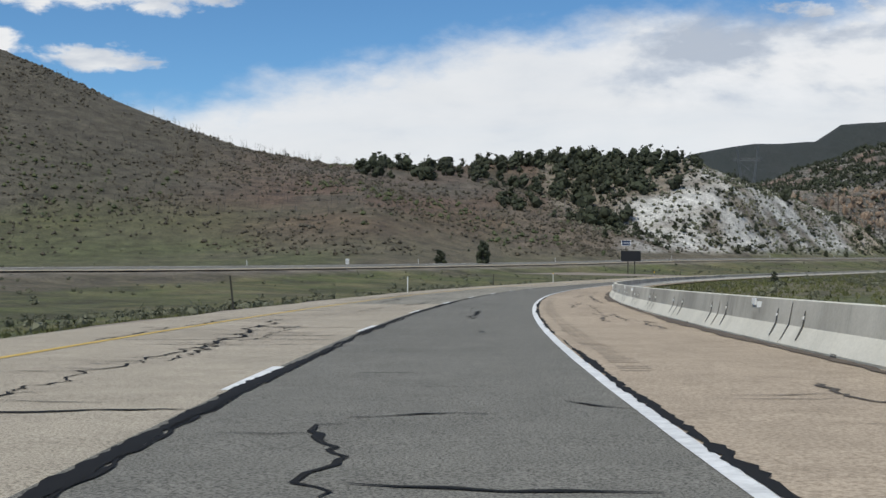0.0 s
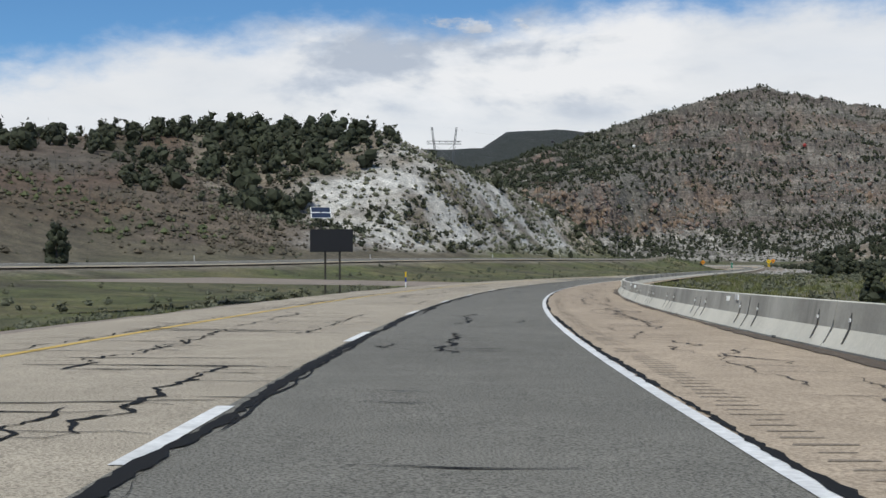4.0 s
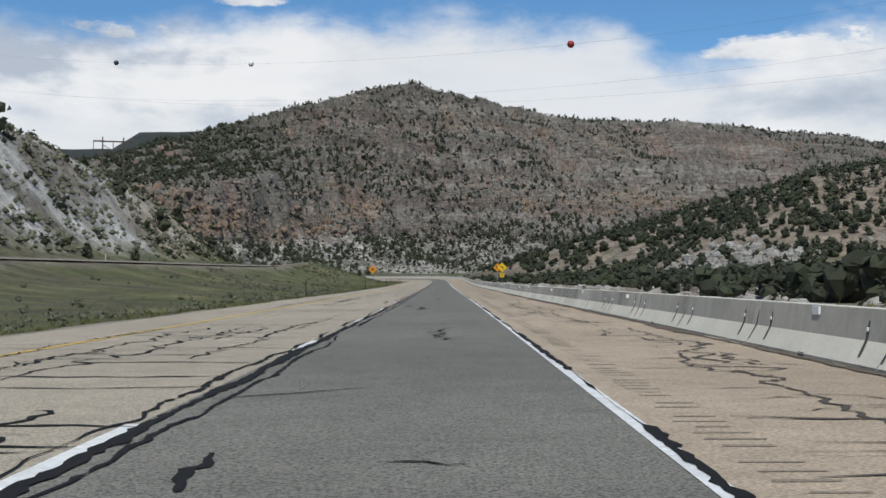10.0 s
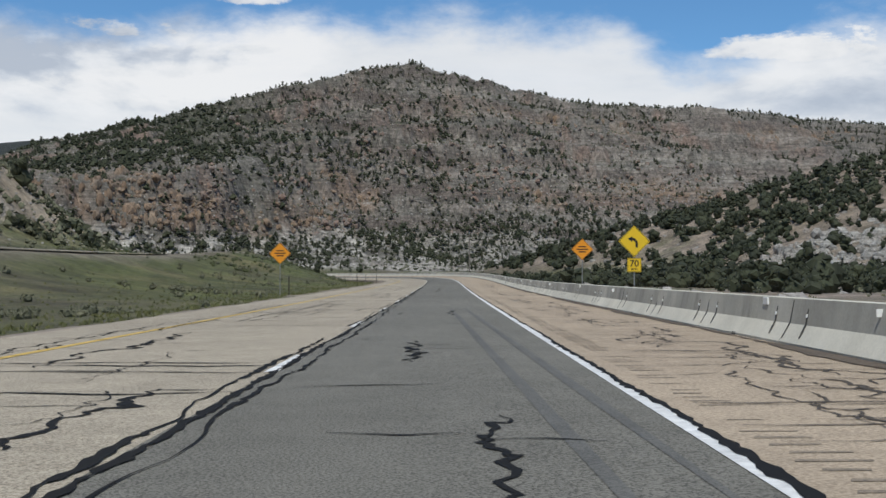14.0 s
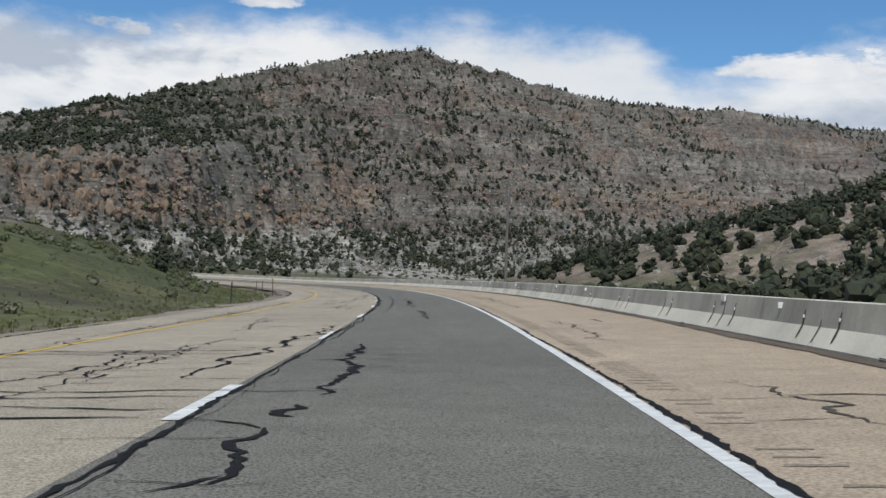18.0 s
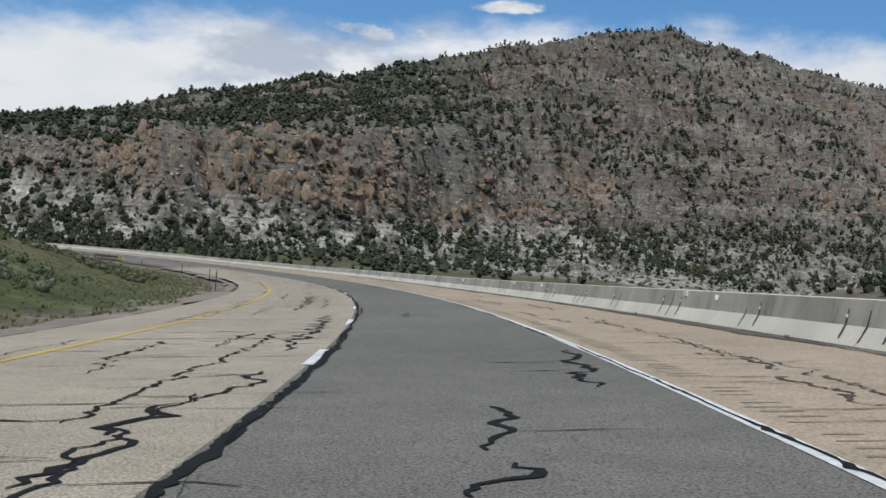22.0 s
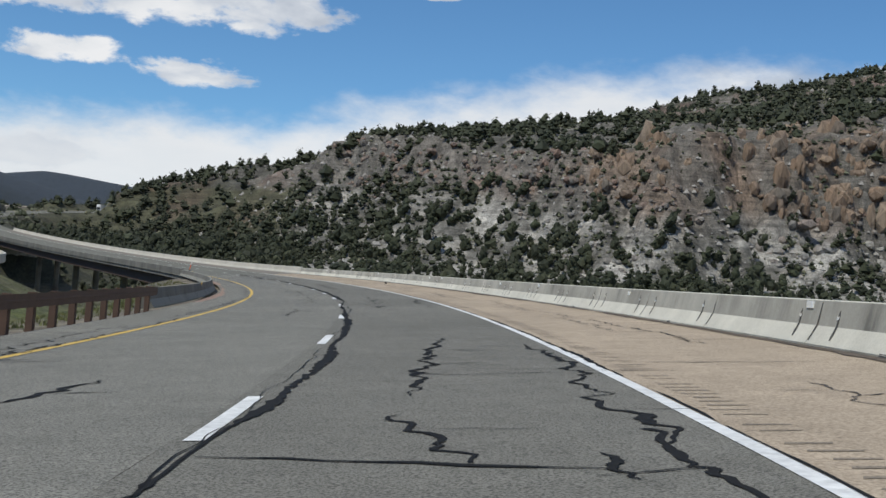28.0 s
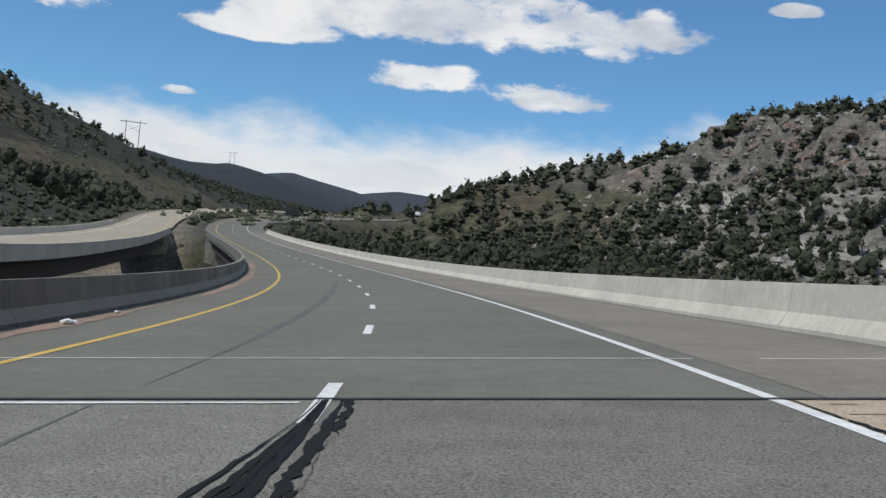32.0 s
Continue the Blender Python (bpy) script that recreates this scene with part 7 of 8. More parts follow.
def writing(text, size, mat, parent, x, z, y=-0.012, stretch=1.0):
    cu = bpy.data.curves.new("lettering", "FONT")
    cu.body, cu.size, cu.align_x, cu.align_y, cu.extrude = text, size, "CENTER", "CENTER", 0.002
    cu.offset = size * 0.012
    tmp = bpy.data.objects.new("lettering", cu)
    scene.collection.objects.link(tmp)
    dg = bpy.context.evaluated_depsgraph_get()
    me = bpy.data.meshes.new_from_object(tmp.evaluated_get(dg))
    bpy.data.objects.remove(tmp)
    me.materials.clear()
    me.materials.append(mat)
    ob = new("lettering", me)
    ob.parent = parent
    ob.matrix_local = Matrix.Translation((x, y, z)) @ pose(0, 0, 0, 90, 0, 0) @ Matrix.Diagonal((stretch, 1, 1, 1))
    return ob


def sign_base(name, s, u, label, group="", turn=0.0):
    p = road(s, u)
    g = float(ground_z(p.x, p.y))
    ob = new(name)
    ob.matrix_world = pose(p.x, p.y, g, 0, 0, heading(s) + turn)
    return tagged(ob, label, "road sign", group), p.z - g


def diamond(thing, z, side, face, name="panel"):
    bm = bmesh.new()
    plate(bm, rounded(0, z, side, side, 0.06, 45), -0.006, 0.0)
    panel = part(name, bm, face, thing)
    bm = bmesh.new()
    o, i = rounded(0, z, side * 0.955, side * 0.955, 0.05, 45), rounded(0, z, side * 0.92, side * 0.92, 0.045, 45)
    a, b = [bm.verts.new((x, -0.009, q)) for x, q in o], [bm.verts.new((x, -0.009, q)) for x, q in i]
    for k in range(len(o)):
        bm.faces.new((a[k], a[(k + 1) % len(o)], b[(k + 1) % len(o)], b[k]))
    part("border", bm, BLACK, panel)
    return panel


def sign_post(thing, top, x=0.0):
    bm = bmesh.new()
    box(bm, x - 0.03, x + 0.03, 0.005, 0.065, -0.4, top, 0.006)
    part("post", bm, STEELPOST, thing)


curve_sign, lift = sign_base("curve_sign", 562, 10.4, "yellow diamond curve sign with black arrow over a 70 plaque")
sign_post(curve_sign, 3.6 + lift)
panel = diamond(curve_sign, 2.85 + lift, 1.22, YELLOW)
bm = bmesh.new()
pts = []
for i in range(9):
    a = radians(10 * i)
    pts.append((0.30 - 0.44 + 0.44 * math.cos(a) - 0.10, -0.30 + 0.42 * math.sin(a)))
out, inn = [], []
for i in range(11):
    a = radians(9 * i)
    out.append((-0.10 + 0.30 * math.cos(a), -0.14 + 0.32 * math.sin(a)))
    inn.append((-0.10 + 0.17 * math.cos(a), -0.14 + 0.19 * math.sin(a)))
stem = [(0.07, -0.34), (0.20, -0.34)] + out + [(-0.10, 0.27), (-0.34, 0.13), (-0.10, -0.05)] + inn[::-1]
vv = [bm.verts.new((x, -0.010, 2.85 + lift + z)) for x, z in stem]
bmesh.ops.triangulate(bm, faces=[bm.faces.new(vv)])
part("arrow", bm, BLACK, panel)
bm = bmesh.new()
plate(bm, rounded(0, 1.55 + lift, 0.76, 0.76, 0.04), -0.006, 0.0)
plaque = part("speed_plaque", bm, YELLOW, curve_sign)
bm = bmesh.new()
o, i = rounded(0, 1.55 + lift, 0.72, 0.72, 0.035), rounded(0, 1.55 + lift, 0.68, 0.68, 0.03)
a, b = [bm.verts.new((x, -0.009, q)) for x, q in o], [bm.verts.new((x, -0.009, q)) for x, q in i]
for k in range(len(o)):
    bm.faces.new((a[k], a[(k + 1) % len(o)], b[(k + 1) % len(o)], b[k]))
part("border", bm, BLACK, plaque)
writing("70", 0.50, BLACK, plaque, 0, 1.63 + lift)
writing("MPH", 0.17, BLACK, plaque, 0, 1.32 + lift)


def orange_sign(s, u, turn=0.0):
    thing, up = sign_base("warning_sign", s, u, "orange diamond warning sign with rows of dark lettering", "pair of orange warning signs", turn)
    sign_post(thing, 3.5 + up)
    p = diamond(thing, 2.9 + up, 1.22, ORANGE)
    for k, half in ((0.2, 0.30), (0.0, 0.45), (-0.2, 0.28)):
        bm = bmesh.new()
        box(bm, -half, half, -0.011, -0.007, 2.9 + up + k - 0.045, 2.9 + up + k + 0.045)
        part("text_bar", bm, BLACK, p)


orange_sign(593, 11.0)
orange_sign(594, -13.0)

mile, lift = sign_base("mile_marker", 351, 10.3, "narrow green mile marker with white numerals on a post")
sign_post(mile, 1.9 + lift)
bm = bmesh.new()
plate(bm, rounded(0, 1.66 + lift, 0.31, 0.90, 0.03), -0.005, 0.0)
mp = part("panel", bm, GREEN, mile)
bm = bmesh.new()
o, i = rounded(0, 1.66 + lift, 0.30, 0.89, 0.03), rounded(0, 1.66 + lift, 0.275, 0.865, 0.025)
a, b = [bm.verts.new((x, -0.008, q)) for x, q in o], [bm.verts.new((x, -0.008, q)) for x, q in i]
for k in range(len(o)):
    bm.faces.new((a[k], a[(k + 1) % len(o)], b[(k + 1) % len(o)], b[k]))
part("border", bm, WHITE, mp)
writing("MILE", 0.11, WHITE, mp, 0, 2.0 + lift)
writing("1", 0.36, WHITE, mp, 0, 1.74 + lift)
writing("2", 0.36, WHITE, mp, 0, 1.43 + lift)

# ---- delineators ----
BLUE = plain("blue_band", (0.01, 0.03, 0.30), 0.45, 0.0, 0.08, 5.0)
DARKPOST = plain("dark_post", (0.05, 0.045, 0.035), 0.7, 0.2, 0.2, 8.0)


def delineator(s, u, height, body, top=None, band=None, lean=0.0, label="slim delineator post beside the road"):
    p = road(s, u)
    ob = tagged(new("delineator"), label, "delineator", "delineator posts")
    ob.matrix_world = pose(p.x, p.y, float(ground_z(p.x, p.y)), 0, lean, heading(s))
    bm = bmesh.new()
    box(bm, -0.035, 0.035, -0.012, 0.012, -0.3, height, 0.004)
    box(bm, -0.012, 0.012, 0.0, 0.03, -0.3, height - 0.05)
    part("post", bm, body, ob)
    if top:
        bm = bmesh.new()
        box(bm, -0.05, 0.05, -0.02, -0.013, height - 0.36 if band else height - 0.16, height, 0.003)
        part("reflector", bm, top, ob)
    if band:
        bm = bmesh.new()
        box(bm, -0.04, 0.04, -0.018, -0.0125, height - 0.68, height - 0.38, 0.003)
        part("band", bm, band, ob)
    return ob


delineator(45, -9.2, 1.45, DARKPOST, None, None, -6, "dark leaning delineator post in the grass")
delineator(87.5, -9.3, 1.3, WHITE, None, None, 0, "white delineator post at the pavement's edge")
delineator(125, -9.2, 1.4, DARKPOST, None, None, 2, "thin dark delineator post in the verge")
delineator(156, -8.6, 1.4, WHITE, YELLOW, None, 0, "white delineator post with a yellow reflector")
delineator(224, -9.0, 1.25, WHITE, YELLOW, BLUE, 1, "delineator post banded yellow, blue and white")
for s in (300, 370, 441, 511, 570, 630, 700, 790, 792, 866, 902):
    delineator(s, -9.3 if s != 792 else -9.9, 1.35, DARKPOST, None, None, random.uniform(-2, 2), "thin dark delineator post in the verge")
delineator(751, -9.4, 1.75, DARKPOST, YELLOW, None, 0, "tall dark post with a yellow reflector")
delineator(939, -9.6, 1.7, DARKPOST, YELLOW, None, 1, "tall dark post with a yellow reflector")
delineator(985, -9.2, 1.5, DARKPOST, WHITE, None, 0, "dark post with a small pale reflector by the guard rail")
notice = tagged(new("roadside_sign"), "small white sign with grey writing beside the far carriageway", "road sign")
q = opp_points(float(np.interp(262, OPP_LINE[:, 1], OPP_LEN)), 8.5)
notice.matrix_world = pose(q[0], q[1], float(ground_z(q[0], q[1])), 0, 0, -8)
sign_post(notice, 2.3)
bm = bmesh.new()
plate(bm, rounded(0, 2.0, 0.75, 1.1, 0.04), -0.006, 0.0)
face = part("panel", bm, WHITE, notice)
for k in range(3):
    bm = bmesh.new()
    box(bm, -0.26, 0.26, -0.011, -0.007, 1.72 + 0.24 * k, 1.82 + 0.24 * k)
    part("text_bar", bm, STEELPOST, face)
for s in (60, 130, 200, 270, 345, 420, 500, 580):
    q = opp_points(s + 260, -7.2)
    ob = tagged(new("delineator"), "white delineator post along the far carriageway", "delineator", "delineator posts")
    ob.matrix_world = pose(q[0], q[1], float(ground_z(q[0], q[1])), 0, 0, 0)
    bm = bmesh.new()
    box(bm, -0.05, 0.05, -0.015, 0.015, -0.3, 1.3, 0.004)
    part("post", bm, WHITE, ob)

# ---- message board and its solar panel ----
board = tagged(new("message_board"), "dark message board on two posts in the median, switched off", "sign board")
gz = float(ground_z(37.4, 255.3))
board.matrix_world = pose(37.4, 255.3, gz, 0, 0, -12)
mid = 2.1 - gz
PANEL_BLACK = plain("black_board", (0.012, 0.012, 0.014), 0.55, 0.1, 0.2, 2.0)
bm = bmesh.new()
box(bm, -2.0, 2.0, -0.15, 0.15, mid - 1.05, mid + 1.05, 0.03)
part("display", bm, PANEL_BLACK, board)
for x in (-0.6, 0.75):
    bm = bmesh.new()
    box(bm, x - 0.09, x + 0.09, 0.16, 0.34, -0.5, mid + 0.9, 0.01)
    part("post", bm, DARKPOST, board)
bm = bmesh.new()
tube(bm, (-1.0, 0.3, mid + 0.8), (-1.0, 0.3, mid + 2.7), 0.06)
part("mast", bm, DARKPOST, board)
CELL = plain("solar_cells", (0.03, 0.04, 0.07), 0.2, 0.0, 0.2, 2.0)
tilt = Matrix.Translation((-1.0, 0.3, mid + 2.65)) @ pose(0, 0, 0, 48, 0, 8)
bm = bmesh.new()
box(bm, -0.95, 0.95, -0.72, 0.72, -0.04, 0.0, 0.01)
o = part("solar_panel", bm, WHITE, board, "solar panel with two dark cells in a white frame")
o.matrix_local = tilt
for k in (-0.36, 0.36):
    bm = bmesh.new()
    box(bm, -0.88, 0.88, k - 0.31, k + 0.31, 0.001, 0.006)
    part("cell_panel", bm, CELL, o)

crossover = np.linspace(8.0, 34.0, 12)
v = np.stack([road_points(np.full(12, 226.0) - 0.2 * crossover, -crossover), road_points(np.full(12, 244.0) + 0.25 * crossover, -crossover)], 1)
for k in range(12):
    for j in range(2):
        v[k, j, 2] = max(v[k, j, 2] - 0.03, float(ground_z(v[k, j, 0], v[k, j, 1])) + 0.06)
cross = new("crossover", fast_mesh("crossover", v.reshape(-1, 3), grid_faces(12, 2), GRAVEL, True))
tagged(cross, "grey gravel crossover through the median", "road", kind="structure")

# ---- small things along the parapet ----
for s in (1054, 1085, 1128, 1172, 1216):
    bm = bmesh.new()
    box(bm, -0.012, 0.012, -0.14, 0.14, -0.10, 0.10, 0.004)
    h = 0.66
    p = road(s, on_face(-1, -8.0, h) + 0.02, h)
    tab = mesh_object("parapet_reflector", [v.co.copy() for v in bm.verts], [[v.index for v in f.verts] for f in (bm.verts.index_update(), bm.faces)[1]], AMBER)
    bm.free()
    tab.matrix_world = pose(p.x, p.y, p.z, 0, 0, heading(s))
    tagged(tab, "square amber reflector fixed to the concrete", "reflector", "amber reflectors on the parapet")
BRIGHT = plain("orange_plastic", (0.85, 0.13, 0.02), 0.5, 0.0, 0.06, 4.0)
flex = tagged(new("flexible_post"), "leaning orange and white flexible post on the barrier top", "delineator")
p = road(1131, -8.33, 0.81)
flex.matrix_world = pose(p.x, p.y, p.z, 4, 11, heading(1131))
for z0, z1, r, mat, nm in ((0.0, 0.6, 0.045, BRIGHT, "sleeve"), (0.6, 0.95, 0.035, WHITE, "tip"), (-0.02, 0.04, 0.09, BLACK, "base")):
    bm = bmesh.new()
    tube(bm, (0, 0, z0), (0, 0, z1), r, r * 0.95, 14)
    part(nm, bm, mat, flex)
for s, u, size in ((1153, -7.35, 0.22), (1135, -7.6, 0.12), (1158, -7.5, 0.10)):
    bm = bmesh.new()
    bmesh.ops.create_icosphere(bm, subdivisions=2, radius=size)
    for v in bm.verts:
        v.co *= 0.7 + 0.5 * noise.noise(v.co * 9 + Vector((s, 0, 0)))
        v.co.z = max(v.co.z * 0.45, -0.03)
    bm.verts.index_update()
    rag = mesh_object("litter", [v.co.copy() for v in bm.verts], [[v.index for v in f.verts] for f in bm.faces], WHITE)
    bm.free()
    p = road(s, u, 0.045)
    rag.matrix_world = pose(p.x, p.y, p.z, 0, 0, 40)
    tagged(rag, "crumpled white litter at the parapet's foot", "litter", "litter by the parapet")
bm = bmesh.new()
bmesh.ops.create_icosphere(bm, subdivisions=2, radius=0.14)
for v in bm.verts:
    v.co *= 0.75 + 0.5 * noise.noise(v.co * 11)
    v.co.z = max(v.co.z * 0.7, -0.06)
bm.verts.index_update()
scrap = mesh_object("tyre_scrap", [v.co.copy() for v in bm.verts], [[v.index for v in f.verts] for f in bm.faces], BLACK)
bm.free()
p = road(1083, 4.7, 0.07)
scrap.matrix_world = pose(p.x, p.y, p.z, 0, 0, 10)
tagged(scrap, "black scrap of tyre rubber on the shoulder", "tyre scrap")

# ---- power lines ----
WOOD = plain("weathered_wood", (0.10, 0.075, 0.055), 0.9, 0.0, 0.3, 5.0)
LATTICE = plain("lattice_steel", (0.16, 0.17, 0.18), 0.6, 0.6, 0.1, 2.0)
pole = tagged(new("utility_pole"), "bare grey utility pole beyond the concrete barrier", "pole")
p = road(747, 11.4)
bm = bmesh.new()
tube(bm, (0, 0, -1), (0, 0, 9.1), 0.15, 0.10, 14)
part("shaft", bm, plain("grey_pole", (0.17, 0.15, 0.13), 0.85, 0.0, 0.2, 4.0), pole)
bm = bmesh.new()
tube(bm, (0, 0, 8.8), (0, 0, 9.2), 0.115, 0.10, 14)
part("cap", bm, STEELPOST, pole)
pole.matrix_world = pose(p.x, p.y, float(ground_z(p.x, p.y)), 0, 0, 0)

tower = tagged(new("transmission_tower"), "grey lattice transmission tower with two leaning masts and a cross-arm", "tower")
TX, TY = 172.5, 721.5
tz = float(ground_z(TX, TY))
tower.matrix_world = pose(TX, TY, tz, 0, 0, -8)
TOP = 67.3 - tz


def lattice_mast(x0, x1, top):
    bm = bmesh.new()
    for a in (-1, 1):
        for b in (-1, 1):
            tube(bm, (x0 + a * 0.7, b * 0.7, -1.0), (x1 + a * 0.22, b * 0.22, top), 0.11, 0.08, 4)
    n = int(top / 2.2)
    for i in range(n):
        z0, z1 = top * i / n, top * (i + 1) / n
        c0, c1 = x0 + (x1 - x0) * i / n, x0 + (x1 - x0) * (i + 1) / n
        k = 1 if i % 2 else -1
        for b in (-0.45, 0.45):
            tube(bm, (c0 - 0.45 * k, b, z0), (c1 + 0.45 * k, b, z1), 0.05, 0.05, 3)
            tube(bm, (c0 + b, -0.45 * k, z0), (c1 + b, 0.45 * k, z1), 0.05, 0.05, 3)
    part("mast", bm, LATTICE, tower)


lattice_mast(-2.2, -6.0, TOP)
lattice_mast(2.2, 6.0, TOP)
bm = bmesh.new()
arm = TOP - 8.2
for z in (arm, arm + 1.4):
    for b in (-0.5, 0.5):
        tube(bm, (-8.2, b, z), (8.2, b, z), 0.1, 0.1, 4)
for i in range(11):
    x = -8.25 + 1.5 * i
    for b in (-0.5, 0.5):
        tube(bm, (x, b, arm), (x + 1.5, b, arm + 1.4) if i % 2 else (x, b, arm + 1.4), 0.05, 0.05, 3)
        if i % 2 == 0:
            tube(bm, (x, b, arm + 1.4), (x + 1.5, b, arm), 0.05, 0.05, 3)
part("cross_arm", bm, LATTICE, tower)
bm = bmesh.new()
tube(bm, (-5, 0, arm), (4, 0, arm - 8), 0.07, 0.07, 3)
tube(bm, (5, 0, arm), (-4, 0, arm - 8), 0.07, 0.07, 3)
part("brace", bm, LATTICE, tower)


def wire_at(y, drop=0.0):
    """The line hung from the tower down the valley: its place and its sag."""
    k = (y - 455.0) / (TY - 455.0)
    return (TX + (TY - y) * 0.27, y, 37.0 - drop + (30.0 - 0.25 * drop) * abs(k) ** 1.7)


WIRE = plain("cable", (0.16, 0.165, 0.17), 0.5, 0.6, 0.1, 2.0)
for off, drop in ((-8.0, 8.0), (0.0, 0.0), (8.0, 8.0)):
    bits = []
    pts3 = [(x + off, y, z) for x, y, z in (wire_at(y, drop) for y in np.linspace(TY, 205, 40))]
    for a, b in zip(pts3[:-1], pts3[1:]):
        bits.append(rod(a, b, 0.014, 0.014, 3))
    v, f = joined(bits)
    line = new("power_line", fast_mesh("power_line", v, f, WIRE))
    tagged(line, "thin power line sagging high across the valley", "power line", "power lines")
RED = plain("red_ball", (0.35, 0.03, 0.02), 0.5, 0.0, 0.1, 2.0)
DARKBALL = plain("dark_ball", (0.05, 0.05, 0.06), 0.5, 0.0, 0.1, 2.0)
for y, mat, word in ((634, DARKBALL, "dark"), (582, WHITE, "white"), (498, RED, "red"), (437, WHITE, "white")):
    bm = bmesh.new()
    bmesh.ops.create_icosphere(bm, subdivisions=3, radius=0.62)
    c = Vector(wire_at(y))
    ball = tagged(new("marker_ball"), word + " round aerial marker ball clamped on a power line", "marker ball", "marker balls")
    ball.location = c
    part("shell", bm, mat, ball)
    bm = bmesh.new()
    tube(bm, (0, -0.8, 0), (0, 0.8, 0), 0.07, 0.07, 8)
    part("clamp", bm, STEELPOST, ball)


def h_frame(x, y, tall, wide, turn):
    g = float(ground_z(x, y))
    ob = tagged(new("transmission_pole"), "wooden H-frame transmission pole on the hill", "pole", "H-frame poles")
    ob.matrix_world = pose(x, y, g, 0, 0, turn)
    for k in (-1, 1):
        bm = bmesh.new()
        tube(bm, (k * wide / 2, 0, -1), (k * wide / 2, 0, tall), 0.28, 0.18, 8)
        part("pole", bm, WOOD, ob)
    bm = bmesh.new()
    box(bm, -wide * 0.95, wide * 0.95, -0.15, 0.15, tall - 1.4, tall - 1.0)
    part("cross_arm", bm, WOOD, ob)
    bm = bmesh.new()
    tube(bm, (-wide / 2, 0, tall * 0.62), (wide / 2, 0, tall * 0.85), 0.09, 0.09, 5)
    tube(bm, (wide / 2, 0, tall * 0.62), (-wide / 2, 0, tall * 0.85), 0.09, 0.09, 5)
    part("brace", bm, WOOD, ob)
    return ob


frame_pole = h_frame(210, 684, 39.6 - float(ground_z(210, 684)), 5.8, -12)
top = 39.6 - float(ground_z(210, 684))
for x in (-5.4, 0.0, 5.4):
    bm = bmesh.new()
    tube(bm, (x, 0, top - 1.3), (x, 0, top - 3.4), 0.10, 0.10, 8)
    part("insulator_string", bm, WOOD, frame_pole, "dark string of insulators under the arm")
h_frame(-161, 1750, 20.0, 9.0, 30)
h_frame(-845, 3085, 22.0, 9.0, 30)


# ---- single trees ----
def tree_thing(name, variant_crown, variant_trunk, label, group=""):
    ob = new(name)
    c = new("crown", fast_mesh("crown", *variant_crown, NEEDLES))
    t = new("trunk", fast_mesh("trunk", *variant_trunk, BARK))
    c.parent = t.parent = ob
    return tagged(ob, label, "tree", group)


TREES = np.random.default_rng(23)
kinds = [tree_thing("juniper_tree", crown(46, 0.95, 1.0, 0.05, 0.15, TREES, 0.25, 9), trunk(TREES), "dark green juniper tree with a dense ragged crown", "lone junipers") for _ in range(4)]


def plant(i, x, y, h, stretch=1.0):
    src = kinds[i % 4]
    m = pose(x, y, float(ground_z(x, y)) - 0.03 * h, 0, 0, 77 * i)
    if src.get("used"):
        ob = copy_thing(src, m)
    else:
        src["used"] = 1
        ob, src.matrix_world = src, m
    ob.scale = (h * 0.9, h * 0.9, h * stretch)


for i, (x, y, h, k) in enumerate([(287.7, 682, 1.9, 1.0), (9.5, 338, 5.2, 1.2), (-2, 331, 4.2, 0.9), (48.7, 186, 1.7, 1.0), (97, 268, 3.3, 1.0), (103, 272, 2.6, 0.9), (92, 508, 3.0, 1.0), (150, 548, 3.2, 1.0), (172, 570, 2.6, 1.0), (132, 536, 2.8, 1.0), (112, 520, 3.0, 1.0), (188, 592, 2.6, 1.0), (206, 640, 2.5, 1.0), (75, 500, 3.4, 1.1), (58, 462, 3.2, 1.1)]):
    plant(i, x, y, h, k)


# ---- traffic far off ----
GLASS = plain("dark_glass", (0.02, 0.025, 0.03), 0.1, 0.0, 0.1, 2.0)
RUBBER = plain("black_rubber", (0.02, 0.02, 0.02), 0.8, 0.0, 0.1, 6.0)
LAMP = plain("lamp_lens", (0.8, 0.8, 0.78), 0.2, 0.0, 0.05, 2.0)


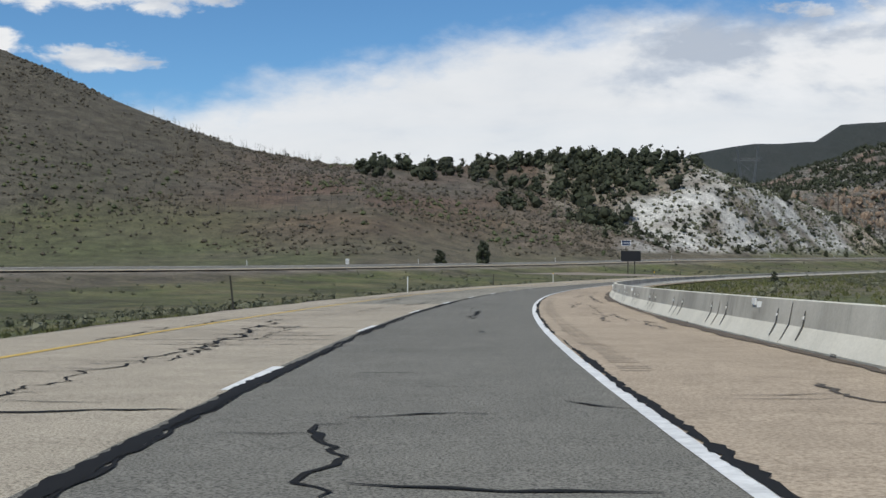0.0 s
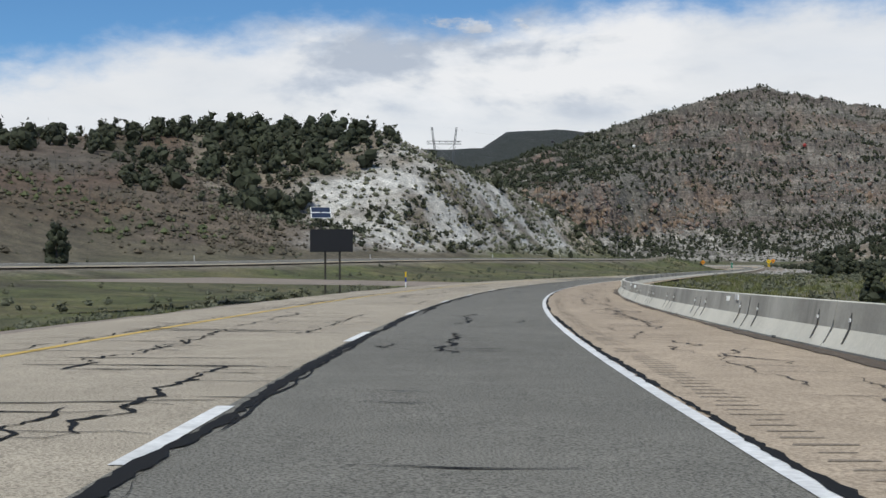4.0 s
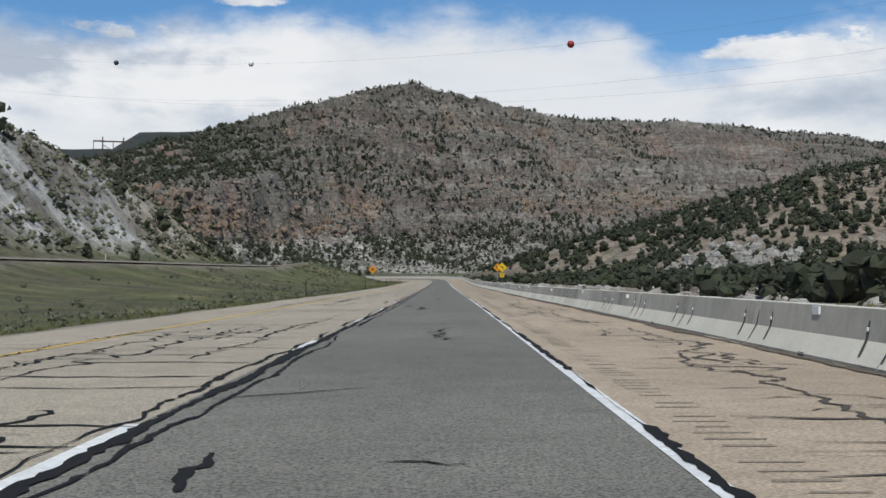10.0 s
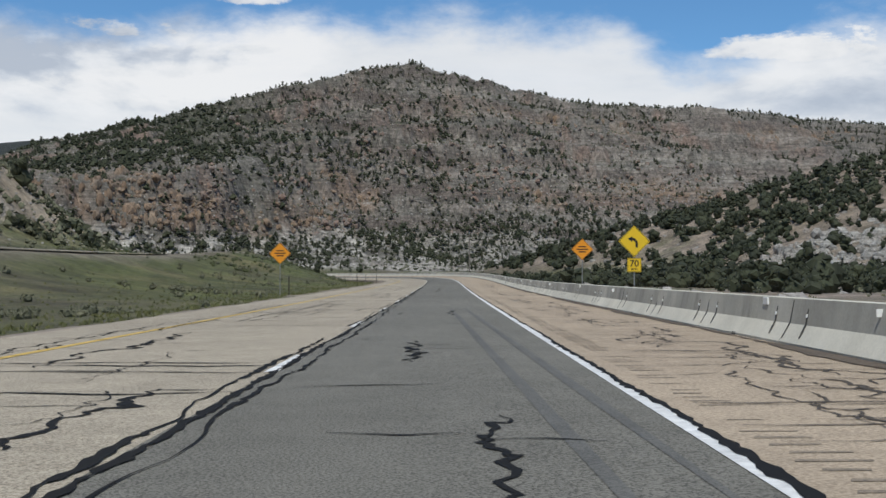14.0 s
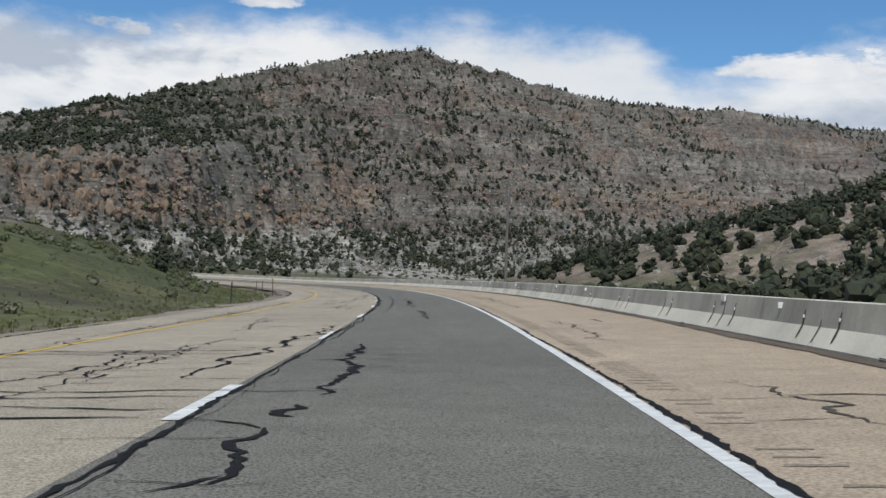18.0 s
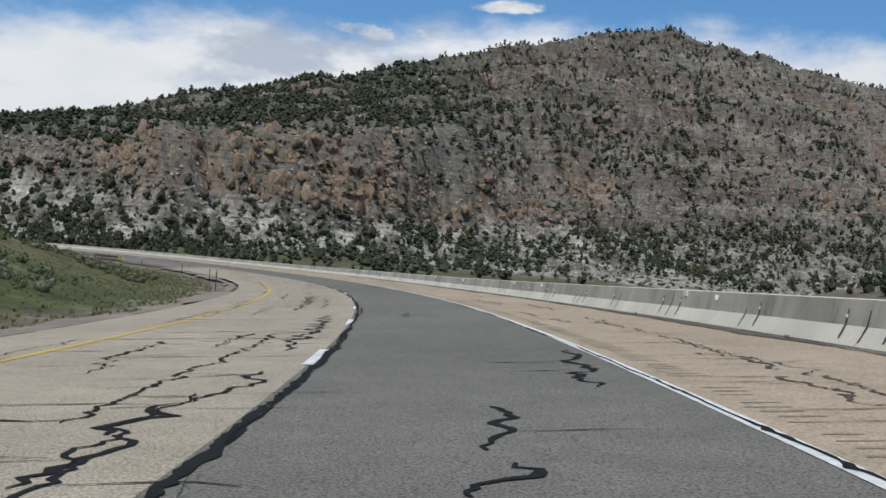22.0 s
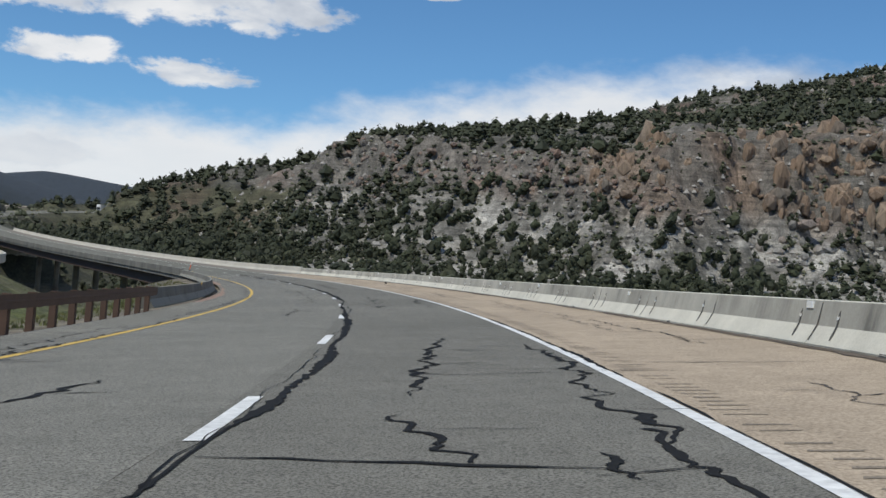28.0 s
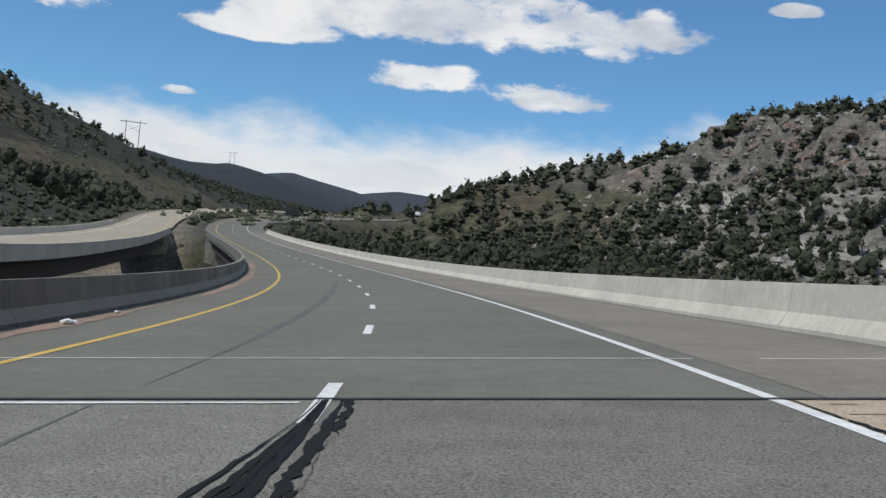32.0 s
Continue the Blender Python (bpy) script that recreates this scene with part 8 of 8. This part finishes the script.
def vehicle(name, m, paint, length, width, tall, label, cab=0.0):
    ob = tagged(new(name), label, "vehicle")
    ob.matrix_world = m
    bm = bmesh.new()
    prof = [(-length / 2, 0.45), (length / 2, 0.45), (length / 2, 0.95), (length / 2 - 0.9, 1.05), (length / 2 - 1.5, tall), (-length / 2 + 0.1, tall), (-length / 2, 0.9)]
    if cab:
        prof = [(-length / 2, 0.6), (length / 2, 0.6), (length / 2, 1.5), (length / 2 - 0.4, 2.6), (length / 2 - cab, 2.7), (length / 2 - cab, tall), (-length / 2, tall)]
    a = [bm.verts.new((-width / 2, y, z)) for y, z in prof]
    b = [bm.verts.new((width / 2, y, z)) for y, z in prof]
    bm.faces.new(a[::-1])
    bm.faces.new(b)
    for i in range(len(prof)):
        j = (i + 1) % len(prof)
        bm.faces.new((a[i], a[j], b[j], b[i]))
    bmesh.ops.recalc_face_normals(bm, faces=bm.faces)
    bmesh.ops.bevel(bm, geom=list(bm.edges), offset=0.08, segments=2, affect="EDGES")
    body = part("body", bm, paint, ob)
    bm = bmesh.new()
    top = tall if not cab else 2.5
    box(bm, -width / 2 + 0.15, width / 2 - 0.15, length / 2 - 1.45 if not cab else length / 2 - 0.35, length / 2 - 0.95 if not cab else length / 2 - 0.12, 1.1 if not cab else 1.6, top - 0.12)
    part("windscreen", bm, GLASS, body)
    bm = bmesh.new()
    box(bm, -width / 2 + 0.15, width / 2 - 0.15, -length / 2 - 0.02, -length / 2 + 0.05, 1.0, top - 0.2)
    part("rear_window", bm, GLASS, body)
    for x in (-1, 1):
        bm = bmesh.new()
        box(bm, x * width * 0.36 - 0.14, x * width * 0.36 + 0.14, length / 2 - 0.02, length / 2 + 0.03, 0.66, 0.86, 0.01)
        part("headlight", bm, LAMP, body)
        for y in (-length * 0.31, length * 0.31):
            bm = bmesh.new()
            tube(bm, (x * (width / 2 - 0.22), y, 0.37), (x * (width / 2 + 0.01), y, 0.37), 0.37, 0.37, 18)
            wheel = part("wheel", bm, RUBBER, ob)
            bm = bmesh.new()
            tube(bm, (x * (width / 2), y, 0.37), (x * (width / 2 + 0.03), y, 0.37), 0.2, 0.2, 14)
            part("rim", bm, STEELPOST, wheel)
    return ob


DARK_PAINT = plain("dark_paint", (0.04, 0.045, 0.05), 0.25, 0.1, 0.1, 2.0)
WHITE_CAR = plain("white_paint_gloss", (0.75, 0.75, 0.74), 0.25, 0.0, 0.04, 2.0)
q = road(1590, -3.6, 0.02)
vehicle("box_truck", pose(q.x, q.y, q.z, 0, 0, heading(1590)), DARK_PAINT, 8.5, 2.5, 3.6, "dark box truck far up the curving highway", 2.2)
q = road(1700, 0.2, 0.02)
vehicle("box_truck", pose(q.x, q.y, q.z, 0, 0, heading(1700)), WHITE_CAR, 9.0, 2.5, 3.8, "white box truck far up the curving highway", 2.2)
so = float(np.interp(1128, OPP_LINE[:, 1], OPP_LEN))
q = opp_points(so, -1.8, 0.03)
vehicle("white_van", pose(q[0], q[1], q[2], 0, 0, math.degrees(float(np.interp(so, OPP_LEN, OPP_HEAD))) + 180), WHITE_CAR, 5.0, 1.95, 1.95, "white van coming over the second bridge")
